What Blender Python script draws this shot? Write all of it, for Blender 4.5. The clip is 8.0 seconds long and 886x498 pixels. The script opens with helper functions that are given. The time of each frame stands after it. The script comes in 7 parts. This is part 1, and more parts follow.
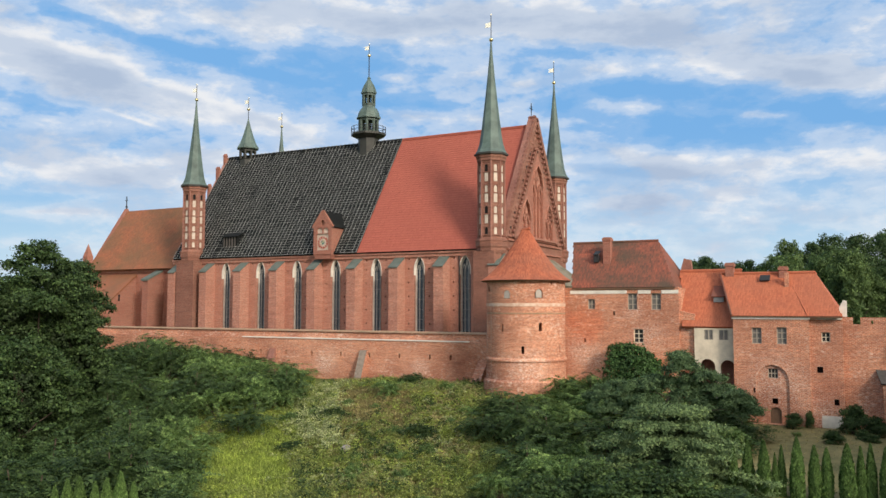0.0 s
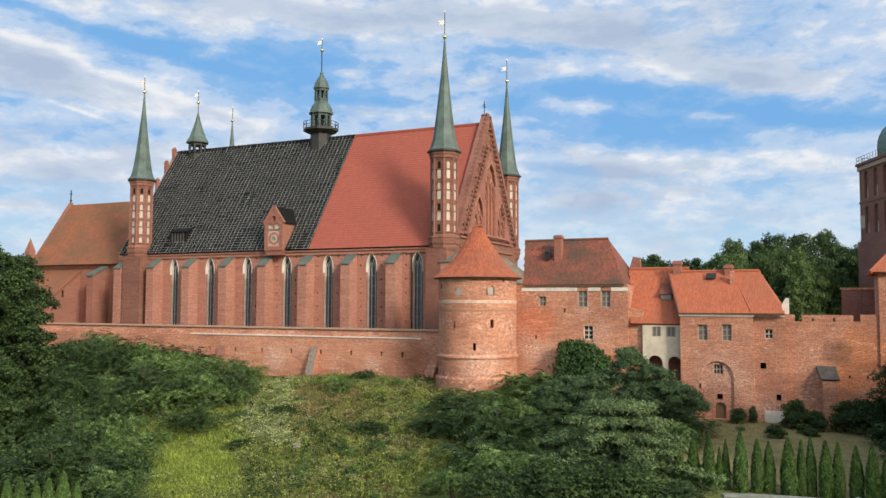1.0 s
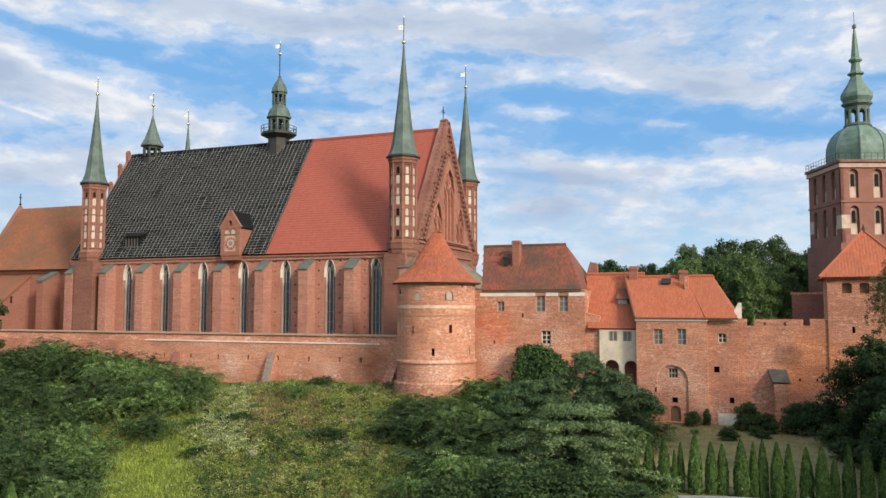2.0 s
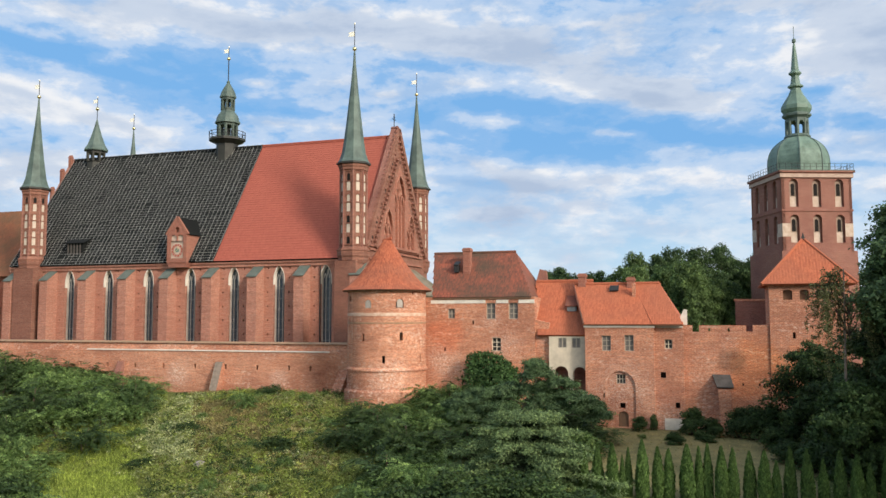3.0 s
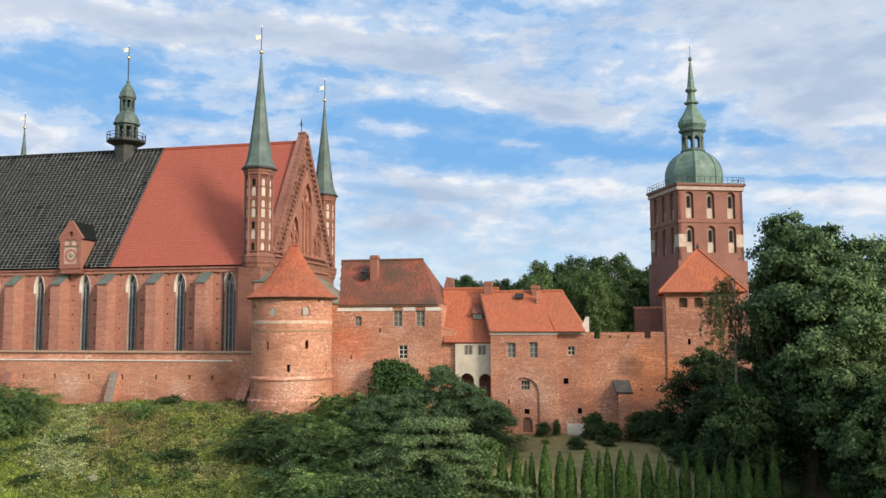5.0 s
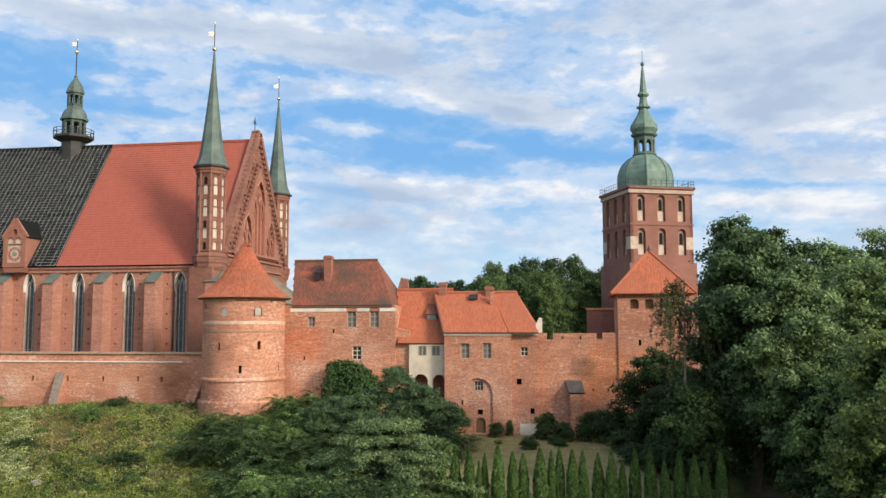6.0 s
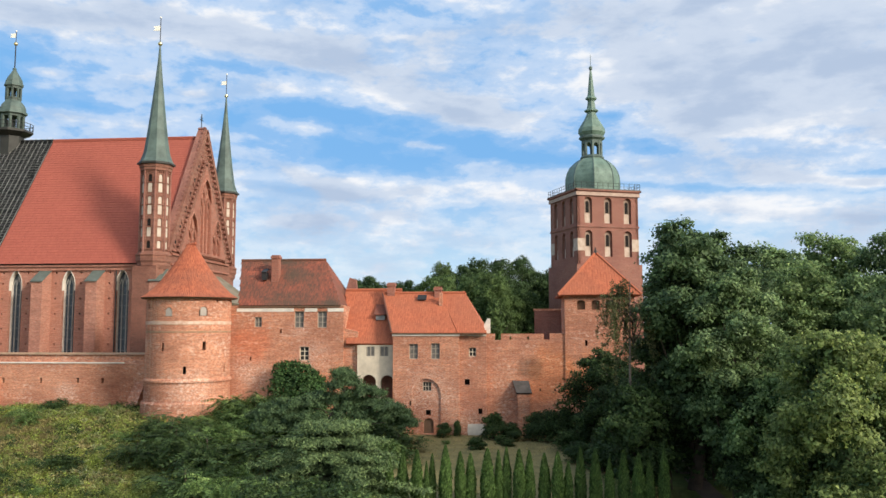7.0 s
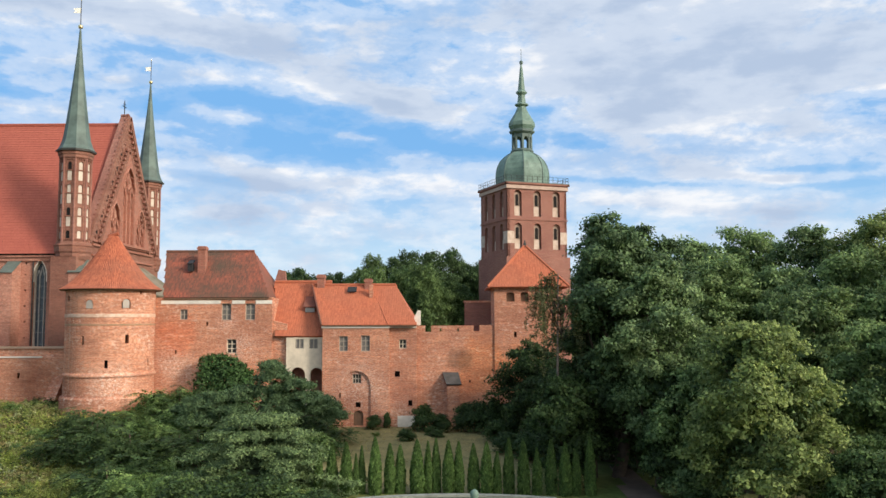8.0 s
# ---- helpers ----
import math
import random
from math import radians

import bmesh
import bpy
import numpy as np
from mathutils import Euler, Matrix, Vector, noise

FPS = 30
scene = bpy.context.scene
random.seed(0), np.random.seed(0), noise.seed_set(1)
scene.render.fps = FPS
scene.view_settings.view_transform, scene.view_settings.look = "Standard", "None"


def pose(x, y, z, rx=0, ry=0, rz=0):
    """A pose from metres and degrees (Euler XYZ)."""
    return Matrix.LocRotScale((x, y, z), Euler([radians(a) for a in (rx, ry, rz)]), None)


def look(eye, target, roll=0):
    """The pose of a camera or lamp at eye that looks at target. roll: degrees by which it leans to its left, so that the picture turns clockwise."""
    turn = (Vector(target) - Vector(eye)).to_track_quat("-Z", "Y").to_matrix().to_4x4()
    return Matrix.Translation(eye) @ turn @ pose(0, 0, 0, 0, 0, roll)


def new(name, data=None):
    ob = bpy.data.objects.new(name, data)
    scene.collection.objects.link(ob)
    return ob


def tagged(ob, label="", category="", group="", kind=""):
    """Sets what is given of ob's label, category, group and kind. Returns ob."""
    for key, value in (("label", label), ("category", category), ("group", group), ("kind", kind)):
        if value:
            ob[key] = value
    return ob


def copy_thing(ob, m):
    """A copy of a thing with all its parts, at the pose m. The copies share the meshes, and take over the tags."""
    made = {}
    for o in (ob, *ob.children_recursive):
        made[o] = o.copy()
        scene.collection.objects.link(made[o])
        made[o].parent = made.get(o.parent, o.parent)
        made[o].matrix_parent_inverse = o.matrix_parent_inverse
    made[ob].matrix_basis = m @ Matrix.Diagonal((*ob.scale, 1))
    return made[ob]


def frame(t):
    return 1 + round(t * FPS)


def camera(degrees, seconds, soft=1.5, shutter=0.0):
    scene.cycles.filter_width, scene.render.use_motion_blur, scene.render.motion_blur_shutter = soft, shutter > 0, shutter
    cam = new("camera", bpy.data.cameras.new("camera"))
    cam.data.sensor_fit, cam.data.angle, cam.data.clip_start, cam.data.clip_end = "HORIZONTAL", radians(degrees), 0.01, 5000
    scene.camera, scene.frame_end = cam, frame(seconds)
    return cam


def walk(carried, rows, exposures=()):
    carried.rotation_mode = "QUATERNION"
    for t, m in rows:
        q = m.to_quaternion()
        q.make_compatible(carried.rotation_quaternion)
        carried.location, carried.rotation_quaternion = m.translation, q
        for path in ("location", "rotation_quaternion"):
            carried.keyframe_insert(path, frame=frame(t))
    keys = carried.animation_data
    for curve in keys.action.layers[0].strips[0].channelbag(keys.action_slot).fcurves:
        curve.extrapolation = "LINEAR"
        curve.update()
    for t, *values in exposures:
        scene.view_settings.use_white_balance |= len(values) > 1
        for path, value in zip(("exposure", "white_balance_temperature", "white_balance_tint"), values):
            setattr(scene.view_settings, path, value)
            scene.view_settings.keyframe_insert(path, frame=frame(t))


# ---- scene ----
# ---- camera: a pan from one standpoint, high on a terrace opposite the hill ----
EYE = 10.4
cam = camera(56.46, 8.0)
PAN = [  # seconds, yaw to the left, pitch, roll
    (0.0, 28.118, 4.012, -0.109),
    (0.5, 26.379, 3.958, -0.093),
    (1.0, 24.808, 3.803, -0.219),
    (1.5, 23.447, 3.920, -0.219),
    (3.0, 18.512, 4.682, 0.094),
    (3.5, 16.780, 4.827, -0.014),
    (4.0, 15.161, 4.942, -0.075),
    (4.5, 13.621, 5.103, 0.098),
    (6.0, 8.898, 5.235, 0.141),
    (6.5, 7.272, 5.284, 0.077),
    (7.0, 5.355, 5.263, 0.051),
    (7.5, 2.862, 5.047, 0.032),
    (8.0, 0.530, 4.700, 0.186),
]
walk(cam, [(t, pose(0, 0, EYE, 90 + pitch, 0, yaw) @ pose(0, 0, 0, 0, 0, -roll)) for t, yaw, pitch, roll in PAN],
     [(0.0, -0.07), (1.5, -0.04), (4.0, 0.0), (6.5, 0.05), (8.0, 0.08)])

# ---- light ----
SUN_TO = Vector((0.80, -0.48, 0.45)).normalized()      # towards the sun: low in the north-west
sun = new("sun", bpy.data.lights.new("sun", "SUN"))
sun.data.energy, sun.data.angle, sun.data.color = 3.8, radians(11.0), (1.0, 0.90, 0.79)
sun.matrix_world = look((0, 0, 60), Vector((0, 0, 60)) - SUN_TO)

world = bpy.data.worlds.new("sky")
scene.world = world
world.use_nodes = True
wn, wl = world.node_tree.nodes, world.node_tree.links
wn.clear()


def node(tree, kind, **values):
    n = tree.nodes.new(kind)
    for key, value in values.items():
        if key in n.inputs:
            n.inputs[key].default_value = value
    return n


def maths(tree, op, a, b=None, c=None):
    n = tree.nodes.new("ShaderNodeMath")
    n.operation = op
    for i, v in enumerate((a, b, c)):
        if v is None:
            continue
        if isinstance(v, (int, float)):
            n.inputs[i].default_value = v
        else:
            tree.links.new(v, n.inputs[i])
    return n.outputs[0]


def ramp(tree, fac, stops, smooth=False):
    n = tree.nodes.new("ShaderNodeValToRGB")
    el = n.color_ramp.elements
    if smooth:
        n.color_ramp.interpolation = "EASE"
    while len(el) < len(stops):
        el.new(0.5)
    for e, (pos, col) in zip(el, stops):
        e.position = pos
        e.color = (*col, 1) if len(col) == 3 else col
    tree.links.new(fac, n.inputs[0])
    return n.outputs[0]


def mixc(tree, fac, a, b, mode="MIX"):
    n = tree.nodes.new("ShaderNodeMix")
    n.data_type, n.blend_type = "RGBA", mode
    for i, v in ((0, fac), (6, a), (7, b)):
        if isinstance(v, (int, float)):
            n.inputs[i].default_value = v
        elif isinstance(v, tuple):
            n.inputs[i].default_value = (*v, 1)
        else:
            tree.links.new(v, n.inputs[i])
    return n.outputs[2]


def noise_fac(tree, vec, scale, detail=6, rough=0.55, distort=0.0):
    n = node(tree, "ShaderNodeTexNoise", Scale=scale, Detail=detail, Roughness=rough, Distortion=distort)
    if vec is not None:
        tree.links.new(vec, n.inputs["Vector"])
    return n.outputs["Fac"]


def mapping(tree, vec, scale=(1, 1, 1), loc=(0, 0, 0), rot=(0, 0, 0)):
    n = tree.nodes.new("ShaderNodeMapping")
    n.inputs["Scale"].default_value, n.inputs["Location"].default_value, n.inputs["Rotation"].default_value = scale, loc, rot
    tree.links.new(vec, n.inputs["Vector"])
    return n.outputs[0]


# clear lanes and cloud banks across the sky: azimuth, elevation, half-widths, tilt (degrees), weight
LANES_EAST = [
    (-47.6, 17.1, 7.6, 0.5, -11, -0.46), (-37, 15.8, 7.9, 1.35, -2, -0.42), (-55, 17.8, 2.6, 0.3, 8, -0.22), (-35, 13.8, 5.1, 0.83, 1, -0.32),
    (-53.2, 12.4, 3.7, 0.42, -3, -0.16), (-54.6, 6.7, 4.9, 0.35, 3, -0.2), (-54.6, 4.8, 4.6, 0.42, 2, -0.3), (-42.4, 16.8, 2.3, 0.36, 4, -0.22),
    (-48.3, 7.3, 2.1, 0.29, 3, -0.12), (-42.3, 11.5, 2.6, 0.6, 3, -0.12),
]
BANKS_EAST = [
    (-52, 14.8, 8.9, 1.34, -12, 0.62), (-45.7, 14, 4, 0.74, -14, 0.22), (-53.2, 11.2, 5.8, 1.2, -1, 0.2), (-46.6, 9.2, 6.3, 1.26, 3, 0.22),
    (-54.7, 8.5, 4.6, 1.05, 4, 0.2), (-48.3, 18.3, 6.3, 0.69, 9, 0.2), (-45.4, 17.5, 2.2, 0.35, 5, 0.12), (-35.9, 19.1, 7.6, 1.31, 1, 0.4),
    (-40.5, 17.9, 1.9, 0.43, 4, 0.14), (-48.6, 12, 1.8, 0.15, -15, 0.26), (-54, 5.9, 2.9, 0.18, 3, 0.22), (-38.5, 12.3, 3.1, 0.53, -3, 0.2),
    (-30.3, 13.2, 2.5, 0.42, -3, 0.3), (-31.3, 15.7, 1.4, 0.3, -4, 0.3), (-29.7, 16.8, 2, 0.3, 0, 0.22),
]
LANES_MIDDLE = [
    (-19.6, 17.3, 3.9, 0.44, -3, -0.26), (-8.6, 18.4, 0.6, 1.28, 6, -0.22), (-13.1, 14.6, 6.8, 0.66, -6, -0.34), (-10.9, 11.6, 6.6, 1.11, -6, -0.46),
    (-17.3, 14.7, 2.3, 0.45, -3, -0.16), (-2, 11.8, 3.4, 0.45, -6, -0.3), (-20.2, 14, 2.3, 0.76, -2, -0.25), (-27.5, 13.8, 3.2, 0.53, 0, -0.25),
    (-3.8, 12.6, 6, 1, -4, -0.36), (-10, 18.6, 0.7, 1.32, 12, -0.16), (-0.3, 15, 1.4, 0.34, -5, -0.24), (6.3, 14.1, 1, 0.46, -2, -0.26),
    (8.4, 12, 4.2, 0.69, -8, -0.34), (2.1, 11.4, 2.8, 0.7, -1, -0.3), (-7.8, 12.7, 2.4, 0.61, 1, -0.12),
]
BANKS_MIDDLE = [
    (-16.4, 18.8, 9.6, 1.66, -5, 0.34), (-25.9, 16, 2.4, 0.64, -1, 0.34), (-22.5, 15.2, 1.7, 0.49, 4, 0.42), (-17.1, 15.8, 2.3, 0.52, -3, 0.2),
    (-15.7, 13.6, 2.6, 0.5, -5, 0.28), (-19.2, 12.6, 1.9, 0.34, -2, 0.24), (-4.6, 15, 4.3, 1.18, -11, 0.36), (-6.7, 12.4, 2.2, 0.25, -7, 0.24),
    (-17.7, 11.1, 3.4, 0.45, -16, 0.24), (-10.3, 9.4, 11, 0.96, -2, 0.4), (-10.3, 6.9, 12.5, 1.87, -3, 0.22), (-24.7, 19.7, 3.2, 1.09, -1, 0.2),
    (-4.2, 15.2, 4.8, 0.61, -11, 0.18), (0.1, 13.5, 3.6, 0.38, -7, 0.22), (-7, 12.5, 1.4, 0.31, -4, 0.3),
]
LANES_WEST = [
    (11.8, 9.1, 6.3, 0.34, -5, -0.42), (23.3, 9.3, 3.2, 0.29, -1, -0.34), (25.8, 8.2, 3.4, 0.35, 0, -0.46), (14, 20.4, 1, 0.35, -5, -0.22),
    (14.1, 12.1, 2.2, 0.3, -13, -0.1), (8, 10.5, 2.7, 0.38, -8, -0.16), (27.3, 13.1, 0.9, 0.34, -7, -0.08),
]
BANKS_WEST = [
    (17.6, 18.4, 13.3, 3.21, -8, 0.52), (17.5, 13.4, 11.1, 2.2, -10, 0.46), (13, 11, 4.1, 0.83, -7, 0.26), (20.2, 9, 3.4, 0.36, -8, 0.34),
    (17.3, 7.4, 11.9, 0.89, -5, 0.36), (8.1, 16.5, 6.2, 2.62, -3, 0.16), (28.3, 17, 4.8, 1.99, -10, 0.1),
]
# brighter rims and greyer bellies of the clouds, in the same terms
TONES_EAST = [
    (-49.3, 15.4, 9.4, 0.6, -13, 0.17), (-54.5, 13.2, 5.7, 0.76, -3, -0.1), (-48.8, 10.7, 6.5, 0.8, 0, -0.07), (-46.6, 9.4, 4.4, 0.37, 3, 0.08),
    (-54.1, 8.5, 4.6, 0.42, 1, 0.07), (-52.7, 7.4, 6.9, 0.36, 3, -0.07), (-46.1, 18.8, 5.6, 0.49, 5, 0.05), (-35.5, 19.6, 6.4, 0.8, 1, -0.04),
    (-48.5, 11.9, 1.9, 0.18, -15, 0.1), (-25.1, 19.3, 3.6, 1.47, -1, -0.05), (-19.6, 19, 4.3, 0.87, -3, -0.05),
]
TONES_WEST = [
    (-14.5, 9.1, 4.4, 0.34, -6, -0.15), (-10.3, 9.8, 7.8, 0.3, -1, 0.08), (-4.2, 15.2, 3.6, 0.27, -13, 0.07), (-3.9, 13.7, 2.3, 0.21, -6, 0.06),
    (-15.8, 13.6, 1.9, 0.3, -3, 0.06), (-3.1, 19.3, 6, 2.22, 0, -0.09), (-6.2, 10, 3.5, 0.31, -7, -0.04), (8.9, 19.1, 5.4, 1.83, -4, -0.03),
    (25.2, 15.8, 4.4, 2.06, -8, -0.05), (13.8, 11.7, 3.3, 0.98, -3, 0.05), (13.7, 7.9, 9.9, 0.53, -5, 0.08), (19.3, 13.9, 6.8, 0.72, -11, 0.03),
    (26.2, 18.3, 4.7, 1, -9, 0.03), (-13.7, 17.8, 5, 0.87, 3, -0.04),
]


def build_sky():
    tree = world.node_tree
    sky = wn.new("ShaderNodeTexSky")
    sky.sky_type, sky.sun_disc = "NISHITA", False
    sky.sun_elevation = math.asin(SUN_TO.z)
    sky.sun_rotation = math.atan2(SUN_TO.x, SUN_TO.y)
    tc = wn.new("ShaderNodeTexCoord")
    sep = wn.new("ShaderNodeSeparateXYZ")
    wl.new(tc.outputs["Generated"], sep.inputs[0])
    x, y, z = sep.outputs
    az = maths(tree, "DEGREES", maths(tree, "ARCTAN2", x, y))
    el = maths(tree, "DEGREES", maths(tree, "ARCSINE", z))
    up = maths(tree, "ADD", maths(tree, "MAXIMUM", z, 0.0), 0.20)
    comb = wn.new("ShaderNodeCombineXYZ")
    wl.new(maths(tree, "DIVIDE", x, up), comb.inputs[0])
    wl.new(maths(tree, "DIVIDE", y, up), comb.inputs[1])
    flat = comb.outputs[0]                       # the cloud deck as a plane overhead
    big = noise_fac(tree, mapping(tree, flat, (0.9, 1.1, 1), (3.1, 0.4, 0)), 1.0, 3, 0.5, 0.3)
    gen = tc.outputs["Generated"]
    mid = noise_fac(tree, mapping(tree, gen, (9, 9, 25), (1.3, 7.7, 0.4)), 1.0, 9, 0.54, 0.2)
    fine = noise_fac(tree, mapping(tree, gen, (31, 31, 66), (0, 2, 5)), 1.0, 7, 0.62, 0.15)
    cover = maths(tree, "ADD", maths(tree, "MULTIPLY_ADD", big, 0.2, -0.445), maths(tree, "ADD", maths(tree, "MULTIPLY", mid, 1.15), maths(tree, "MULTIPLY", fine, 0.60)))

    def swell(value, a0, e0, wa, we, tilt, weight):
        """Adds a soft tilted ellipse on the sky to a value."""
        da, de = maths(tree, "SUBTRACT", az, a0), maths(tree, "SUBTRACT", el, e0)
        c, s = math.cos(radians(tilt)), math.sin(radians(tilt))
        u = maths(tree, "ADD", maths(tree, "MULTIPLY", da, c / wa), maths(tree, "MULTIPLY", de, s / wa))
        v = maths(tree, "ADD", maths(tree, "MULTIPLY", da, -s / we), maths(tree, "MULTIPLY", de, c / we))
        q = maths(tree, "ADD", maths(tree, "MULTIPLY", u, u), maths(tree, "MULTIPLY", v, v))
        return maths(tree, "MULTIPLY_ADD", maths(tree, "EXPONENT", maths(tree, "MULTIPLY", q, -1.0)), weight, value)

    for mass in LANES_EAST + BANKS_EAST + LANES_MIDDLE + BANKS_MIDDLE + LANES_WEST + BANKS_WEST:
        cover = swell(cover, *mass[:5], mass[5] * 0.82)
    mask = ramp(tree, cover, [(0.20, (0.0, 0.0, 0.0)), (0.36, (0.10, 0.10, 0.10)), (0.55, (0.46, 0.46, 0.46)), (0.80, (1, 1, 1))], True)
    soft = noise_fac(tree, mapping(tree, gen, (6, 6, 19), (9.1, 3.3, 1.7)), 1.0, 6, 0.55, 0.15)
    lit = maths(tree, "ADD", maths(tree, "MULTIPLY_ADD", soft, 0.6, 0.332), maths(tree, "MULTIPLY_ADD", fine, 0.3, maths(tree, "MULTIPLY", cover, -0.33)))
    for tone in TONES_EAST + TONES_WEST:
        lit = swell(lit, *tone)
    shade = ramp(tree, lit, [(0.38, (5.3, 6.5, 8.5)), (0.51, (7.0, 8.0, 9.6)), (0.63, (10.4, 10.6, 11.0))], True)
    blue = mixc(tree, 0.85, sky.outputs[0], (2.4, 5.75, 10.6))
    blue = mixc(tree, ramp(tree, z, [(0.0, (1, 1, 1)), (0.21, (0, 0, 0))], True), blue, (6.6, 9.0, 10.6))
    col = mixc(tree, mask, blue, shade)
    # bright thin cloud round the low sun, behind the terrace
    dot = wn.new("ShaderNodeVectorMath")
    dot.operation = "DOT_PRODUCT"
    wl.new(gen, dot.inputs[0])
    dot.inputs[1].default_value = SUN_TO
    glow = ramp(tree, dot.outputs["Value"], [(0.45, (0, 0, 0)), (1.0, (1, 1, 1))], True)
    col = mixc(tree, glow, col, (25.0, 23.0, 20.5))
    bg = wn.new("ShaderNodeBackground")
    wl.new(col, bg.inputs[0])
    bg.inputs[1].default_value = 0.085
    out = wn.new("ShaderNodeOutputWorld")
    wl.new(bg.outputs[0], out.inputs[0])


build_sky()

# ---- materials ----


def material(name, rough=0.85, spec=0.3):
    m = bpy.data.materials.new(name)
    m.use_nodes = True
    t = m.node_tree
    b = t.nodes["Principled BSDF"]
    b.inputs["Roughness"].default_value = rough
    b.inputs["Specular IOR Level"].default_value = spec
    tc = t.nodes.new("ShaderNodeTexCoord")
    return m, t, b, tc.outputs["Object"]


def bump(t, b, height, strength=0.4, dist=0.03):
    n = node(t, "ShaderNodeBump", Strength=strength, Distance=dist)
    t.links.new(height, n.inputs["Height"])
    t.links.new(n.outputs[0], b.inputs["Normal"])


def wall_uv(t, vec):
    """Runs bricks along both x- and y-facing walls."""
    sep = t.nodes.new("ShaderNodeSeparateXYZ")
    t.links.new(vec, sep.inputs[0])
    comb = t.nodes.new("ShaderNodeCombineXYZ")
    t.links.new(maths(t, "ADD", sep.outputs[0], sep.outputs[1]), comb.inputs[0])
    t.links.new(sep.outputs[2], comb.inputs[1])
    return comb.outputs[0], sep.outputs[2]


def brick(name, c1, c2, dark, mortar, patch=0.35, pale=None, pale_at=0.62, speck=0.45, blooms=(), tint_spots=()):
    m, t, b, vec = material(name, 0.92, 0.2)
    uv, z = wall_uv(t, vec)
    br = node(t, "ShaderNodeTexBrick", Scale=1.0)
    t.links.new(uv, br.inputs["Vector"])
    br.inputs["Color1"].default_value, br.inputs["Color2"].default_value, br.inputs["Mortar"].default_value = (*c1, 1), (*c2, 1), (*mortar, 1)
    br.inputs["Brick Width"].default_value, br.inputs["Row Height"].default_value = 0.30, 0.11
    br.inputs["Mortar Size"].default_value, br.inputs["Bias"].default_value = 0.017, -0.1
    col = br.outputs["Color"]
    # weather: broad darker fields, hand-sized tone changes, courses of repaired brick, pale lime bloom
    big = noise_fac(t, mapping(t, vec, (0.18, 0.18, 0.25)), 1.0, 5, 0.6)
    col = mixc(t, maths(t, "MULTIPLY", ramp(t, big, [(0.42, (0, 0, 0)), (0.66, (1, 1, 1))]), patch), col, dark)
    course = noise_fac(t, mapping(t, vec, (0.5, 0.5, 5.0), (3, 3, 3)), 1.0, 4, 0.6)
    col = mixc(t, speck * 0.6, col, ramp(t, course, [(0.32, (0.55, 0.5, 0.5)), (0.68, (1.35, 1.3, 1.25))]), "MULTIPLY")
    mid = noise_fac(t, mapping(t, vec, (5.0, 5.0, 8.5)), 1.0, 6, 0.75)
    col = mixc(t, speck, col, ramp(t, mid, [(0.32, (0.35, 0.32, 0.32)), (0.68, (1.5, 1.45, 1.4))]), "MULTIPLY")
    if pale:
        wash = ramp(t, noise_fac(t, mapping(t, vec, (0.35, 0.35, 0.5), (4, 2, 1)), 1.0, 4, 0.6), [(pale_at - 0.10, (0.12, 0.12, 0.12)), (pale_at + 0.06, (1, 1, 1))])
        spot = ramp(t, noise_fac(t, mapping(t, vec, (2.2, 2.2, 4.0), (1, 6, 2)), 1.0, 6, 0.75), [(0.52, (0, 0, 0)), (0.60, (1, 1, 1))])
        col = mixc(t, maths(t, "MULTIPLY", maths(t, "MULTIPLY", wash, spot), 0.7), col, pale)
    # flaked limewash in a few old patches
    place = t.nodes.new("ShaderNodeNewGeometry").outputs["Position"]
    flake = ramp(t, noise_fac(t, mapping(t, vec, (5.0, 5.0, 9.0), (7, 1, 3)), 1.0, 6, 0.8), [(0.51, (0, 0, 0)), (0.58, (1, 1, 1))])
    for bx, by, bz, size in blooms:
        d = t.nodes.new("ShaderNodeVectorMath")
        d.operation = "DISTANCE"
        t.links.new(place, d.inputs[0])
        d.inputs[1].default_value = (bx, by, bz)
        near = ramp(t, maths(t, "DIVIDE", d.outputs["Value"], size * 2.0), [(0.15, (0.85, 0.85, 0.85)), (0.8, (0, 0, 0))], True)
        col = mixc(t, maths(t, "MULTIPLY", near, flake), col, (0.78, 0.63, 0.52))
    edge = noise_fac(t, mapping(t, vec, (0.7, 0.7, 0.9), (2, 9, 4)), 1.0, 5, 0.65)
    for bx, by, bz, size, tone, amount in tint_spots:
        d = t.nodes.new("ShaderNodeVectorMath")
        d.operation = "DISTANCE"
        t.links.new(place, d.inputs[0])
        d.inputs[1].default_value = (bx, by, bz)
        near = ramp(t, maths(t, "ADD", maths(t, "DIVIDE", d.outputs["Value"], size * 2.0), maths(t, "MULTIPLY_ADD", edge, 0.9, -0.45)), [(0.25, (amount,) * 3), (0.6, (0, 0, 0))], True)
        col = mixc(t, near, col, mixc(t, 1.0, col, tone, "MULTIPLY"))
    t.links.new(col, b.inputs["Base Color"])
    bump(t, b, maths(t, "ADD", br.outputs["Fac"], maths(t, "MULTIPLY", mid, -0.8)), 0.6, -0.03)
    return m


def plain(name, col, rough=0.8, var=0.35, scale=1.5, metal=0.0, col2=None, bumpy=0.2):
    m, t, b, vec = material(name, rough)
    b.inputs["Metallic"].default_value = metal
    f = noise_fac(t, vec, scale, 7, 0.65)
    low = col2 or tuple(c * (1 - var) for c in col)
    c = mixc(t, ramp(t, f, [(0.33, (0, 0, 0)), (0.67, (1, 1, 1))]), low, col)
    t.links.new(c, b.inputs["Base Color"])
    bump(t, b, noise_fac(t, vec, scale * 6, 4), bumpy, 0.02)
    return m


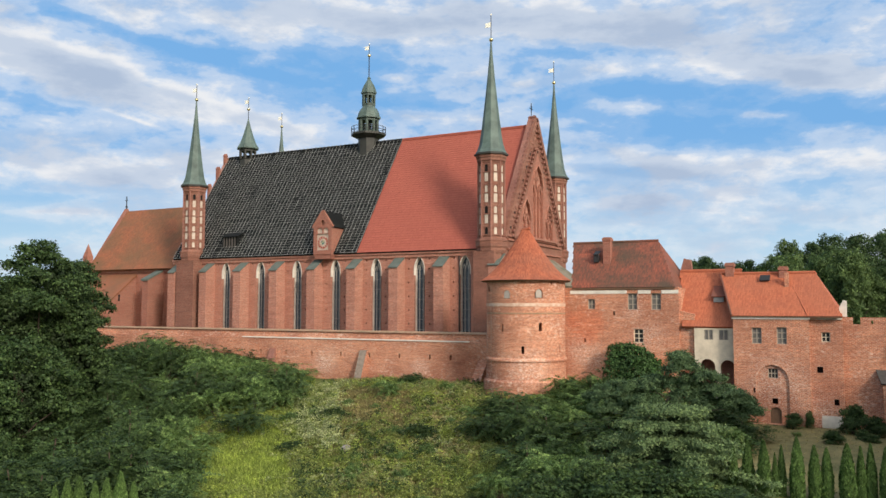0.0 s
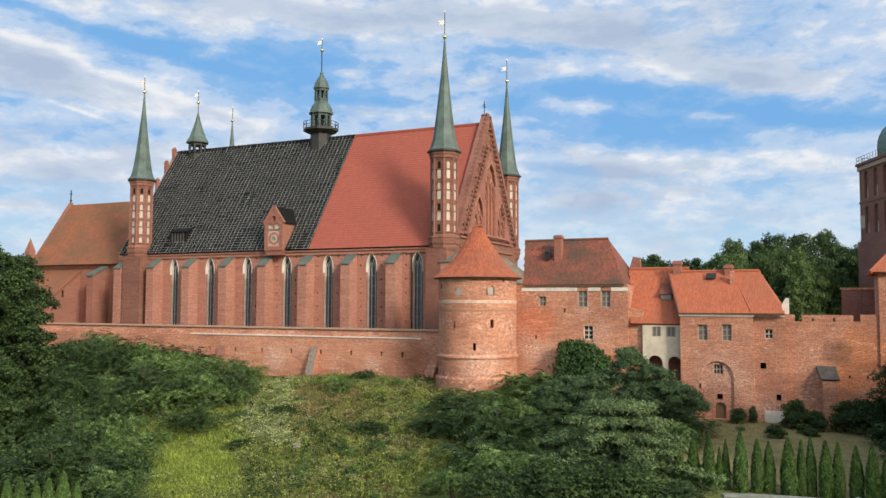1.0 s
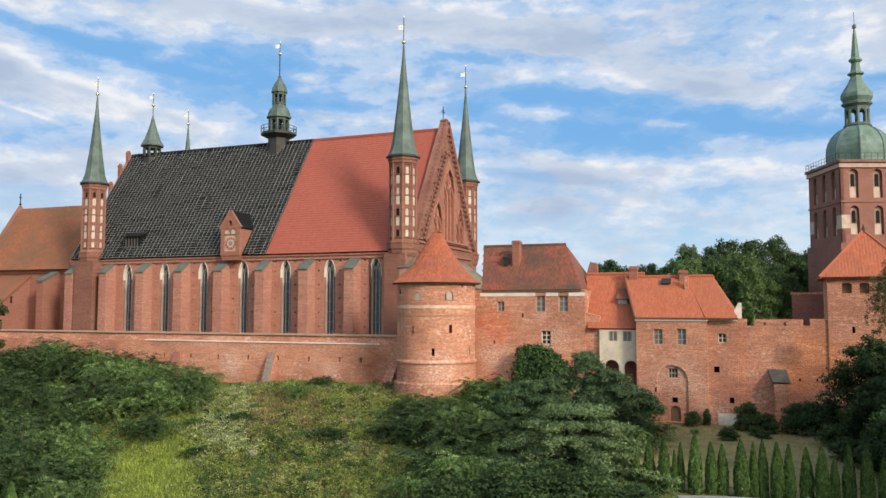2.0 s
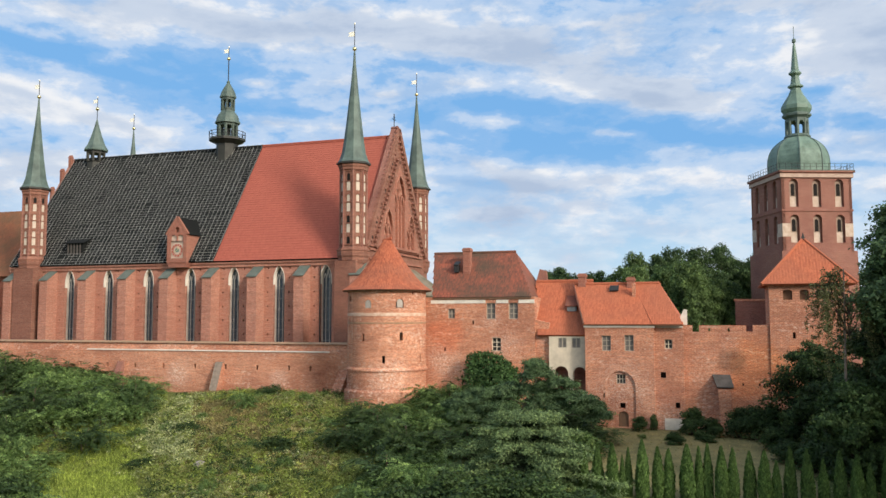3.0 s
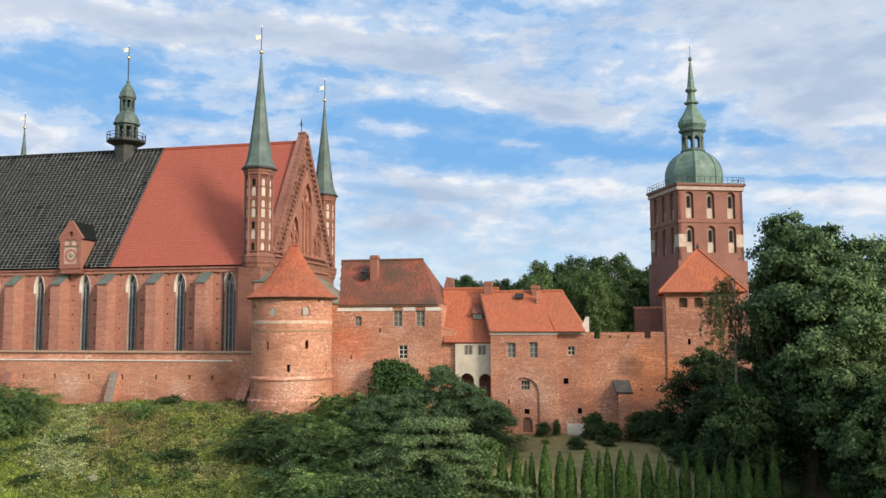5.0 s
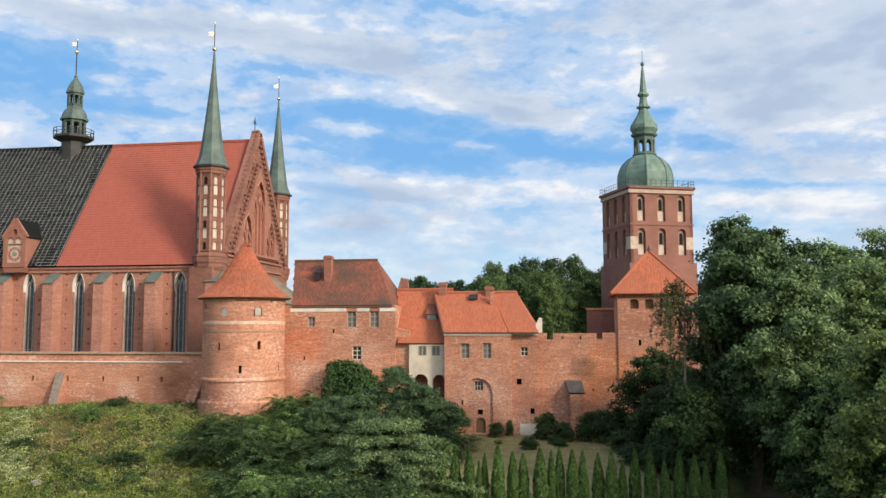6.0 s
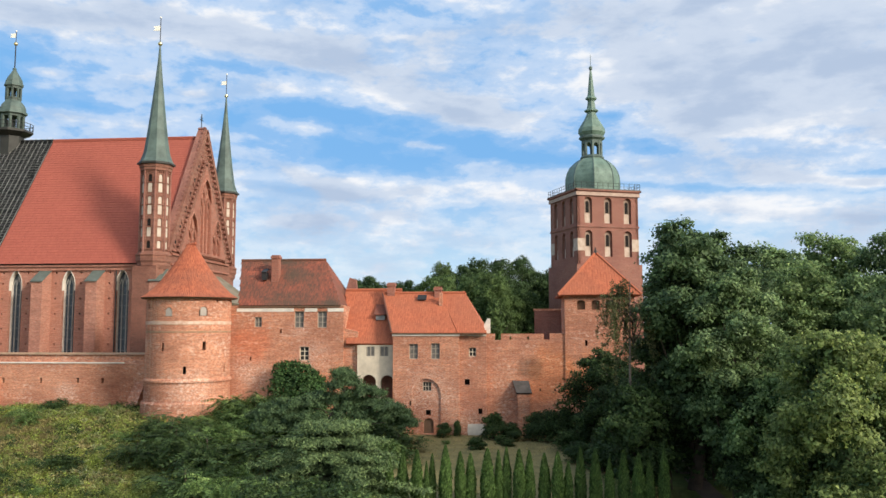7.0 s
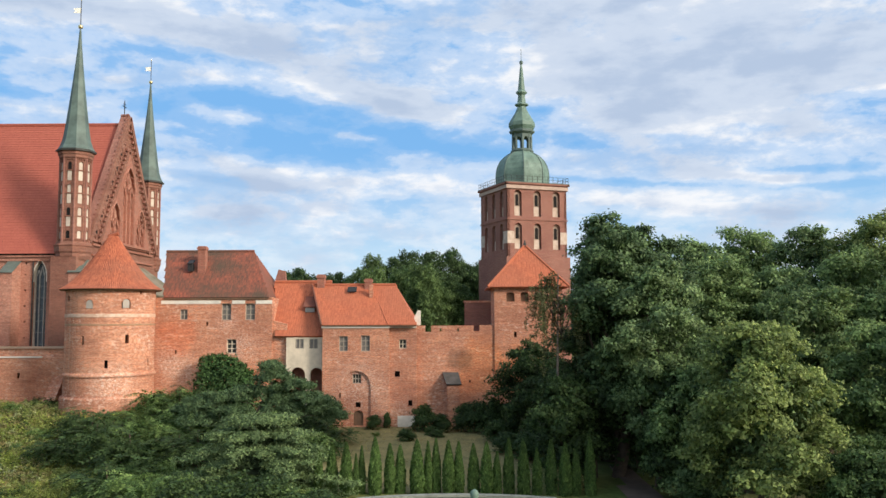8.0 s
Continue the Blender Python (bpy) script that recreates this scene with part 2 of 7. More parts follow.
def tiles(name, c1, c2, stain, stain_amt, rough=0.8, gloss=0.3):
    """Clay tiles: every tile of the joined courses has its own tone; moss and weather in larger clouds."""
    m, t, b, vec = material(name, rough, gloss)
    g = t.nodes.new("ShaderNodeNewGeometry")
    col = mixc(t, g.outputs["Random Per Island"], c1, c2)
    big = noise_fac(t, mapping(t, vec, (0.22, 0.22, 0.3)), 1.0, 6, 0.62)
    col = mixc(t, maths(t, "MULTIPLY", ramp(t, big, [(0.40, (0, 0, 0)), (0.66, (1, 1, 1))]), stain_amt), col, stain)
    fine = noise_fac(t, vec, 7.0, 4, 0.6)
    col = mixc(t, 0.4, col, ramp(t, fine, [(0.3, (0.55, 0.55, 0.55)), (0.7, (1.2, 1.2, 1.2))]), "MULTIPLY")
    t.links.new(col, b.inputs["Base Color"])
    bump(t, b, fine, 0.3, 0.02)
    return m


def leaves(name, c1, c2, trans=0.25):
    m, t, b, vec = material(name, 0.65, 0.25)
    g = t.nodes.new("ShaderNodeNewGeometry")
    oi = t.nodes.new("ShaderNodeObjectInfo")
    col = mixc(t, g.outputs["Random Per Island"], c1, c2)
    grain = t.nodes.new("ShaderNodeTexWhiteNoise")
    grain.noise_dimensions = "1D"
    t.links.new(g.outputs["Random Per Island"], grain.inputs["W"])
    col = mixc(t, 1.0, col, ramp(t, grain.outputs["Value"], [(0.0, (0.5, 0.52, 0.5)), (0.6, (0.95, 0.95, 0.95)), (1.0, (1.6, 1.55, 1.45))]), "MULTIPLY")
    big = noise_fac(t, mapping(t, vec, (0.5, 0.5, 0.5)), 1.0, 3, 0.5)
    col = mixc(t, 0.5, col, ramp(t, big, [(0.35, (0.6, 0.62, 0.6)), (0.65, (1.25, 1.2, 1.0))]), "MULTIPLY")
    tone = maths(t, "ADD", maths(t, "MULTIPLY", oi.outputs["Random"], 0.34), 0.83)
    hsv = t.nodes.new("ShaderNodeHueSaturation")
    t.links.new(tone, hsv.inputs["Value"])
    t.links.new(col, hsv.inputs["Color"])
    t.links.new(hsv.outputs[0], b.inputs["Base Color"])
    tr = t.nodes.new("ShaderNodeBsdfTranslucent")
    t.links.new(hsv.outputs[0], tr.inputs["Color"])
    mx = t.nodes.new("ShaderNodeMixShader")
    mx.inputs[0].default_value = trans
    t.links.new(b.outputs[0], mx.inputs[1])
    t.links.new(tr.outputs[0], mx.inputs[2])
    t.links.new(mx.outputs[0], t.nodes["Material Output"].inputs[0])
    return m


def ground_material():
    m, t, b, vec = material("grass_ground", 0.95, 0.1)
    f1 = noise_fac(t, vec, 0.12, 5, 0.6)
    f2 = noise_fac(t, vec, 1.6, 6, 0.7)
    col = ramp(t, f1, [(0.35, (0.09, 0.13, 0.04)), (0.5, (0.15, 0.165, 0.055)), (0.65, (0.22, 0.19, 0.085))])
    col = mixc(t, 0.6, col, ramp(t, f2, [(0.3, (0.45, 0.5, 0.4)), (0.7, (1.3, 1.3, 1.2))]), "MULTIPLY")
    t.links.new(col, b.inputs["Base Color"])
    bump(t, b, f2, 0.8, 0.15)
    return m


BRICK = brick("church_brick", (0.49, 0.213, 0.145), (0.37, 0.147, 0.10), (0.32, 0.135, 0.098), (0.45, 0.31, 0.24), 0.45, None, 0.6, 0.60)
BRICK_GABLE = brick("gable_brick", (0.36, 0.135, 0.09), (0.30, 0.11, 0.075), (0.23, 0.09, 0.065), (0.33, 0.21, 0.16), 0.45, None, 0.6, 0.42)
FLAKES = [(-30.6, 75.0, 4.5, 1.7), (-26.1, 80.0, 5.3, 1.6), (-45.7, 80.0, 3.7, 1.0), (-58.5, 80.0, 3.9, 1.4), (-20.1, 80.0, 7.1, 1.6), (-8.5, 79.0, 3.5, 2.4), (-5.1, 80.0, 1.0, 1.6), (-27.2, 80.0, 6.2, 1.2), (-21.7, 80.0, 10.1, 0.9)]
BRICK_TURRET = brick("turret_brick", (0.285, 0.115, 0.078), (0.205, 0.082, 0.056), (0.17, 0.072, 0.052), (0.29, 0.19, 0.145), 0.5, None, 0.6, 0.5)
# darker, greyer, paler, redder and more orange patches on the old walls: place, size, tint, strength
TINT_SPOTS = [(2.8, 80.0, 5.6, 3.0, (1.12, 0.95, 0.76), 1.0), (7.5, 79.9, 5.0, 3.2, (1.1, 0.95, 0.78), 0.9), (0.9, 80.0, 6.3, 1.3, (0.48, 0.55, 0.62), 0.9), (-4.6, 80.0, 3.0, 1.8, (0.72, 0.66, 0.68), 0.8),
          (-9.0, 79.0, 1.5, 2.2, (0.74, 0.64, 0.62), 0.7), (-26.5, 80.0, 8.5, 2.0, (1.1, 0.82, 0.72), 0.8), (-19.0, 80.0, 5.5, 2.2, (1.08, 0.95, 0.85), 0.7), (-39.5, 80.0, 4.0, 2.0, (0.82, 0.72, 0.68), 0.8), (-48.0, 80.0, 4.5, 4.0, (1.08, 1.12, 1.15), 0.8), (-60.0, 80.0, 4.0, 7.0, (1.1, 1.16, 1.2), 0.9)]
BRICK_OLD = brick("old_wall_brick", (0.62, 0.245, 0.13), (0.40, 0.125, 0.065), (0.29, 0.12, 0.08), (0.60, 0.43, 0.31), 0.60, (0.74, 0.56, 0.44), 0.58, 0.72, FLAKES, TINT_SPOTS)
BRICK_DARK = brick("belfry_brick", (0.31, 0.125, 0.095), (0.25, 0.10, 0.078), (0.19, 0.085, 0.07), (0.34, 0.22, 0.17), 0.5)
PANEL_WHITE = plain("turret_plaster", (0.58, 0.49, 0.40), 0.9, 0.3, 1.5)
MULLION = plain("grey_stone_mullion", (0.44, 0.43, 0.40), 0.9, 0.3, 2.0)
JAMB = plain("pale_stone_jamb", (0.62, 0.56, 0.49), 0.9, 0.35, 1.5)
CREAM = plain("cream_plaster", (0.70, 0.60, 0.45), 0.9, 0.3, 0.9)
PLASTER = plain("white_plaster", (0.76, 0.70, 0.60), 0.9, 0.3, 0.9)
STONE_MOSSY = plain("mossy_grey_stone", (0.26, 0.27, 0.23), 0.9, 0.4, 2.0)
CAP_BRICK = plain("weathered_cap_brick", (0.30, 0.235, 0.185), 0.92, 0.6, 3.0, 0.0, (0.17, 0.14, 0.11), 0.6)
NICHE = plain("rose_tinted_plaster", (0.56, 0.43, 0.34), 0.9, 0.35, 1.5)
STONE = plain("pale_stone", (0.50, 0.44, 0.36), 0.9, 0.3, 1.2)
COPPER = plain("copper_patina", (0.118, 0.165, 0.142), 0.6, 0.5, 0.7, 0.0, (0.06, 0.085, 0.073))
COPPER_MID = plain("dull_copper_patina", (0.085, 0.118, 0.098), 0.6, 0.5, 0.9, 0.0, (0.04, 0.055, 0.045))
COPPER_LIGHT = plain("pale_copper_patina", (0.168, 0.25, 0.20), 0.55, 0.45, 0.7, 0.0, (0.085, 0.135, 0.103))
COPPER_DARK = plain("dark_copper", (0.045, 0.045, 0.038), 0.6, 0.4, 1.0)
LEAD = plain("grey_slate_cap", (0.13, 0.15, 0.125), 0.75, 0.35, 1.4)
GOLD = plain("gilded_metal", (0.9, 0.72, 0.36), 0.3, 0.1, 2.0, 1.0)
IRON = plain("wrought_iron", (0.03, 0.03, 0.03), 0.6, 0.3, 3.0)
GLASS = plain("leaded_glass", (0.075, 0.095, 0.115), 0.2, 0.45, 5.0)
PANE = plain("old_window_pane", (0.035, 0.034, 0.03), 0.55, 0.5, 2.0)
PANE_PALE = plain("curtained_pane", (0.20, 0.185, 0.165), 0.5, 0.4, 2.5)
FRAME = plain("cream_window_paint", (0.40, 0.345, 0.27), 0.7, 0.25, 4.0)
# near-black that stands in for the shade inside openings and recesses
HOLLOW_SHADE = plain("hollow_shade_black", (0.012, 0.010, 0.009), 0.9, 0.2, 2.0)
WOOD_PALE = plain("grey_painted_wood", (0.30, 0.31, 0.30), 0.7, 0.25, 4.0)
WOOD = plain("weathered_wood", (0.17, 0.10, 0.06), 0.8, 0.35, 3.0)
TILE_RED = tiles("new_red_tile", (0.375, 0.102, 0.066), (0.335, 0.088, 0.058), (0.32, 0.092, 0.06), 0.3)
TILE_ORANGE = tiles("orange_clay_tile", (0.52, 0.155, 0.072), (0.38, 0.105, 0.052), (0.31, 0.115, 0.065), 0.5)
TILE_CONE = tiles("weathered_orange_tile", (0.50, 0.15, 0.072), (0.27, 0.075, 0.04), (0.24, 0.10, 0.062), 0.6)
TILE_OLD = tiles("weathered_clay_tile", (0.34, 0.098, 0.055), (0.15, 0.058, 0.040), (0.085, 0.062, 0.042), 0.95)
TILE_CHOIR = tiles("brown_clay_tile", (0.33, 0.118, 0.056), (0.22, 0.088, 0.047), (0.15, 0.095, 0.05), 0.75)
TILE_BLACK = tiles("glazed_black_tile", (0.007, 0.008, 0.008), (0.012, 0.0135, 0.013), (0.018, 0.0195, 0.017), 0.35, 0.85, 0.12)
MORTAR = plain("pale_tile_mortar", (0.40, 0.395, 0.365), 0.9, 0.5, 1.2)
# the bright glint of gilded vanes put into a plain pale colour
GILT_GLINT = plain("painted_gilt_glint", (0.92, 0.88, 0.74), 0.35, 0.05, 2.0)
BAND = plain("worn_limewash", (0.64, 0.49, 0.38), 0.9, 0.35, 1.8, 0.0, (0.46, 0.26, 0.17))
FRIEZE = plain("pink_limewash", (0.50, 0.36, 0.29), 0.9, 0.3, 1.5)
COPING = plain("mossy_brick_coping", (0.40, 0.235, 0.15), 0.95, 0.5, 1.6, 0.0, (0.22, 0.165, 0.095), 0.6)
PORCH_ROOF = plain("mossy_grey_roof", (0.24, 0.20, 0.15), 0.95, 0.5, 0.8, 0.0, (0.10, 0.095, 0.06), 0.8)
BELFRY_STONE = plain("worn_brown_stone", (0.36, 0.26, 0.20), 0.9, 0.4, 1.5)
ROCK = plain("pale_boulder", (0.36, 0.32, 0.285), 0.9, 0.4, 2.5, 0.0, None, 0.6)
FADED = plain("faded_plaster", (0.56, 0.46, 0.38), 0.9, 0.45, 1.2, 0.0, (0.40, 0.29, 0.22))
SLATE = plain("dark_shed_slate", (0.10, 0.09, 0.08), 0.8, 0.4, 2.0)
PALE_WOOD = plain("pale_shutter", (0.40, 0.35, 0.30), 0.8, 0.25, 3.0)
BARK = plain("tree_bark", (0.10, 0.075, 0.055), 0.95, 0.45, 3.0)
PINE_BARK = plain("pale_pine_bark", (0.20, 0.165, 0.13), 0.95, 0.45, 3.0)
# dark green for crown insides: shade between boughs put into the colour
GAP_SHADE = plain("crown_gap_shade", (0.045, 0.07, 0.026), 1.0, 0.5, 5.0, 0.0, (0.02, 0.03, 0.014), 1.0)
GROUND = ground_material()
EARTH = plain("trodden_path", (0.16, 0.12, 0.09), 0.95, 0.3, 1.0)
LAWN = plain("dry_lawn", (0.25, 0.205, 0.085), 0.95, 0.35, 0.8, 0.0, (0.13, 0.125, 0.05), 0.6)
LEAF_OAK = leaves("dark_oak_leaf", (0.125, 0.205, 0.092), (0.225, 0.315, 0.140), 0.42)
LEAF_LIME = leaves("bright_lime_leaf", (0.165, 0.245, 0.080), (0.325, 0.395, 0.142), 0.42)
LEAF_SPRUCE = leaves("spruce_needle", (0.085, 0.145, 0.062), (0.178, 0.25, 0.105), 0.2)
LEAF_BUSH = leaves("shrub_leaf", (0.135, 0.225, 0.088), (0.255, 0.35, 0.140), 0.42)
LEAF_THUJA = leaves("thuja_leaf", (0.07, 0.135, 0.036), (0.11, 0.18, 0.052), 0.2)
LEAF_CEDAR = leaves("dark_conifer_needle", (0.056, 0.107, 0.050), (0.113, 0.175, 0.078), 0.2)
LEAF_FAR = leaves("far_wood_leaf", (0.038, 0.078, 0.030), (0.078, 0.128, 0.048), 0.3)
LEAF_IVY = leaves("ivy_leaf", (0.034, 0.082, 0.024), (0.06, 0.118, 0.036), 0.15)
LEAF_GRASS = leaves("meadow_blade", (0.265, 0.36, 0.072), (0.42, 0.50, 0.115), 0.4)
LEAF_DRY = leaves("dry_grass_blade", (0.24, 0.22, 0.09), (0.37, 0.32, 0.15), 0.25)
LEAF_RUST = leaves("rusty_grass_blade", (0.21, 0.185, 0.08), (0.33, 0.28, 0.13), 0.3)
LEAF_HERB = leaves("olive_herb_leaf", (0.175, 0.225, 0.062), (0.32, 0.36, 0.105), 0.38)
LEAF_WEED = leaves("pale_weed_leaf", (0.27, 0.35, 0.12), (0.56, 0.57, 0.33), 0.3)
# darker leaf copies: the shade inside the crowns put into the colour
LEAF_INNER_SHADE = leaves("inner_leaf", (0.051, 0.093, 0.036), (0.102, 0.162, 0.061), 0.25)
LEAF_DEEP_SHADE = leaves("deep_inner_shade_leaf", (0.026, 0.05, 0.02), (0.052, 0.085, 0.032), 0.25)
LEAF_MID = leaves("slope_shrub_leaf", (0.095, 0.175, 0.055), (0.205, 0.30, 0.098), 0.4)
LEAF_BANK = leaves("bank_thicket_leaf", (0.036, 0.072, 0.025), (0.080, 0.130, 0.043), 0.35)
LEAF_WOOD = leaves("wood_edge_leaf", (0.085, 0.15, 0.055), (0.165, 0.245, 0.085), 0.35)
LEAF_BIRCH = leaves("birch_leaf", (0.10, 0.115, 0.05), (0.18, 0.185, 0.085), 0.35)
# two tall park oaks: their shade put into a darker leaf colour
LEAF_SHADE = leaves("shaded_oak_leaf", (0.062, 0.115, 0.054), (0.125, 0.19, 0.085), 0.38)

# ---- shaping helpers ----


class Form:
    """Gathers faces of one mesh."""

    def __init__(self):
        self.v, self.f = [], []

    def add(self, verts, faces):
        k = len(self.v)
        self.v += [tuple(p) for p in verts]
        self.f += [tuple(i + k for i in f) for f in faces]
        return self

    def box(self, x0, x1, y0, y1, z0, z1):
        p = [(x, y, z) for z in (z0, z1) for y in (y0, y1) for x in (x0, x1)]
        return self.add(p, [(0, 2, 3, 1), (4, 5, 7, 6), (0, 1, 5, 4), (2, 6, 7, 3), (0, 4, 6, 2), (1, 3, 7, 5)])

    def prism(self, pts, a, b, axis="y"):
        """Extrudes a closed outline: (x, z) along y, (y, z) along x or (x, y) along z."""
        put = {"y": lambda p, d: (p[0], d, p[1]), "x": lambda p, d: (d, p[0], p[1]), "z": lambda p, d: (p[0], p[1], d)}[axis]
        n = len(pts)
        v = [put(p, a) for p in pts] + [put(p, b) for p in pts]
        f = [tuple(range(n)), tuple(reversed(range(n, 2 * n)))] + [(i, i + n, (i + 1) % n + n, (i + 1) % n) for i in range(n)]
        return self.add(v, f)

    def lathe(self, profile, n=16, cx=0.0, cy=0.0, turn=0.0):
        v, f = [], []
        for r, z in profile:
            v += [(cx + r * math.cos(turn + 2 * math.pi * i / n), cy + r * math.sin(turn + 2 * math.pi * i / n), z) for i in range(n)]
        for j in range(len(profile) - 1):
            f += [(j * n + i, j * n + (i + 1) % n, (j + 1) * n + (i + 1) % n, (j + 1) * n + i) for i in range(n)]
        f += [tuple(reversed(range(n))), tuple(range((len(profile) - 1) * n, len(profile) * n))]
        return self.add(v, f)

    def beam(self, p, q, w, h=None, n=4):
        """A bar from p to q."""
        p, q = Vector(p), Vector(q)
        d = (q - p).normalized()
        s = d.cross(Vector((0, 0, 1)))
        s = s.normalized() if s.length > 1e-4 else Vector((1, 0, 0))
        t = s.cross(d)
        h = h or w
        r = [(math.cos(2 * math.pi * (i + 0.5) / n), math.sin(2 * math.pi * (i + 0.5) / n)) for i in range(n)]
        k = 0.7071 if n == 4 else 0.5
        v = [c + s * (a * w * k) + t * (b * h * k) for c in (p, q) for a, b in r]
        return self.add(v, [tuple(range(n)), tuple(reversed(range(n, 2 * n)))] + [(i, i + n, (i + 1) % n + n, (i + 1) % n) for i in range(n)])

    def slab(self, pts, thick):
        """A flat plate under the given corner points."""
        p = [Vector(q) for q in pts]
        nrm = (p[1] - p[0]).cross(p[-1] - p[0]).normalized()
        if nrm.z < 0:
            p.reverse()
            nrm = -nrm
        n = len(p)
        return self.add(p + [q - nrm * thick for q in p], [tuple(range(n)), tuple(reversed(range(n, 2 * n)))] + [(i, i + n, (i + 1) % n + n, (i + 1) % n) for i in range(n)])

    def moved(self, m):
        self.v = [tuple(m @ Vector(p)) for p in self.v]
        return self


def part(name, form, mat, parent=None, label="", m=None, smooth=False):
    me = bpy.data.meshes.new(name)
    me.from_pydata(form.v, [], form.f)
    bm = bmesh.new()
    bm.from_mesh(me)
    bmesh.ops.recalc_face_normals(bm, faces=bm.faces)
    bm.to_mesh(me)
    bm.free()
    me.materials.append(mat)
    if smooth:
        me.polygons.foreach_set("use_smooth", [True] * len(me.polygons))
    ob = new(name, me)
    if parent:
        ob.parent = parent
    if m is not None:
        ob.matrix_local = m
    if label:
        ob["label"] = label
    return ob


def thing(name, label, category, m=None, group="", kind=""):
    ob = new(name)
    if m is not None:
        ob.matrix_world = m
    return tagged(ob, label, category, group, kind)


def quads(name, corners, mat, parent=None, m=None):
    """One mesh of loose quads from an (n, 4, 3) array."""
    n = len(corners)
    me = bpy.data.meshes.new(name)
    me.vertices.add(4 * n)
    me.vertices.foreach_set("co", np.ascontiguousarray(corners, dtype=np.float32).ravel())
    me.loops.add(4 * n)
    me.loops.foreach_set("vertex_index", np.arange(4 * n, dtype=np.int32))
    me.polygons.add(n)
    me.polygons.foreach_set("loop_start", np.arange(0, 4 * n, 4, dtype=np.int32))
    me.update(calc_edges=True)
    me.materials.append(mat)
    ob = new(name, me)
    if parent:
        ob.parent = parent
    if m is not None:
        ob.matrix_local = m
    return ob


def leaf_tris(name, corners, mat, parent=None):
    """Loose three-cornered leaves from the first three corners of each quad."""
    n = len(corners)
    me = bpy.data.meshes.new(name)
    me.vertices.add(3 * n)
    me.vertices.foreach_set("co", np.ascontiguousarray(corners[:, 1:4], dtype=np.float32).ravel())
    me.loops.add(3 * n)
    me.loops.foreach_set("vertex_index", np.arange(3 * n, dtype=np.int32))
    me.polygons.add(n)
    me.polygons.foreach_set("loop_start", np.arange(0, 3 * n, 3, dtype=np.int32))
    me.update(calc_edges=True)
    me.materials.append(mat)
    ob = new(name, me)
    if parent:
        ob.parent = parent
    return ob


def arch(x, w, z0, zs, rise, pointed=True, n=6):
    """Outline (u, z) of an arched opening: centre, width, sill, springing, rise of the head."""
    h = w / 2
    pts = [(x - h, z0), (x + h, z0), (x + h, zs)]
    if pointed:
        r = (h * h + rise * rise) / (2 * h)
        for i in range(1, n + 1):
            a = math.atan2(rise, r - h) * i / n if rise < 10 * h else 0
            a = math.acos((r - h) / r) * i / n
            pts.append((x + h - r + r * math.cos(a), zs + r * math.sin(a)))
        pts += [(2 * x - u, z) for u, z in reversed(pts[3:-1])]
    else:
        pts += [(x + h * math.cos(math.pi * i / (2 * n)), zs + rise * math.sin(math.pi * i / (2 * n))) for i in range(1, 2 * n)]
    return pts + [(x - h, zs)]


def rect(x, w, z0, z1):
    return [(x - w / 2, z0), (x + w / 2, z0), (x + w / 2, z1), (x - w / 2, z1)]


def panel(outer, holes, thick):
    """A wall with openings right through: outline and holes in (u, z), front at y = 0, back at y = thick."""
    bm = bmesh.new()
    for loop in (outer, *holes):
        vs = [bm.verts.new((u, 0, z)) for u, z in loop]
        for i in range(len(vs)):
            bm.edges.new((vs[i], vs[(i + 1) % len(vs)]))
    bmesh.ops.triangle_fill(bm, edges=bm.edges[:], use_beauty=True)
    got = bmesh.ops.extrude_face_region(bm, geom=bm.faces[:])
    for e in got["geom"]:
        if isinstance(e, bmesh.types.BMVert):
            e.co.y += thick
    form = Form()
    bm.verts.index_update()
    form.add([v.co[:] for v in bm.verts], [[v.index for v in f.verts] for f in bm.faces])
    bm.free()
    return form


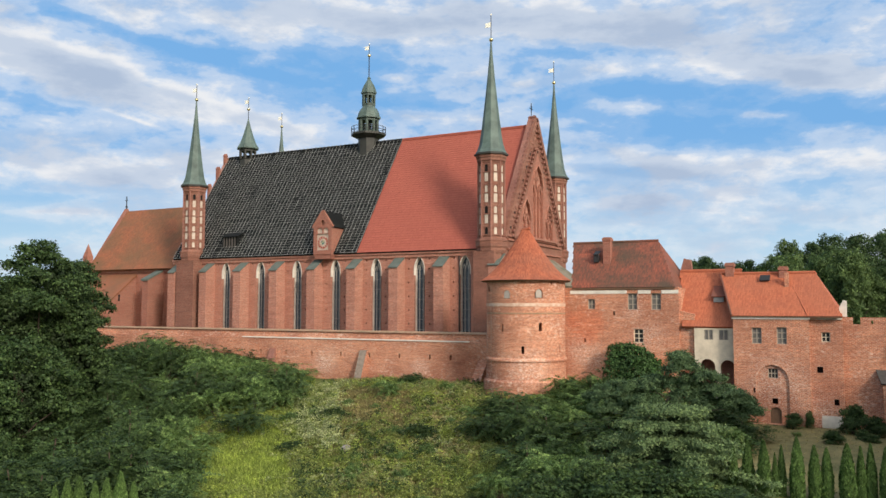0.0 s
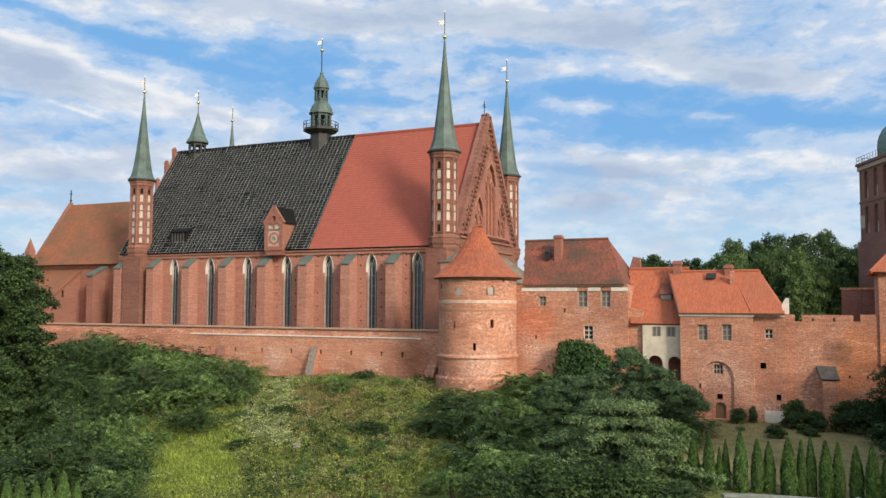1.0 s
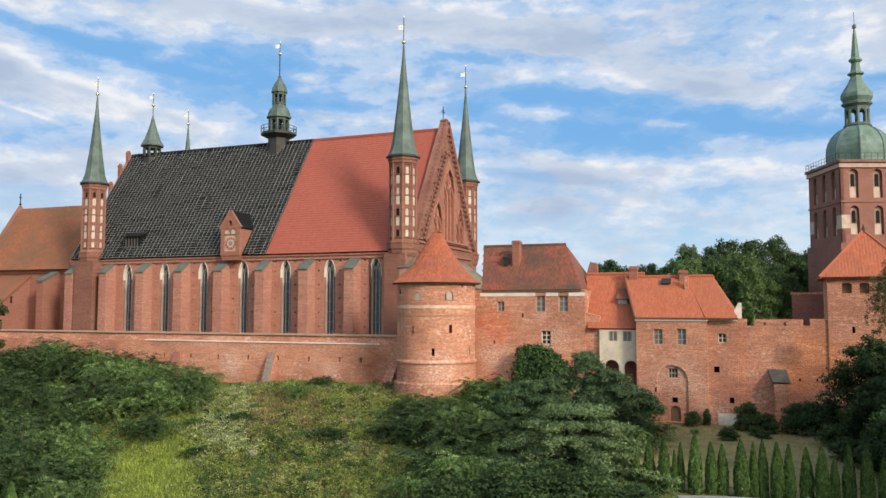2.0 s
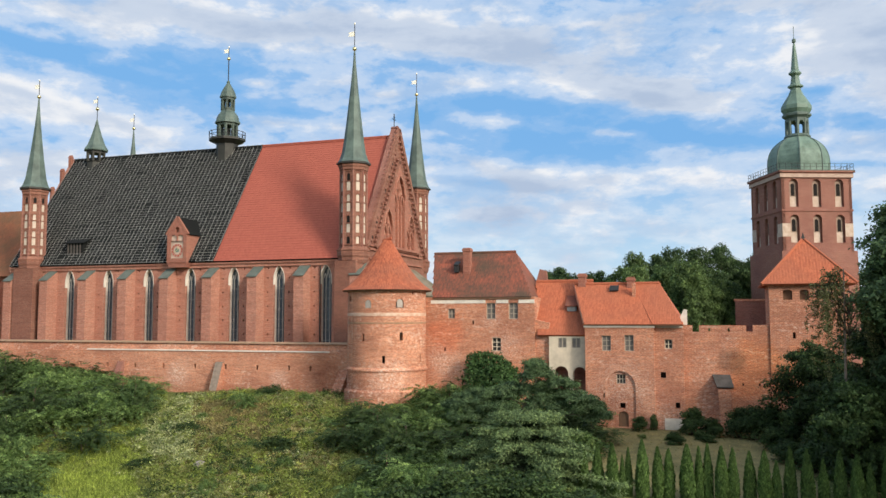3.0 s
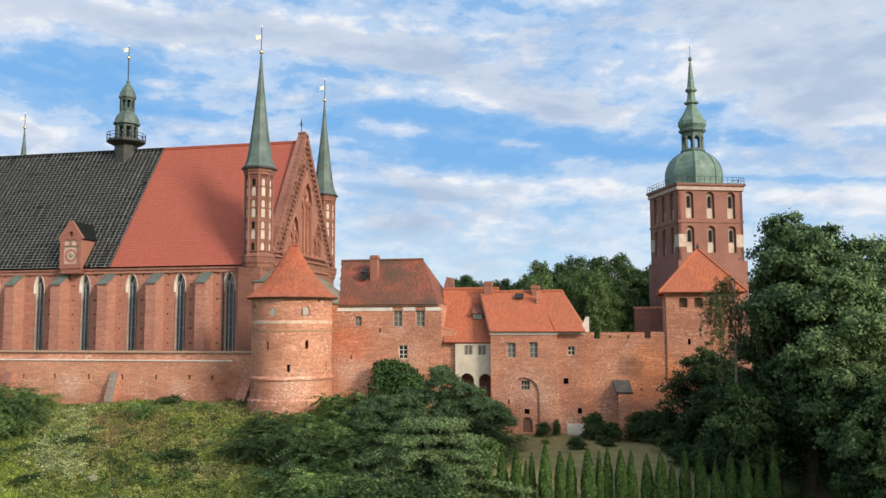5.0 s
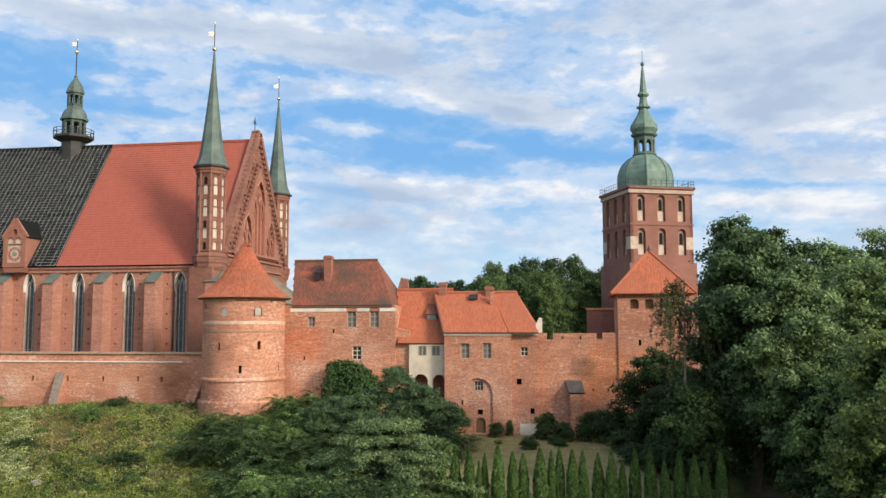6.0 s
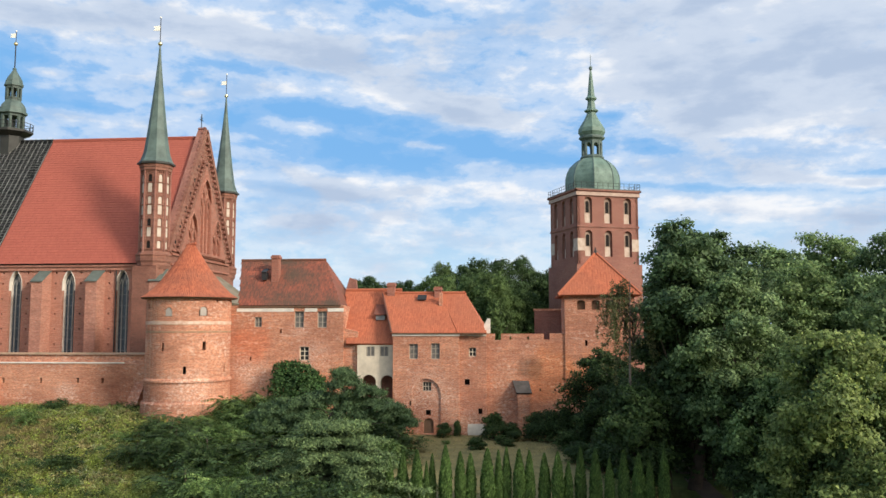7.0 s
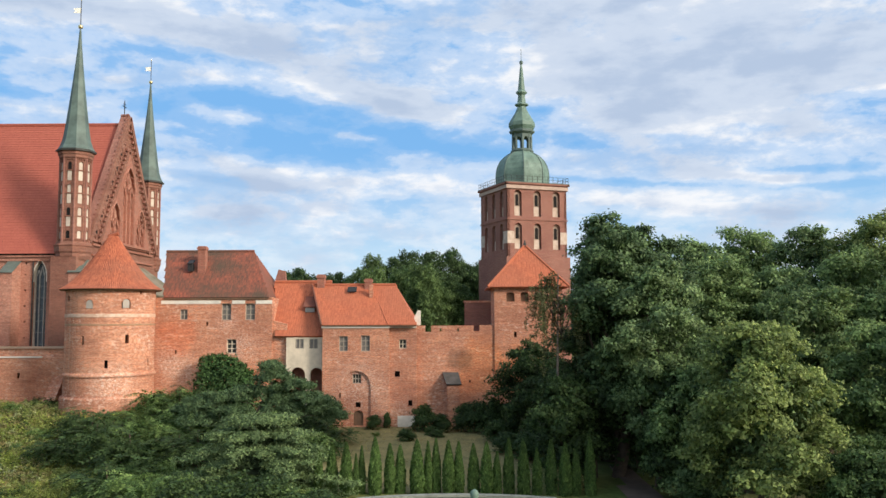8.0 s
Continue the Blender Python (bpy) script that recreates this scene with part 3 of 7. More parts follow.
def tile_course(origin, u, v, wide, high, tw, th, keep=None, lift=0.05, gap=0.04, jitter=0.012, seed=1, barrel=0.0):
    """Overlapping tiles on a roof plane: origin at the eave, u along it, v up the slope. Returns (n, 4, 3) quads: faces and butts."""
    rng = np.random.default_rng(seed)
    u, v, o = (np.array(a, dtype=float) for a in (u, v, origin))
    nrm = np.cross(u, v)
    nrm = nrm / np.linalg.norm(nrm)
    if nrm[2] < 0:
        nrm = -nrm
    cols, rows = int(math.ceil(wide / tw)), int(math.ceil(high / th))
    a, b = np.meshgrid(np.arange(cols) * tw, np.arange(rows) * th)
    a = a + (np.arange(rows)[:, None] % 2) * 0.0
    a, b = a.ravel(), b.ravel()
    if keep is not None:
        ok = np.array([keep(p + tw / 2, q + th / 2) for p, q in zip(a, b)])
        a, b = a[ok], b[ok]
    n = len(a)
    lo = lift + rng.uniform(-jitter, jitter, n)
    b2 = np.minimum(b + th * 1.02, high)
    a2 = np.minimum(a + tw * (1 - gap), wide)
    at = lambda p, q, h: o + p[:, None] * u + q[:, None] * v + h[:, None] * nrm
    z = np.zeros(n)
    top = np.stack([at(a, b, lo), at(a2, b, lo), at(a2, b2, z + 0.015), at(a, b2, z + 0.015)], 1)
    butt = np.stack([at(a, b, z), at(a2, b, z), at(a2, b, lo), at(a, b, lo)], 1)
    if barrel:
        am = (a + a2) / 2
        bz = z + barrel
        left = np.stack([at(a, b, lo), at(am, b, lo + bz), at(am, b2, bz * 0.9 + 0.015), at(a, b2, z + 0.015)], 1)
        right = np.stack([at(am, b, lo + bz), at(a2, b, lo), at(a2, b2, z + 0.015), at(am, b2, bz * 0.9 + 0.015)], 1)
        return np.concatenate([left, right], 1).reshape(-1, 4, 3)
    return np.concatenate([top, butt], 1).reshape(-1, 4, 3)


def roof_tiles(name, mat, parent, *args, **kw):
    ob = quads(name, tile_course(*args, **kw), mat, parent)
    ob["kind"] = "stuff"
    return ob


def smooth01(a, b, x):
    t = min(1.0, max(0.0, (x - a) / (b - a)))
    return t * t * (3 - 2 * t)


def ground_z(x, y):
    """Height of the land: the walled hill, its bank, the lawn and the hollow in front."""
    left = smooth01(-10, -32, x)
    base = left * (2.0 + 2.2 * smooth01(-62, -100, x))
    low = -0.9 - 2.4 * left
    z = base + (low - base) * smooth01(79, 47, y) ** 0.85
    z += (1.6 - 0.0) * smooth01(81, 88, y) * (1 - left * 0.6)
    z -= 5.0 * smooth01(46, 15, y)
    z += 0.25 * noise.noise((x * 0.11, y * 0.11, 0.3)) * smooth01(130, 90, abs(y - 60))
    return z


def bearing(az, r):
    """Plan position by bearing from the terrace (degrees, to the right of the y axis) and distance."""
    return r * math.sin(radians(az)), r * math.cos(radians(az))


# ---- ground ----
def build_ground():
    xs = np.concatenate([[-3000, -1200, -500, -260, -180], np.arange(-140, 61, 2.0), [80, 110, 160, 260, 500, 1200, 3000]])
    ys = np.concatenate([[-3000, -800, -200, -60, -10, 10], np.arange(20, 121, 2.0), [130, 150, 200, 300, 600, 1500, 4000]])
    f = Form()
    f.v = [(x, y, ground_z(x, y)) for y in ys for x in xs]
    w = len(xs)
    f.f = [(j * w + i, j * w + i + 1, (j + 1) * w + i + 1, (j + 1) * w + i) for j in range(len(ys) - 1) for i in range(w - 1)]
    ob = part("ground", f, GROUND, smooth=True)
    tagged(ob, "grassy bank and hollow below the brick wall", "ground", kind="structure")


build_ground()


# ---- the church ----
NAVE_E, NAVE_W, NAVE_N, NAVE_S, EAVE, RIDGE, MID = -92.2, -40.2, 88.5, 109.9, 17.3, 34.0, 99.2
WINDOWS = [-88.4 + 6.3 * i for i in range(8)]


def build_church():
    church = thing("cathedral", "red brick gothic church, steep roof half black, half red", "church")
    # north wall with pointed windows
    outer = [(NAVE_E, 0.5), (NAVE_W, 0.5), (NAVE_W, EAVE), (NAVE_E, EAVE)]
    holes = [arch(x, 1.55, 6.4, 15.0, 1.75) for x in WINDOWS]
    for x in WINDOWS:
        for u in (x - 1.5, x + 1.45):
            holes += [rect(u + 0.06 * math.sin(7 * z + x), 0.22, z, z + 0.2) for z in (8.2, 9.9, 11.6, 13.3, 15.0, 16.2)]
    part("wall", panel(outer, holes, 1.2), BRICK, church, m=pose(0, NAVE_N, 0))
    part("wall", Form().box(NAVE_E, NAVE_W, NAVE_S - 1.2, NAVE_S, 0.5, EAVE), BRICK, church)
    part("wall", Form().box(NAVE_E, NAVE_E + 1.2, NAVE_N + 1.2, NAVE_S - 1.2, 0.5, EAVE), BRICK, church)
    # eave cornice: two stepped courses
    part("cornice", Form().box(NAVE_E, NAVE_W - 1.0, NAVE_N - 0.22, NAVE_N - 0.002, EAVE - 0.75, EAVE - 0.35).box(NAVE_E, NAVE_W - 1.0, NAVE_N - 0.4, NAVE_N - 0.002, EAVE - 0.35, EAVE - 0.06), BRICK, church)
    for x in WINDOWS:
        win = part("window", Form().prism(arch(x, 1.5, 6.45, 15.0, 1.7), 89.15, 89.19), GLASS, church, "tall leaded gothic window")
        for dx in (-0.26, 0.26):
            part("mullion", Form().box(x + dx - 0.04, x + dx + 0.04, 89.02, 89.149, 6.45, 15.3), MULLION, win)
        for z in np.arange(7.6, 15.0, 1.25):
            part("glazing_bar", Form().box(x - 0.74, x + 0.74, 89.09, 89.148, z - 0.014, z + 0.014), MULLION, win)
        for dx in (-0.38, 0.0, 0.38):
            top = (x + dx, 89.08, 15.6 + (0.5 if dx == 0 else 0))
            part("tracery_arch", Form().beam((x + dx - 0.2, 89.08, 15.0), top, 0.09).beam((x + dx + 0.2, 89.08, 15.0), top, 0.09), MULLION, win)
        for side in (-1, 1):
            part("jamb", Form().box(x + side * 0.69 - 0.06, x + side * 0.69 + 0.06, 88.91, 89.15, 6.45, 15.0), JAMB, win, "pale stone jamb")
        lin = Form()
        a, b = arch(x, 1.549, 14.3, 15.0, 1.749), arch(x, 1.40, 14.3, 15.0, 1.58)
        ring = list(range(2, len(a))) + [0]
        lin.v = [(q[i][0], yy, max(q[i][1], 14.3)) for i in [1] + ring for q, yy in ((a, 88.47), (b, 88.47), (b, 89.13), (a, 89.13))]
        for i in range(len(ring)):
            k, j = 4 * i, 4 * i + 4
            lin.f += [(k + e, k + (e + 1) % 4, j + (e + 1) % 4, j + e) for e in range(4)]
        part("reveal", lin, PLASTER, church, "white plastered arch lining")
    # buttresses with sloped caps
    for x in [w + 3.6 for w in WINDOWS[:-1]] + [-90.9, -39.75]:
        b = part("buttress", Form().prism([(86.7, 0.5), (88.5, 0.5), (88.5, 16.5), (86.7, 15.25)], x - 0.65, x + 0.65, "x"), BRICK, church)
        part("cap", Form().prism([(86.55, 15.2), (88.5, 16.56), (88.5, 16.66), (86.55, 15.29)], x - 0.72, x + 0.72, "x"), LEAD, b, "grey-green sheet cap")
    # downpipes
    for x in (-59.3, -45.0):
        part("downpipe", Form().beam((x, 88.38, 2), (x, 88.38, EAVE - 0.4), 0.14, n=8), IRON, church)
    # roof slabs
    vn = Vector((0, MID - 87.9, RIDGE - EAVE))
    slope, vn = vn.length, vn.normalized()
    split = -59.5
    part("roof", Form().slab([(NAVE_E + 0.4, 87.9, EAVE), (NAVE_W - 0.2, 87.9, EAVE), (NAVE_W - 0.2, MID, RIDGE), (NAVE_E + 0.4, MID, RIDGE)], 0.3), TILE_BLACK, church)
    part("roof", Form().slab([(NAVE_E + 0.4, 110.5, EAVE), (split, 110.5, EAVE), (split, MID, RIDGE), (NAVE_E + 0.4, MID, RIDGE)], 0.3), TILE_BLACK, church)
    part("roof", Form().slab([(split, 110.5, EAVE), (NAVE_W - 0.2, 110.5, EAVE), (NAVE_W - 0.2, MID, RIDGE), (split, MID, RIDGE)], 0.3), TILE_RED, church)
    roof_tiles("red_tiles", TILE_RED, church, (split, 87.9, EAVE), (1, 0, 0), vn, NAVE_W - 0.3 - split, slope, 0.30, 0.40, lift=0.035, gap=0.01, jitter=0.006, seed=3)
    roof_tiles("black_tiles", TILE_BLACK, church, (NAVE_E + 0.4, 87.9, EAVE), (1, 0, 0), vn, split - NAVE_E - 0.4, slope, 0.62, 0.44, lift=0.06, gap=0.10, seed=4, barrel=0.06)
    # mortar fillets between the black tiles
    rng = np.random.default_rng(8)
    fil = []
    wide = split - NAVE_E - 0.4
    nrm = np.array((0, -vn.z, vn.y))
    vv = np.array(vn)
    cols, rows = int(wide / 0.62), int(slope / 0.44)
    gone = rng.random((cols + 1, rows // 6 + 1))
    for i in range(cols + 1):
        for j in range(rows // 6 + 1):
            if gone[i, j] < 0.03:
                continue
            w = 0.020 + 0.008 * rng.random() + (0.008 if gone[i, j] > 0.8 else 0)
            p = np.array((NAVE_E + 0.4 + i * 0.62 + 0.01 * rng.normal(), 87.9, EAVE)) + vv * (j * 6 * 0.44) + nrm * 0.13
            q = p + vv * min(6 * 0.44, slope - j * 6 * 0.44)
            fil.append([p - (w, 0, 0), p + (w, 0, 0), q + (w, 0, 0), q - (w, 0, 0)])
    for j in range(rows):
        thick, off = 0.028 + 0.010 * rng.random(), 0.01 * rng.normal()
        for i in range(0, cols, 3):
            if rng.random() < 0.96:
                p = np.array((NAVE_E + 0.4 + i * 0.62, 87.9, EAVE)) + vv * (j * 0.44 + off) + nrm * 0.135
                wide3 = (min(3, cols - i) * 0.62, 0, 0)
                fil.append([p, p + wide3, p + wide3 + vv * thick, p + vv * thick])
    quads("roof_mortar", np.array(fil), MORTAR, church)["kind"] = "stuff"
    # ridge
    part("ridge", Form().beam((split, MID, RIDGE + 0.03), (NAVE_W - 0.3, MID, RIDGE + 0.03), 0.35, n=6), TILE_RED, church)
    part("ridge", Form().beam((NAVE_E + 0.4, MID, RIDGE + 0.03), (split, MID, RIDGE + 0.03), 0.35, n=6), TILE_BLACK, church)
    for x in np.arange(NAVE_E + 1, split, 0.75):
        part("ridge_cap", Form().box(x, x + 0.1, MID - 0.12, MID + 0.12, RIDGE + 0.1, RIDGE + 0.25), MORTAR, church)
    build_gable(church)
    for x, y, zc, ball in ((-40.7, 88.3, 28.4, 42.4), (-40.9, 110.2, 28.6, 42.5), (-88.3, 88.3, 27.8, 40.7), (-90.3, 110.2, 27.8, 41.2)):
        build_turret(church, x, y, zc, ball)
    porch = part("porch", Form().prism([(-39.49, 0.5), (-34.6, 0.5), (-34.6, 13.0), (-39.49, 16.4)], 93, 105.4), BRICK, church, "brick west porch with a lean-to roof")
    part("roof", Form().slab([(-39.49, 92.7, 16.75), (-39.49, 105.7, 16.75), (-34.2, 105.7, 13.0), (-34.2, 92.7, 13.0)], 0.25), PORCH_ROOF, porch)
    build_lantern(church)
    build_belfry_small(church)
    build_dormer(church)
    build_choir(church)


def build_gable(church):
    x0, x1 = -40.4, -39.5
    apex, foot = 35.0, 18.7
    yl, yr = 88.9, 109.5
    face = [(yl, foot), (yr, foot), (MID, apex)]
    part("wall", Form().box(x0, x1, NAVE_N, NAVE_S, 0.5, foot), BRICK_TURRET, church)
    g = part("gable", Form().prism(face, x0, x1, "x"), BRICK_TURRET, church, "brick gable with blind tracery")
    for y in (yl, yr):
        d = 1 if y == yl else -1
        for off, w in ((0.1, 0.34), (2.75, 0.34)):
            part("rib", Form().beam((x1 + 0.22, y + d * off, foot), (x1 + 0.22, MID, apex - off * 1.58), w, 0.62), BRICK_TURRET, g)
        for off, step in ((0.75, 0.62), (2.15, 0.62), (3.3, 0.62)):
            n = int((apex - off * 1.58 - foot) / step)
            for i in range(n):
                z = foot + 0.3 + i * step
                yy = y + d * off + (MID - y - d * off) * (z - foot) / (apex - off * 1.58 - foot)
                part("crocket", Form().box(x1, x1 + 0.34, yy - 0.14, yy + 0.14, z - 0.15, z + 0.16), BRICK_DARK, g)
    for y in (yl, yr):
        d = 1 if y == yl else -1
        for i in range(13):
            u = (i + 0.4) / 14
            yy, z = y + d * 1.42 + (MID - y - d * 1.42) * u, foot + (apex - 1.42 * 1.58 - foot) * u
            # flat arches: the recess shade of each niche is put into its dark colour
            part("niche", Form().prism(arch(yy, 0.42, z - 0.35, z + 0.15, 0.3), x1, x1 + 0.02, "x"), HOLLOW_SHADE if i % 2 else BRICK_DARK, g, "small blind niche")
            part("niche_head", Form().beam((x1 + 0.08, yy - 0.3, z + 0.1), (x1 + 0.08, yy, z + 0.58), 0.1).beam((x1 + 0.08, yy + 0.3, z + 0.1), (x1 + 0.08, yy, z + 0.58), 0.1), BRICK_TURRET, g)
    for y in (yl, yr):
        part("coping", Form().slab([(x0 + 0.1, y - (0.25 if y == yl else -0.25), foot), (x1 + 0.1, y - (0.25 if y == yl else -0.25), foot), (x1 + 0.1, MID, apex + 0.3), (x0 + 0.1, MID, apex + 0.3)], 0.4), BRICK_DARK, g)
    for y in (yl, yr):
        for i in range(26):
            u = (i + 0.5) / 26
            part("crocket", Form().box(x1 - 0.12, x1 + 0.12, y + (MID - y) * u - 0.1, y + (MID - y) * u + 0.1, foot + (apex + 0.3 - foot) * u, foot + (apex + 0.3 - foot) * u + 0.3), BRICK_DARK, g)
    co = Form()
    for k, z in enumerate((foot - 0.35, foot + 0.12, foot - 1.5)):
        co.box(x1 - 0.01, x1 + 0.22, yl + 1.2, yr - 1.2, z, z + 0.24)
    part("cornice", co, BRICK_GABLE, g)
    # the field inside the rakes: a brick skin pierced by three blind lancets, with mullions and small arches set back in them
    lancets = ((MID, 3.5, 26.2, 2.4, 3), (MID - 3.9, 2.7, 21.9, 1.9, 2), (MID + 3.9, 2.7, 21.9, 1.9, 2))
    skin = panel([(yl + 3.0, foot + 0.3), (yr - 3.0, foot + 0.3), (MID, apex - 4.7)], [arch(y, w, foot + 0.6, zs, rise) for y, w, zs, rise, n in lancets], 0.4)
    part("gable_field", skin, BRICK_GABLE, g, m=pose(x1 + 0.41, 0, 0, 0, 0, 90))
    for y, w, zs, rise, n in lancets:
        part("blind_field", Form().prism(arch(y, w + 0.1, foot + 0.5, zs, rise), x1, x1 + 0.03, "x"), BRICK, g)
        light = w / n
        for k in range(n + 1):
            u = y - w / 2 + light * k
            top = zs - (0.2 if 0 < k < n else 0.6)
            part("mullion", Form().box(x1 + 0.02, x1 + 0.34, u - 0.10, u + 0.10, foot + 0.6, top), BRICK_GABLE, g)
        for k in range(n):
            u, up = y - w / 2 + light * (k + 0.5), (1.6 if n == 3 and k == 1 else 0.0)
            for base, top, half, thick, deep, off in ((zs - 1.0, zs + 0.15, 0.5, 0.16, 0.28, 0.2), (zs - 2.2, zs - 1.3, 0.36, 0.12, 0.2, 0.14)):
                head = Form()
                for side in (-1, 1):
                    head.beam((x1 + off, u + side * light * half, base + up), (x1 + off, u, top + up), thick, deep)
                part("tracery_arch", head, BRICK_GABLE, g)
        part("tracery_stem", Form().beam((x1 + 0.2, y, zs + 0.1), (x1 + 0.2, y, zs + rise - 0.2), 0.18, 0.28), BRICK_GABLE, g)
        for side in (-1, 1):
            part("archivolt", Form().beam((x1 + 0.46, y + side * (w / 2 + 0.1), zs - 0.3), (x1 + 0.46, y + side * w * 0.36, zs + rise * 0.62), 0.14).beam((x1 + 0.46, y + side * w * 0.36, zs + rise * 0.62), (x1 + 0.46, y, zs + rise + 0.15), 0.14), BRICK, g)
    part("cross", Form().box(-40.0, -39.92, MID - 0.04, MID + 0.04, apex, apex + 2.0).box(-40.0, -39.92, MID - 0.5, MID + 0.5, apex + 1.2, apex + 1.28).box(-40.0, -39.92, MID - 0.3, MID + 0.3, apex + 1.5, apex + 1.57), IRON, church)


def vane(parent, x, y, z, h):
    f = Form().beam((x, y, z - 0.5), (x, y, z + h), 0.09, n=6)
    part("rod", f, IRON, parent)
    part("ball", Form().lathe([(0.02, z - 0.26), (0.2, z - 0.17), (0.27, z), (0.2, z + 0.17), (0.02, z + 0.26)], 10, x, y), GOLD, parent, smooth=True)
    part("flag", Form().prism([(x - 0.85, z + h * 0.5 + 0.05), (x - 0.05, z + h * 0.5), (x - 0.05, z + h * 0.5 + 0.6), (x - 0.85, z + h * 0.5 + 0.52), (x - 0.65, z + h * 0.5 + 0.3)], y - 0.02, y + 0.02), GILT_GLINT, parent)
    part("star", Form().lathe([(0.02, z + h - 0.14), (0.13, z + h), (0.02, z + h + 0.14)], 5, x, y), GILT_GLINT, parent)


def build_turret(church, x, y, zc, ball):
    """An octagonal stair turret: corner shafts, arched lights, white panels, copper spire."""
    t = part("turret", Form().lathe([(1.5, 15.0), (1.5, zc)], 8, x, y, math.pi / 8), BRICK_TURRET, church, "octagonal brick turret with white panels and copper spire")
    part("base", Form().lathe([(1.6, 16.6), (1.75, 17.0), (1.75, 17.25), (1.88, 17.5), (1.88, 18.1), (1.82, 18.2), (1.7, 18.5)], 8, x, y, math.pi / 8), BRICK_TURRET, t)
    part("ring", Form().lathe([(1.84, 18.02), (1.95, 18.06), (1.95, 18.2), (1.84, 18.26)], 8, x, y, math.pi / 8), BRICK_TURRET, t)
    if y < MID:
        part("pier", Form().box(x - 1.65, x + (1.05 if x > -60 else 1.65), 86.75, 88.48, 0.5, 16.9), BRICK_TURRET, t)
    for i in range(8):
        a = math.pi / 8 + i * math.pi / 4
        cx, cy = x + 1.56 * math.cos(a), y + 1.56 * math.sin(a)
        part("shaft", Form().lathe([(0.12, 18.4), (0.12, zc - 0.6)], 6, cx, cy), BRICK_DARK, t)
    part("cornice", Form().lathe([(1.62, zc - 0.9), (1.72, zc - 0.8), (1.72, zc - 0.55), (1.82, zc - 0.42), (1.82, zc)], 8, x, y, math.pi / 8), BRICK_TURRET, t)
    h = zc - 1.05 - 18.7
    for i in range(8):
        a = i * math.pi / 4
        m = pose(x, y, 0, 0, 0, math.degrees(a) + 90) @ pose(0, -1.386, 0)
        # local frame: front at y = 0 facing outwards
        if abs(math.sin(a) - 1) < 0.01:
            continue
        unit = h / 7
        for k in range(7):
            z = 18.72 + k * unit
            if k % 2:
                part("white_panel", Form().box(-0.21, 0.21, -0.034, 0.1, z + unit * 0.16, z + unit * 0.98).moved(m), PANEL_WHITE, t)
                continue
            # some lights are flat near-black, painted as the shade of an opening
            dark_one = (i == 6 and k != 4) if x > -60 else k == 6
            part("blind_light", Form().prism(arch(0, 0.36, z + 0.14, z + unit * 0.62, 0.18, False, 4), -0.02, 0.1).moved(m), HOLLOW_SHADE if dark_one else PANEL_WHITE, t)
            fr = arch(0, 0.86, z + 0.1, z + unit * 0.62, 0.4, False, 4)
            fi = arch(0, 0.5, z + 0.1, z + unit * 0.62, 0.25, False, 4)
            front = Form()
            for q in range(1, len(fr) - 1):
                p = [(fr[q][0], -0.1, fr[q][1]), (fr[q + 1][0], -0.1, fr[q + 1][1]), (fi[q + 1][0], -0.1, fi[q + 1][1]), (fi[q][0], -0.1, fi[q][1])]
                front.add(p + [(c[0], 0.1, c[2]) for c in p], [(0, 1, 2, 3), (3, 2, 6, 7), (0, 4, 5, 1)])
            front.box(-0.46, 0.46, -0.12, 0.05, z, z + 0.1)
            part("arch_moulding", front.moved(m), BRICK_TURRET, t)
        for u in (-0.42, 0.42):
            part("jamb", Form().box(u - 0.07, u + 0.07, -0.08, 0.05, 18.7, zc - 0.95).moved(m), BRICK_TURRET, t)
        for u in (-0.36, -0.12, 0.12, 0.36):
            part("dentil", Form().box(u - 0.06, u + 0.06, -0.16, 0.05, zc - 1.06, zc - 0.92).moved(m), BRICK_TURRET, t)
    prof = [(1.92, zc), (1.94, zc + 0.12), (1.68, zc + 0.55), (1.43, zc + 1.3), (1.22, zc + 2.6)]
    H = ball - zc
    prof += [(0.97, zc + H * 0.33), (0.70, zc + H * 0.5), (0.43, zc + H * 0.68), (0.2, zc + H * 0.86), (0.08, ball - 0.2)]
    s = part("spire", Form().lathe(prof, 8, x, y, math.pi / 8), COPPER, t, "green copper spire")
    part("eave", Form().lathe([(1.8, zc - 0.12), (2.06, zc - 0.1), (2.06, zc + 0.1), (1.92, zc + 0.16)], 8, x, y, math.pi / 8), COPPER_DARK, s)
    vane(s, x, y, ball, 3.1 if x > -60 else 2.3)


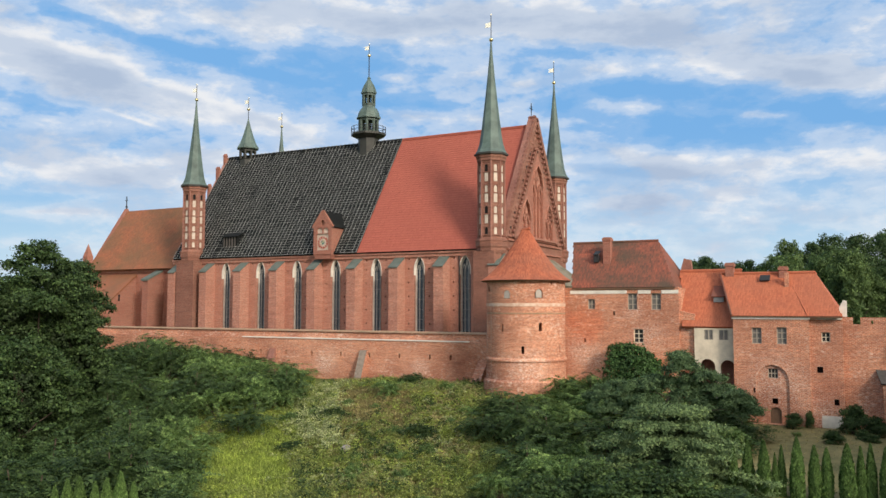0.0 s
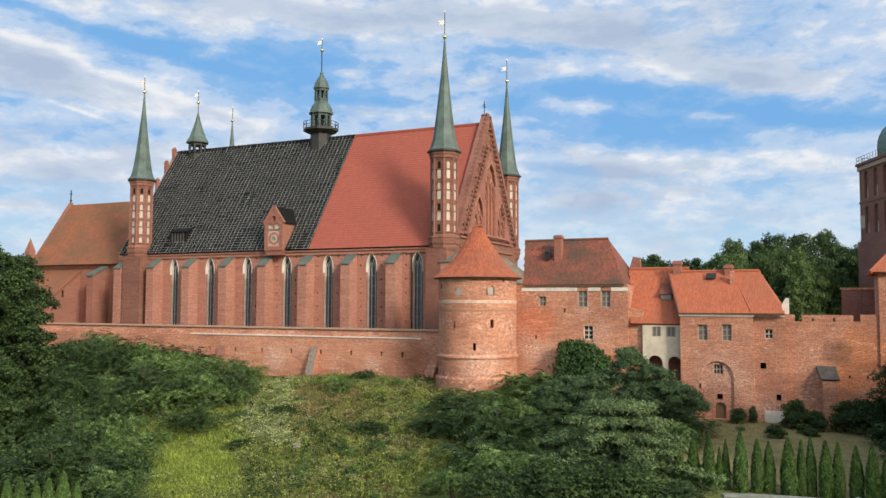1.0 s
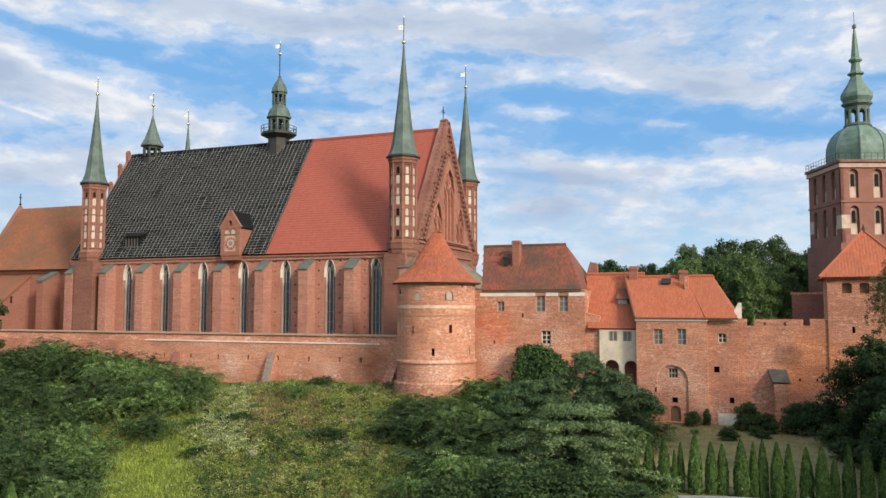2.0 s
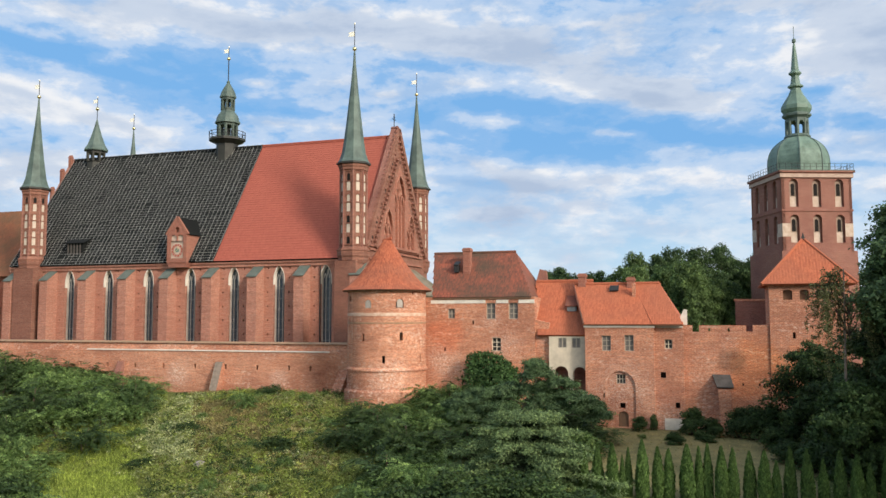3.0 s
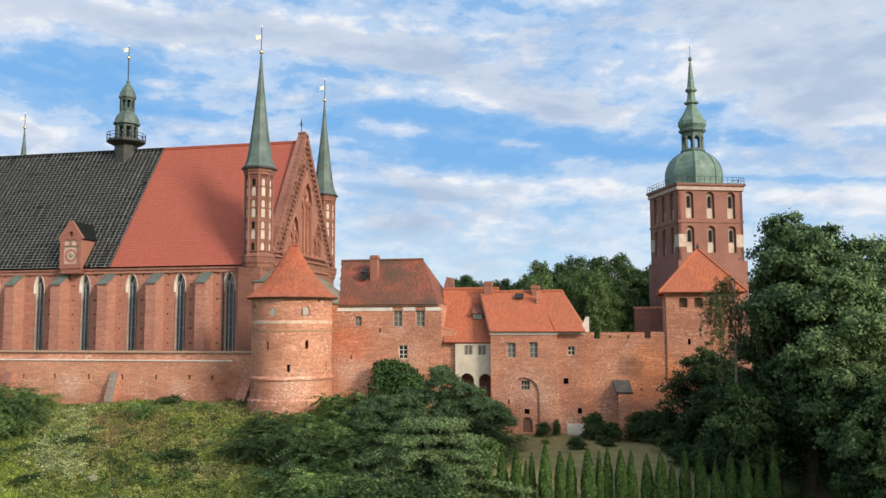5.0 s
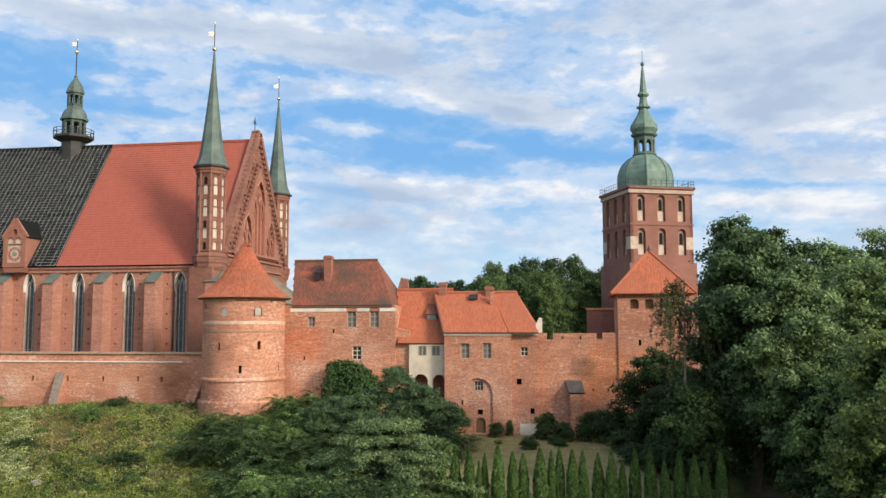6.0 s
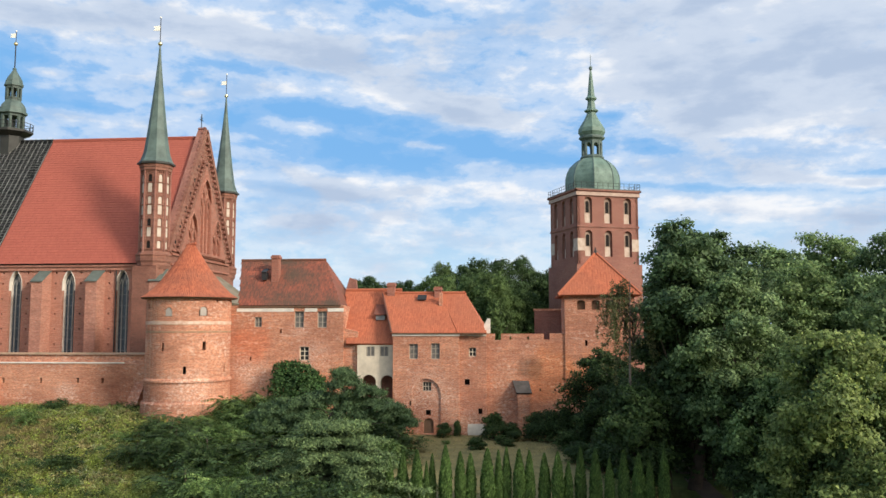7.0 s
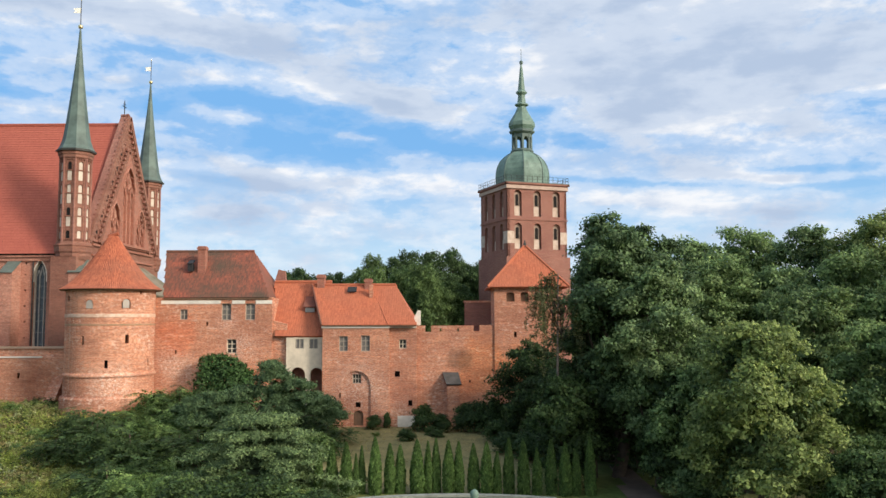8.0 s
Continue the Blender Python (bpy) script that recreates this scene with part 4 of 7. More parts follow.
def build_lantern(church):
    x, y = -65.3, MID
    t = part("ridge_turret", Form().lathe([(1.5, 30), (1.5, 34.6), (2.55, 35.1), (2.55, 35.4), (1.4, 35.5)], 8, x, y, math.pi / 8), COPPER_DARK, church, "two-tier copper ridge turret with a railed gallery")
    rail = Form()
    for i in range(16):
        a = i * math.pi / 8
        rail.beam((x + 2.5 * math.cos(a), y + 2.5 * math.sin(a), 35.4), (x + 2.5 * math.cos(a), y + 2.5 * math.sin(a), 36.3), 0.07)
        b = a + math.pi / 8
        for z in (35.85, 36.3):
            rail.beam((x + 2.5 * math.cos(a), y + 2.5 * math.sin(a), z), (x + 2.5 * math.cos(b), y + 2.5 * math.sin(b), z), 0.06)
    part("railing", rail, IRON, t)
    for z0, z1, r, pr in ((35.4, 37.6, 1.3, 0.22), (39.5, 41.3, 0.85, 0.16)):
        for i in range(8):
            a = math.pi / 8 + i * math.pi / 4
            part("post", Form().lathe([(pr, z0), (pr, z1)], 6, x + r * math.cos(a), y + r * math.sin(a)), COPPER_MID, t)
        part("core", Form().lathe([(0.14, z0), (0.14, z1)], 6, x, y), COPPER_DARK, t)
        part("arcade_head", Form().lathe([(r + 0.15, z1 - 0.35), (r + 0.15, z1), (0.2, z1 + 0.01)], 8, x, y, math.pi / 8), COPPER_MID, t)
        part("parapet", Form().lathe([(r + 0.12, z0), (r + 0.12, z0 + 0.3), (0.2, z0 + 0.31)], 8, x, y, math.pi / 8), COPPER_MID, t)
    part("dome", Form().lathe([(1.55, 37.55), (1.78, 37.6), (1.78, 37.85), (1.62, 37.95), (1.56, 38.4), (1.32, 38.9), (0.98, 39.3), (0.94, 39.55)], 8, x, y, math.pi / 8), COPPER, t)
    part("dome", Form().lathe([(1.0, 41.25), (1.16, 41.3), (1.16, 41.55), (1.08, 41.65), (1.0, 42.05), (0.74, 42.6), (0.42, 43.1), (0.2, 43.5), (0.27, 43.65), (0.1, 43.8)], 8, x, y, math.pi / 8), COPPER, t)
    vane(t, x, y, 47.0, 1.7)
    part("mast", Form().beam((x, y, 43.7), (x, y, 47.0), 0.14, n=6), IRON, t)


def build_belfry_small(church):
    x, y = -88.0, MID
    t = part("bell_turret", Form().lathe([(1.35, 30), (1.3, 33.4), (1.45, 33.5), (1.2, 33.6)], 8, x, y, math.pi / 8), COPPER_DARK, church, "small bell turret with pointed copper roof")
    for i in range(8):
        a = math.pi / 8 + i * math.pi / 4
        part("post", Form().lathe([(0.2, 33.5), (0.2, 35.0)], 6, x + 1.2 * math.cos(a), y + 1.2 * math.sin(a)), COPPER_DARK, t)
    part("head", Form().lathe([(1.36, 34.75), (1.36, 35.2), (0.1, 35.21)], 8, x, y, math.pi / 8), COPPER_DARK, t)
    part("spire", Form().lathe([(1.75, 35.15), (1.78, 35.3), (1.3, 36.1), (0.82, 37.4), (0.36, 38.9), (0.08, 40.0)], 8, x, y, math.pi / 8), COPPER, t)
    part("mast", Form().beam((x, y, 39.8), (x, y, 42), 0.1, n=6), IRON, t)
    vane(t, x, y, 41.6, 1.8)
    # stepped crest of the east gable
    g = part("east_gable", Form().prism([(88.9, 16.8), (109.5, 16.8), (MID, 34.2)], NAVE_E - 0.2, NAVE_E + 0.4, "x"), BRICK, church)
    for dy, z in ((-0.6, 34.7), (-2.2, 32.4), (-4.0, 29.4), (-5.8, 26.5)):
        xa, xb, u = NAVE_E - 0.1, NAVE_E + 0.36, MID + dy
        f = Form().box(xa, xb, u - 0.25, u + 0.25, z - 3.0, z - 0.45).prism([(u - 0.31, z - 0.449), (u + 0.31, z - 0.449), (u, z)], xa - 0.06, xb + 0.06, "x")
        part("pinnacle", f, BRICK_GABLE, g)


def build_dormer(church):
    """Brick clock dormer standing on the wall head."""
    x, y = -64.5, 87.3
    d = part("dormer", panel([(x - 1.45, 17.2), (x + 1.45, 17.2), (x + 1.45, 20.9), (x, 22.8), (x - 1.45, 20.9)], [rect(x, 1.9, 17.75, 19.9), arch(x - 0.48, 0.85, 19.95, 20.3, 0.4, False), arch(x + 0.48, 0.85, 19.95, 20.3, 0.4, False), arch(x, 0.6, 21.0, 21.4, 0.3, False)], 0.4), BRICK_GABLE, church, "brick clock dormer with a small gable", m=pose(0, y, 0))
    back = pose(0, -y, 0)
    part("side_wall", Form().prism([(x - 1.4, 17.3), (x + 1.4, 17.3), (x + 1.4, 20.85), (x, 22.6), (x - 1.4, 20.85)], y + 0.4, y + 4.0), BRICK_GABLE, d, m=back)
    part("corbel", Form().prism([(x - 1.45, 17.2), (x + 1.45, 17.2), (x + 1.2, 16.6), (x - 1.2, 16.6)], y + 0.1, y + 1.0), BRICK_GABLE, d, m=back)
    part("niche", Form().box(x - 0.95, x + 0.95, y + 0.16, y + 0.22, 17.75, 20.75), NICHE, d, "pale plaster niche", m=back)
    for side in (-1, 1):
        part("roof", Form().slab([(x + side * 1.65, y + 0.25, 20.75), (x, y + 0.25, 22.95), (x, y + 5, 22.95), (x + side * 1.65, y + 3.4, 20.75)], 0.12), TILE_BLACK, d, m=back)
        part("verge", Form().beam((x + side * 1.6, y + 0.1, 20.75), (x, y + 0.1, 22.95), 0.28), BRICK_GABLE, d, m=back)
    clock = part("clock_face", Form().prism([(x + 0.86 * math.cos(a), 18.75 + 0.86 * math.sin(a)) for a in np.linspace(0, 2 * math.pi, 25)[:-1]], y + 0.1, y + 0.175), NICHE, d, "round cream clock dial with a red ring", m=pose(0, -y, 0))
    for r0, r1, mt, dy in ((0.54, 0.82, TILE_RED, 0.004), (0.0, 0.28, COPPER_LIGHT, 0.006)):
        f = Form()
        for i in range(24):
            a, b = i * math.pi / 12, (i + 1) * math.pi / 12
            p = [(x + r * math.cos(c), y + 0.1 - dy, 18.75 + r * math.sin(c)) for r, c in ((r0, a), (r1, a), (r1, b), (r0, b))]
            f.add(p + [(q[0], y + 0.1, q[2]) for q in p], [(0, 1, 2, 3), (4, 5, 6, 7), (1, 5, 6, 2)])
        part("ring", f, mt, clock)
    for i in range(12):
        c, q = math.cos(i * math.pi / 6), math.sin(i * math.pi / 6)
        part("hour_mark", Form().beam((x + 0.62 * c, y + 0.085, 18.75 + 0.62 * q), (x + 0.76 * c, y + 0.085, 18.75 + 0.76 * q), 0.04), PLASTER, clock)
    part("pointers", Form().beam((x, y + 0.08, 18.75), (x + 0.2, y + 0.08, 19.2), 0.05).beam((x, y + 0.075, 18.75), (x - 0.5, y + 0.075, 18.55), 0.04), GOLD, clock)
    # louvred hatch dormer on the black slope
    h = part("hatch_dormer", Form().slab([(-83.5, 88.6, 20.3), (-80.2, 88.6, 20.3), (-80.2, 91.6, 21.6), (-83.5, 91.6, 21.6)], 0.12).box(-83.2, -83.05, 88.8, 91.2, 17.8, 20.4).box(-80.65, -80.5, 88.8, 91.2, 17.8, 20.4).box(-83.05, -80.65, 88.95, 89.05, 17.8, 20.3), TILE_BLACK, church, "low louvred roof hatch")
    for i in range(5):
        part("louvre", Form().box(-83.0 + i * 0.5, -82.85 + i * 0.5, 88.8, 88.945, 18.1, 20.2), SLATE, h)


def build_choir(church):
    """The lower chancel behind the nave with its annexe."""
    xe, xw, yn, ys = -114.6, NAVE_E - 0.51, 92.0, 106.4
    part("wall", Form().box(xe, xw, yn, yn + 1, 0.5, 16.4), BRICK_GABLE, church)
    part("wall", Form().box(xe, xw, ys - 1, ys, 0.5, 16.4), BRICK_GABLE, church)
    part("wall", Form().prism([(yn + 0.0, 0.5), (ys, 0.5), (ys, 16.4), (MID, 27.2), (yn, 16.4)], xe - 0.8, xe - 0.002, "x"), BRICK_GABLE, church)
    up = Vector((0, MID - 91.2, 26.7 - 16.2))
    L, up = up.length, up.normalized()
    part("roof", Form().slab([(xe, 91.2, 16.2), (xw, 91.2, 16.2), (xw, MID, 26.7), (xe, MID, 26.7)], 0.25).slab([(xe, 107.2, 16.2), (xw, 107.2, 16.2), (xw, MID, 26.7), (xe, MID, 26.7)], 0.25), TILE_CHOIR, church)
    roof_tiles("brown_tiles", TILE_CHOIR, church, (xe, 91.2, 16.2), (1, 0, 0), up, xw - xe, L, 0.3, 0.4, lift=0.03, seed=9, barrel=0.04)
    part("pinnacle", Form().box(xe - 1.0, xe + 0.1, 91.2, 92.3, 14, 18.6).lathe([(0.75, 18.6), (0.02, 20.6)], 4, xe - 0.45, 91.75, math.pi / 4), BRICK_GABLE, church)
    part("finial", Form().beam((xe - 0.4, MID, 27), (xe - 0.4, MID, 29.3), 0.12).box(xe - 0.7, xe - 0.1, MID - 0.05, MID + 0.05, 28.6, 28.7).lathe([(0.05, 27.3), (0.25, 27.5), (0.05, 27.75)], 8, xe - 0.4, MID), IRON, church)
    part("cornice", Form().box(xe, xw, 91.75, 91.995, 15.7, 16.1), BRICK_GABLE, church)
    b = part("buttress", Form().prism([(88.9, 0.5), (92, 0.5), (92, 15.8), (88.9, 14.3)], -99.2, -98.0, "x"), BRICK_GABLE, church)
    part("cap", Form().prism([(88.7, 14.25), (92, 15.85), (92, 16.1), (88.7, 14.5)], -99.3, -97.9, "x"), LEAD, b)
    # annexe with a lean-to roof
    a = part("annexe", Form().prism([(84.5, 0.5), (91.99, 0.5), (91.99, 15.2), (84.5, 9.2)], -114, -104.0, "x"), BRICK_GABLE, church, "brick annexe under a brown lean-to roof")
    part("roof", Form().slab([(-114.2, 84.2, 9.15), (-103.8, 84.2, 9.15), (-103.8, 91.99, 15.45), (-114.2, 91.99, 15.45)], 0.2), TILE_CHOIR, a)
    part("slit", Form().box(-103.998, -103.95, 88.6, 88.9, 11.2, 12.2), HOLLOW_SHADE, a)


build_church()

# ---- the curtain wall and its buildings ----


def slit(parent, x, y, z, w=0.22, h=0.45):
    return part("slit", Form().box(x - w / 2, x + w / 2, y - 0.005, y + 0.2, z, z + h), HOLLOW_SHADE, parent)


def casement(parent, x, y, z0, z1, w, panes=(2, 3), mat=None, frame_w=0.07, sill=False, glass=None):
    """A small wooden window set back in its opening."""
    win = part("window", Form().box(x - w / 2, x + w / 2, y + 0.22, y + 0.26, z0, z1), glass or PANE, parent, "small-paned wooden window")
    f = Form()
    for k in range(panes[0] + 1):
        u = x - w / 2 + w * k / panes[0]
        u = min(max(u, x - w / 2 + frame_w / 2), x + w / 2 - frame_w / 2)
        f.box(u - frame_w / 2, u + frame_w / 2, y + 0.15, y + 0.219, z0, z1)
    for k in range(panes[1] + 1):
        z = z0 + (z1 - z0) * k / panes[1]
        z = min(max(z, z0 + frame_w / 2), z1 - frame_w / 2)
        f.box(x - w / 2, x + w / 2, y + 0.16, y + 0.218, z - frame_w / 2, z + frame_w / 2)
    part("frame", f, mat or FRAME, win)
    if sill:
        part("sill", Form().box(x - w / 2 - 0.1, x + w / 2 + 0.1, y - 0.08, y + 0.15, z0 - 0.1, z0), STONE, win)
    return win


def build_north_wall():
    w = thing("wall_north", "long weathered red brick curtain wall below the church", "wall", kind="structure")
    holes_x = [-72.2, -68.3, -64.4, -60.5, -56.3, -52.3, -48.3, -44.4, -41.8]
    outer = [(-112, 0.0), (-34.5, 0.0), (-34.5, 6.55), (-112, 6.55)]
    part("wall_body", panel(outer, [rect(x, 0.28, 4.6, 5.15) for x in holes_x], 1.4), BRICK_OLD, w, m=pose(0, 80, 0))
    # added black sheet inside the wall paints the loopholes' shade
    part("hole_shade_sheet", Form().box(-73, -34.5, 80.6, 80.7, 4.4, 5.4), HOLLOW_SHADE, w)
    part("wall_top", Form().prism([(80.2, 6.55), (81.4, 6.55), (81.4, 7.45), (80.45, 7.45)], -112, -34.5, "x"), BRICK_OLD, w)
    part("ledge", Form().prism([(79.9, 6.58), (80.3, 6.58), (80.3, 6.71), (79.9, 6.66)], -71.3, -39.6, "x"), PLASTER, w, "whitewashed ledge")
    part("weathering", Form().prism([(80.2, 7.45), (81.5, 7.45), (80.9, 7.66)], -112, -34.5, "x"), COPING, w)
    for x, top, dark in ((-66.3, 5.3, 1), (-53.0, 5.3, 0)):
        part("raking_buttress", Form().prism([(78.5, 1.0), (80, 1.0), (80, top), (79.8, top), (78.4, 1.6)], x - 0.42, x + 0.42, "x"), BRICK_DARK if dark else BRICK_OLD, w, "leaning brick buttress")
    part("raking_buttress_cap", Form().prism([(78.4, 1.65), (79.8, 5.32), (80, 5.32), (80, 5.42), (79.75, 5.42), (78.3, 1.65)], -53.45, -52.55, "x"), CAP_BRICK, w, "weathered grey-brown buttress cap")
    part("raking_buttress", Form().prism([(78.0, 0.5), (81, 0.5), (81, 5.2), (80, 4.8), (78.0, 2.6)], -38.4, -37.3, "x"), BRICK_OLD, w)


def build_round_tower():
    cx, cy = -33.5, 81.3
    R = 4.14
    k = 0.964
    tw = thing("round_tower", "round red brick defence tower with a conical tiled roof", "tower", pose(0, 0, EYE * (1 - k)) @ Matrix.Diagonal((k, k, k, 1)))
    a0 = math.atan2(-cy, -cx)                       # towards the terrace
    opens = []                                       # angle from the front, z0, z1, half width, kind
    for x_off, z0, z1, hw, kind in ((-0.48, 11.25, 12.1, 0.36, "shutter"), (0.32, 11.3, 12.2, 0.42, "shutter"), (-0.62, 7.9, 8.7, 0.14, "slit"), (0.36, 8.0, 8.8, 0.17, "slit"),
                                    (-0.08, 4.9 + 0.8, 6.45, 0.16, "slit"), (0.98, 5.8, 6.5, 0.1, "slit"), (-1.15, 12.0, 12.5, 0.14, "slit"), (0.68, 12.7, 12.95, 0.1, "slit")):
        opens.append((x_off, z0, z1, hw / R, kind))
    angs = sorted(set([round(-math.pi + i * math.pi / 24, 5) for i in range(49)] + [round(o[0] + s * o[3], 5) for o in opens for s in (-1, 1)]))
    zs = sorted(set([0.5, 3.0, 4.9, 9.0, 13.4] + [o[k] for o in opens for k in (1, 2)]))
    f = Form()
    rad = lambda z: R + (0.10 * (5.0 - z) / 4 if z < 5 else 0)
    P = lambda a, z, r: (cx + r * math.cos(a0 + a), cy + r * math.sin(a0 + a), z)
    for i in range(len(angs) - 1):
        for j in range(len(zs) - 1):
            a, b, z0, z1 = angs[i], angs[i + 1], zs[j], zs[j + 1]
            mid, mz = (a + b) / 2, (z0 + z1) / 2
            if any(abs(mid - o[0]) < o[3] and o[1] < mz < o[2] for o in opens):
                for p, q in (((a, z0), (b, z0)), ((b, z0), (b, z1)), ((b, z1), (a, z1)), ((a, z1), (a, z0))):
                    f.add([P(p[0], p[1], R), P(q[0], q[1], R), P(q[0], q[1], R - 0.45), P(p[0], p[1], R - 0.45)], [(0, 1, 2, 3)])
                continue
            f.add([P(a, z0, rad(z0)), P(b, z0, rad(z0)), P(b, z1, rad(z1)), P(a, z1, rad(z1))], [(0, 1, 2, 3)])
    part("drum", f, BRICK_OLD, tw)
    # black inner drum added as painted shade behind the tower's openings
    part("core", Form().lathe([(R - 0.45, 0.5), (R - 0.45, 13.3)], 24, cx, cy), HOLLOW_SHADE, tw)
    for o in opens:
        if o[4] == "shutter":
            m = pose(cx, cy, 0, 0, 0, math.degrees(a0 + o[0]) + 90) @ pose(0, -R - 0.01, 0)
            part("shutter", Form().prism(arch(0, 0.62, o[1] + 0.04, o[2] - 0.32, 0.3, False), 0, 0.12).moved(m), PALE_WOOD, tw, "pale grey shutter")
            part("arch_ring", ring_form(0, 0.68, o[2] - 0.3, 0.34, 0.12, -0.04, 0.1, 8).moved(m), BRICK_OLD, tw)
    part("band", Form().lathe([(R, 10.46), (R + 0.03, 10.48), (R + 0.03, 10.78), (R, 10.8)], 48, cx, cy), BAND, tw, "pale plaster band")
    part("band", Form().lathe([(R, 9.66), (R + 0.02, 9.68), (R + 0.02, 9.82), (R, 9.84)], 48, cx, cy), COPING, tw)
    part("ledge", Form().lathe([(R, 5.25), (R + 0.14, 5.05), (R + 0.16, 4.9)], 48, cx, cy), BRICK_OLD, tw)
    part("ledge", Form().lathe([(R + 0.16, 3.0), (R + 0.3, 2.8), (R + 0.3, 0.5)], 48, cx, cy), BRICK_OLD, tw)
    # conical roof in tile courses, a little bell-shaped towards the eave
    prof = lambda t: (4.72 * float(np.interp(t, (0, 0.1, 0.25, 0.48, 0.75, 1), (1, 0.83, 0.665, 0.455, 0.255, 0.08))), 13.15 + 5.35 * t)
    rng = np.random.default_rng(5)
    q = []
    rows = 24
    for j in range(rows):
        r0, z0 = prof(j / rows)
        r1, z1 = prof((j + 1) / rows)
        n = max(12, int(2 * math.pi * 4.7 * (1 if j < 8 else 0.6 if j < 16 else 0.35) / 0.2))
        for i in range(n):
            a, b = 2 * math.pi * i / n, 2 * math.pi * (i + 0.94) / n
            e = 0.03 + rng.uniform(-0.01, 0.02)
            c = lambda an, r, z: (cx + r * math.cos(an), cy + r * math.sin(an), z)
            k, h = (a + b) / 2, 0.02
            q.append([c(a, r0 + e, z0), c(k, r0 + e + h, z0 + h), c(k, r1 + 0.015 + h, z1 + h), c(a, r1 + 0.015, z1)])
            q.append([c(k, r0 + e + h, z0 + h), c(b, r0 + e, z0), c(b, r1 + 0.015, z1), c(k, r1 + 0.015 + h, z1 + h)])
    roof = part("roof", Form().lathe([prof(i / 12) for i in range(13)], 40, cx, cy), TILE_CONE, tw, "conical orange clay tile roof")
    quads("cone_tiles", np.array(q), TILE_CONE, roof)["kind"] = "stuff"
    part("eave_board", Form().lathe([(R - 0.2, 13.0), (4.6, 13.02), (4.74, 13.14), (4.5, 13.2)], 40, cx, cy), WOOD, roof)
    part("ridge_cap", Form().beam((cx - 0.5, cy, 18.5), (cx + 0.5, cy, 18.75), 0.35, n=6), TILE_CONE, roof)


def hipped(parent, name, mat, x0, x1, y0, y1, eave, ridge_y, ridge_z, rx0, rx1, back_eave=None, tile=(0.22, 0.36), seed=1):
    """A roof with its ridge along x from rx0 to rx1; hips where the ridge is shorter than the eave."""
    back_eave = back_eave or eave
    r = part(name, Form().slab([(x0, y0, eave), (x1, y0, eave), (rx1, ridge_y, ridge_z), (rx0, ridge_y, ridge_z)], 0.2)
             .slab([(x0, y1, back_eave), (x1, y1, back_eave), (rx1, ridge_y, ridge_z), (rx0, ridge_y, ridge_z)], 0.2), mat, parent)
    if rx1 < x1 - 0.05:
        part("hip", Form().slab([(x1, y0, eave), (x1, y1, back_eave), (rx1, ridge_y, ridge_z)], 0.2), mat, r)
    if rx0 > x0 + 0.05:
        part("hip", Form().slab([(x0, y0, eave), (x0, y1, back_eave), (rx0, ridge_y, ridge_z)], 0.2), mat, r)
    v = Vector((0, ridge_y - y0, ridge_z - eave))
    L = v.length
    lo, hi = min(x0, rx0), max(x1, rx1)

    def keep(a, b):
        t = b / L
        return x0 + (rx0 - x0) * t < lo + a < x1 + (rx1 - x1) * t
    roof_tiles("clay_tiles", mat, r, (lo, y0, eave), (1, 0, 0), v.normalized(), hi - lo, L, *tile, keep=keep, lift=0.025, seed=seed, barrel=0.012)
    part("ridge_tiles", Form().beam((rx0, ridge_y, ridge_z + 0.05), (rx1, ridge_y, ridge_z + 0.05), 0.28, n=6), mat, r)
    return r


def chimney(parent, x, y, z0, z1, w=0.7, d=0.7):
    c = part("chimney", Form().box(x - w / 2, x + w / 2, y - d / 2, y + d / 2, z0, z1), BRICK_GABLE, parent)
    part("chimney_head", Form().box(x - w / 2 - 0.08, x + w / 2 + 0.08, y - d / 2 - 0.08, y + d / 2 + 0.08, z1 - 0.35, z1 - 0.12), BRICK_GABLE, c)
    return c


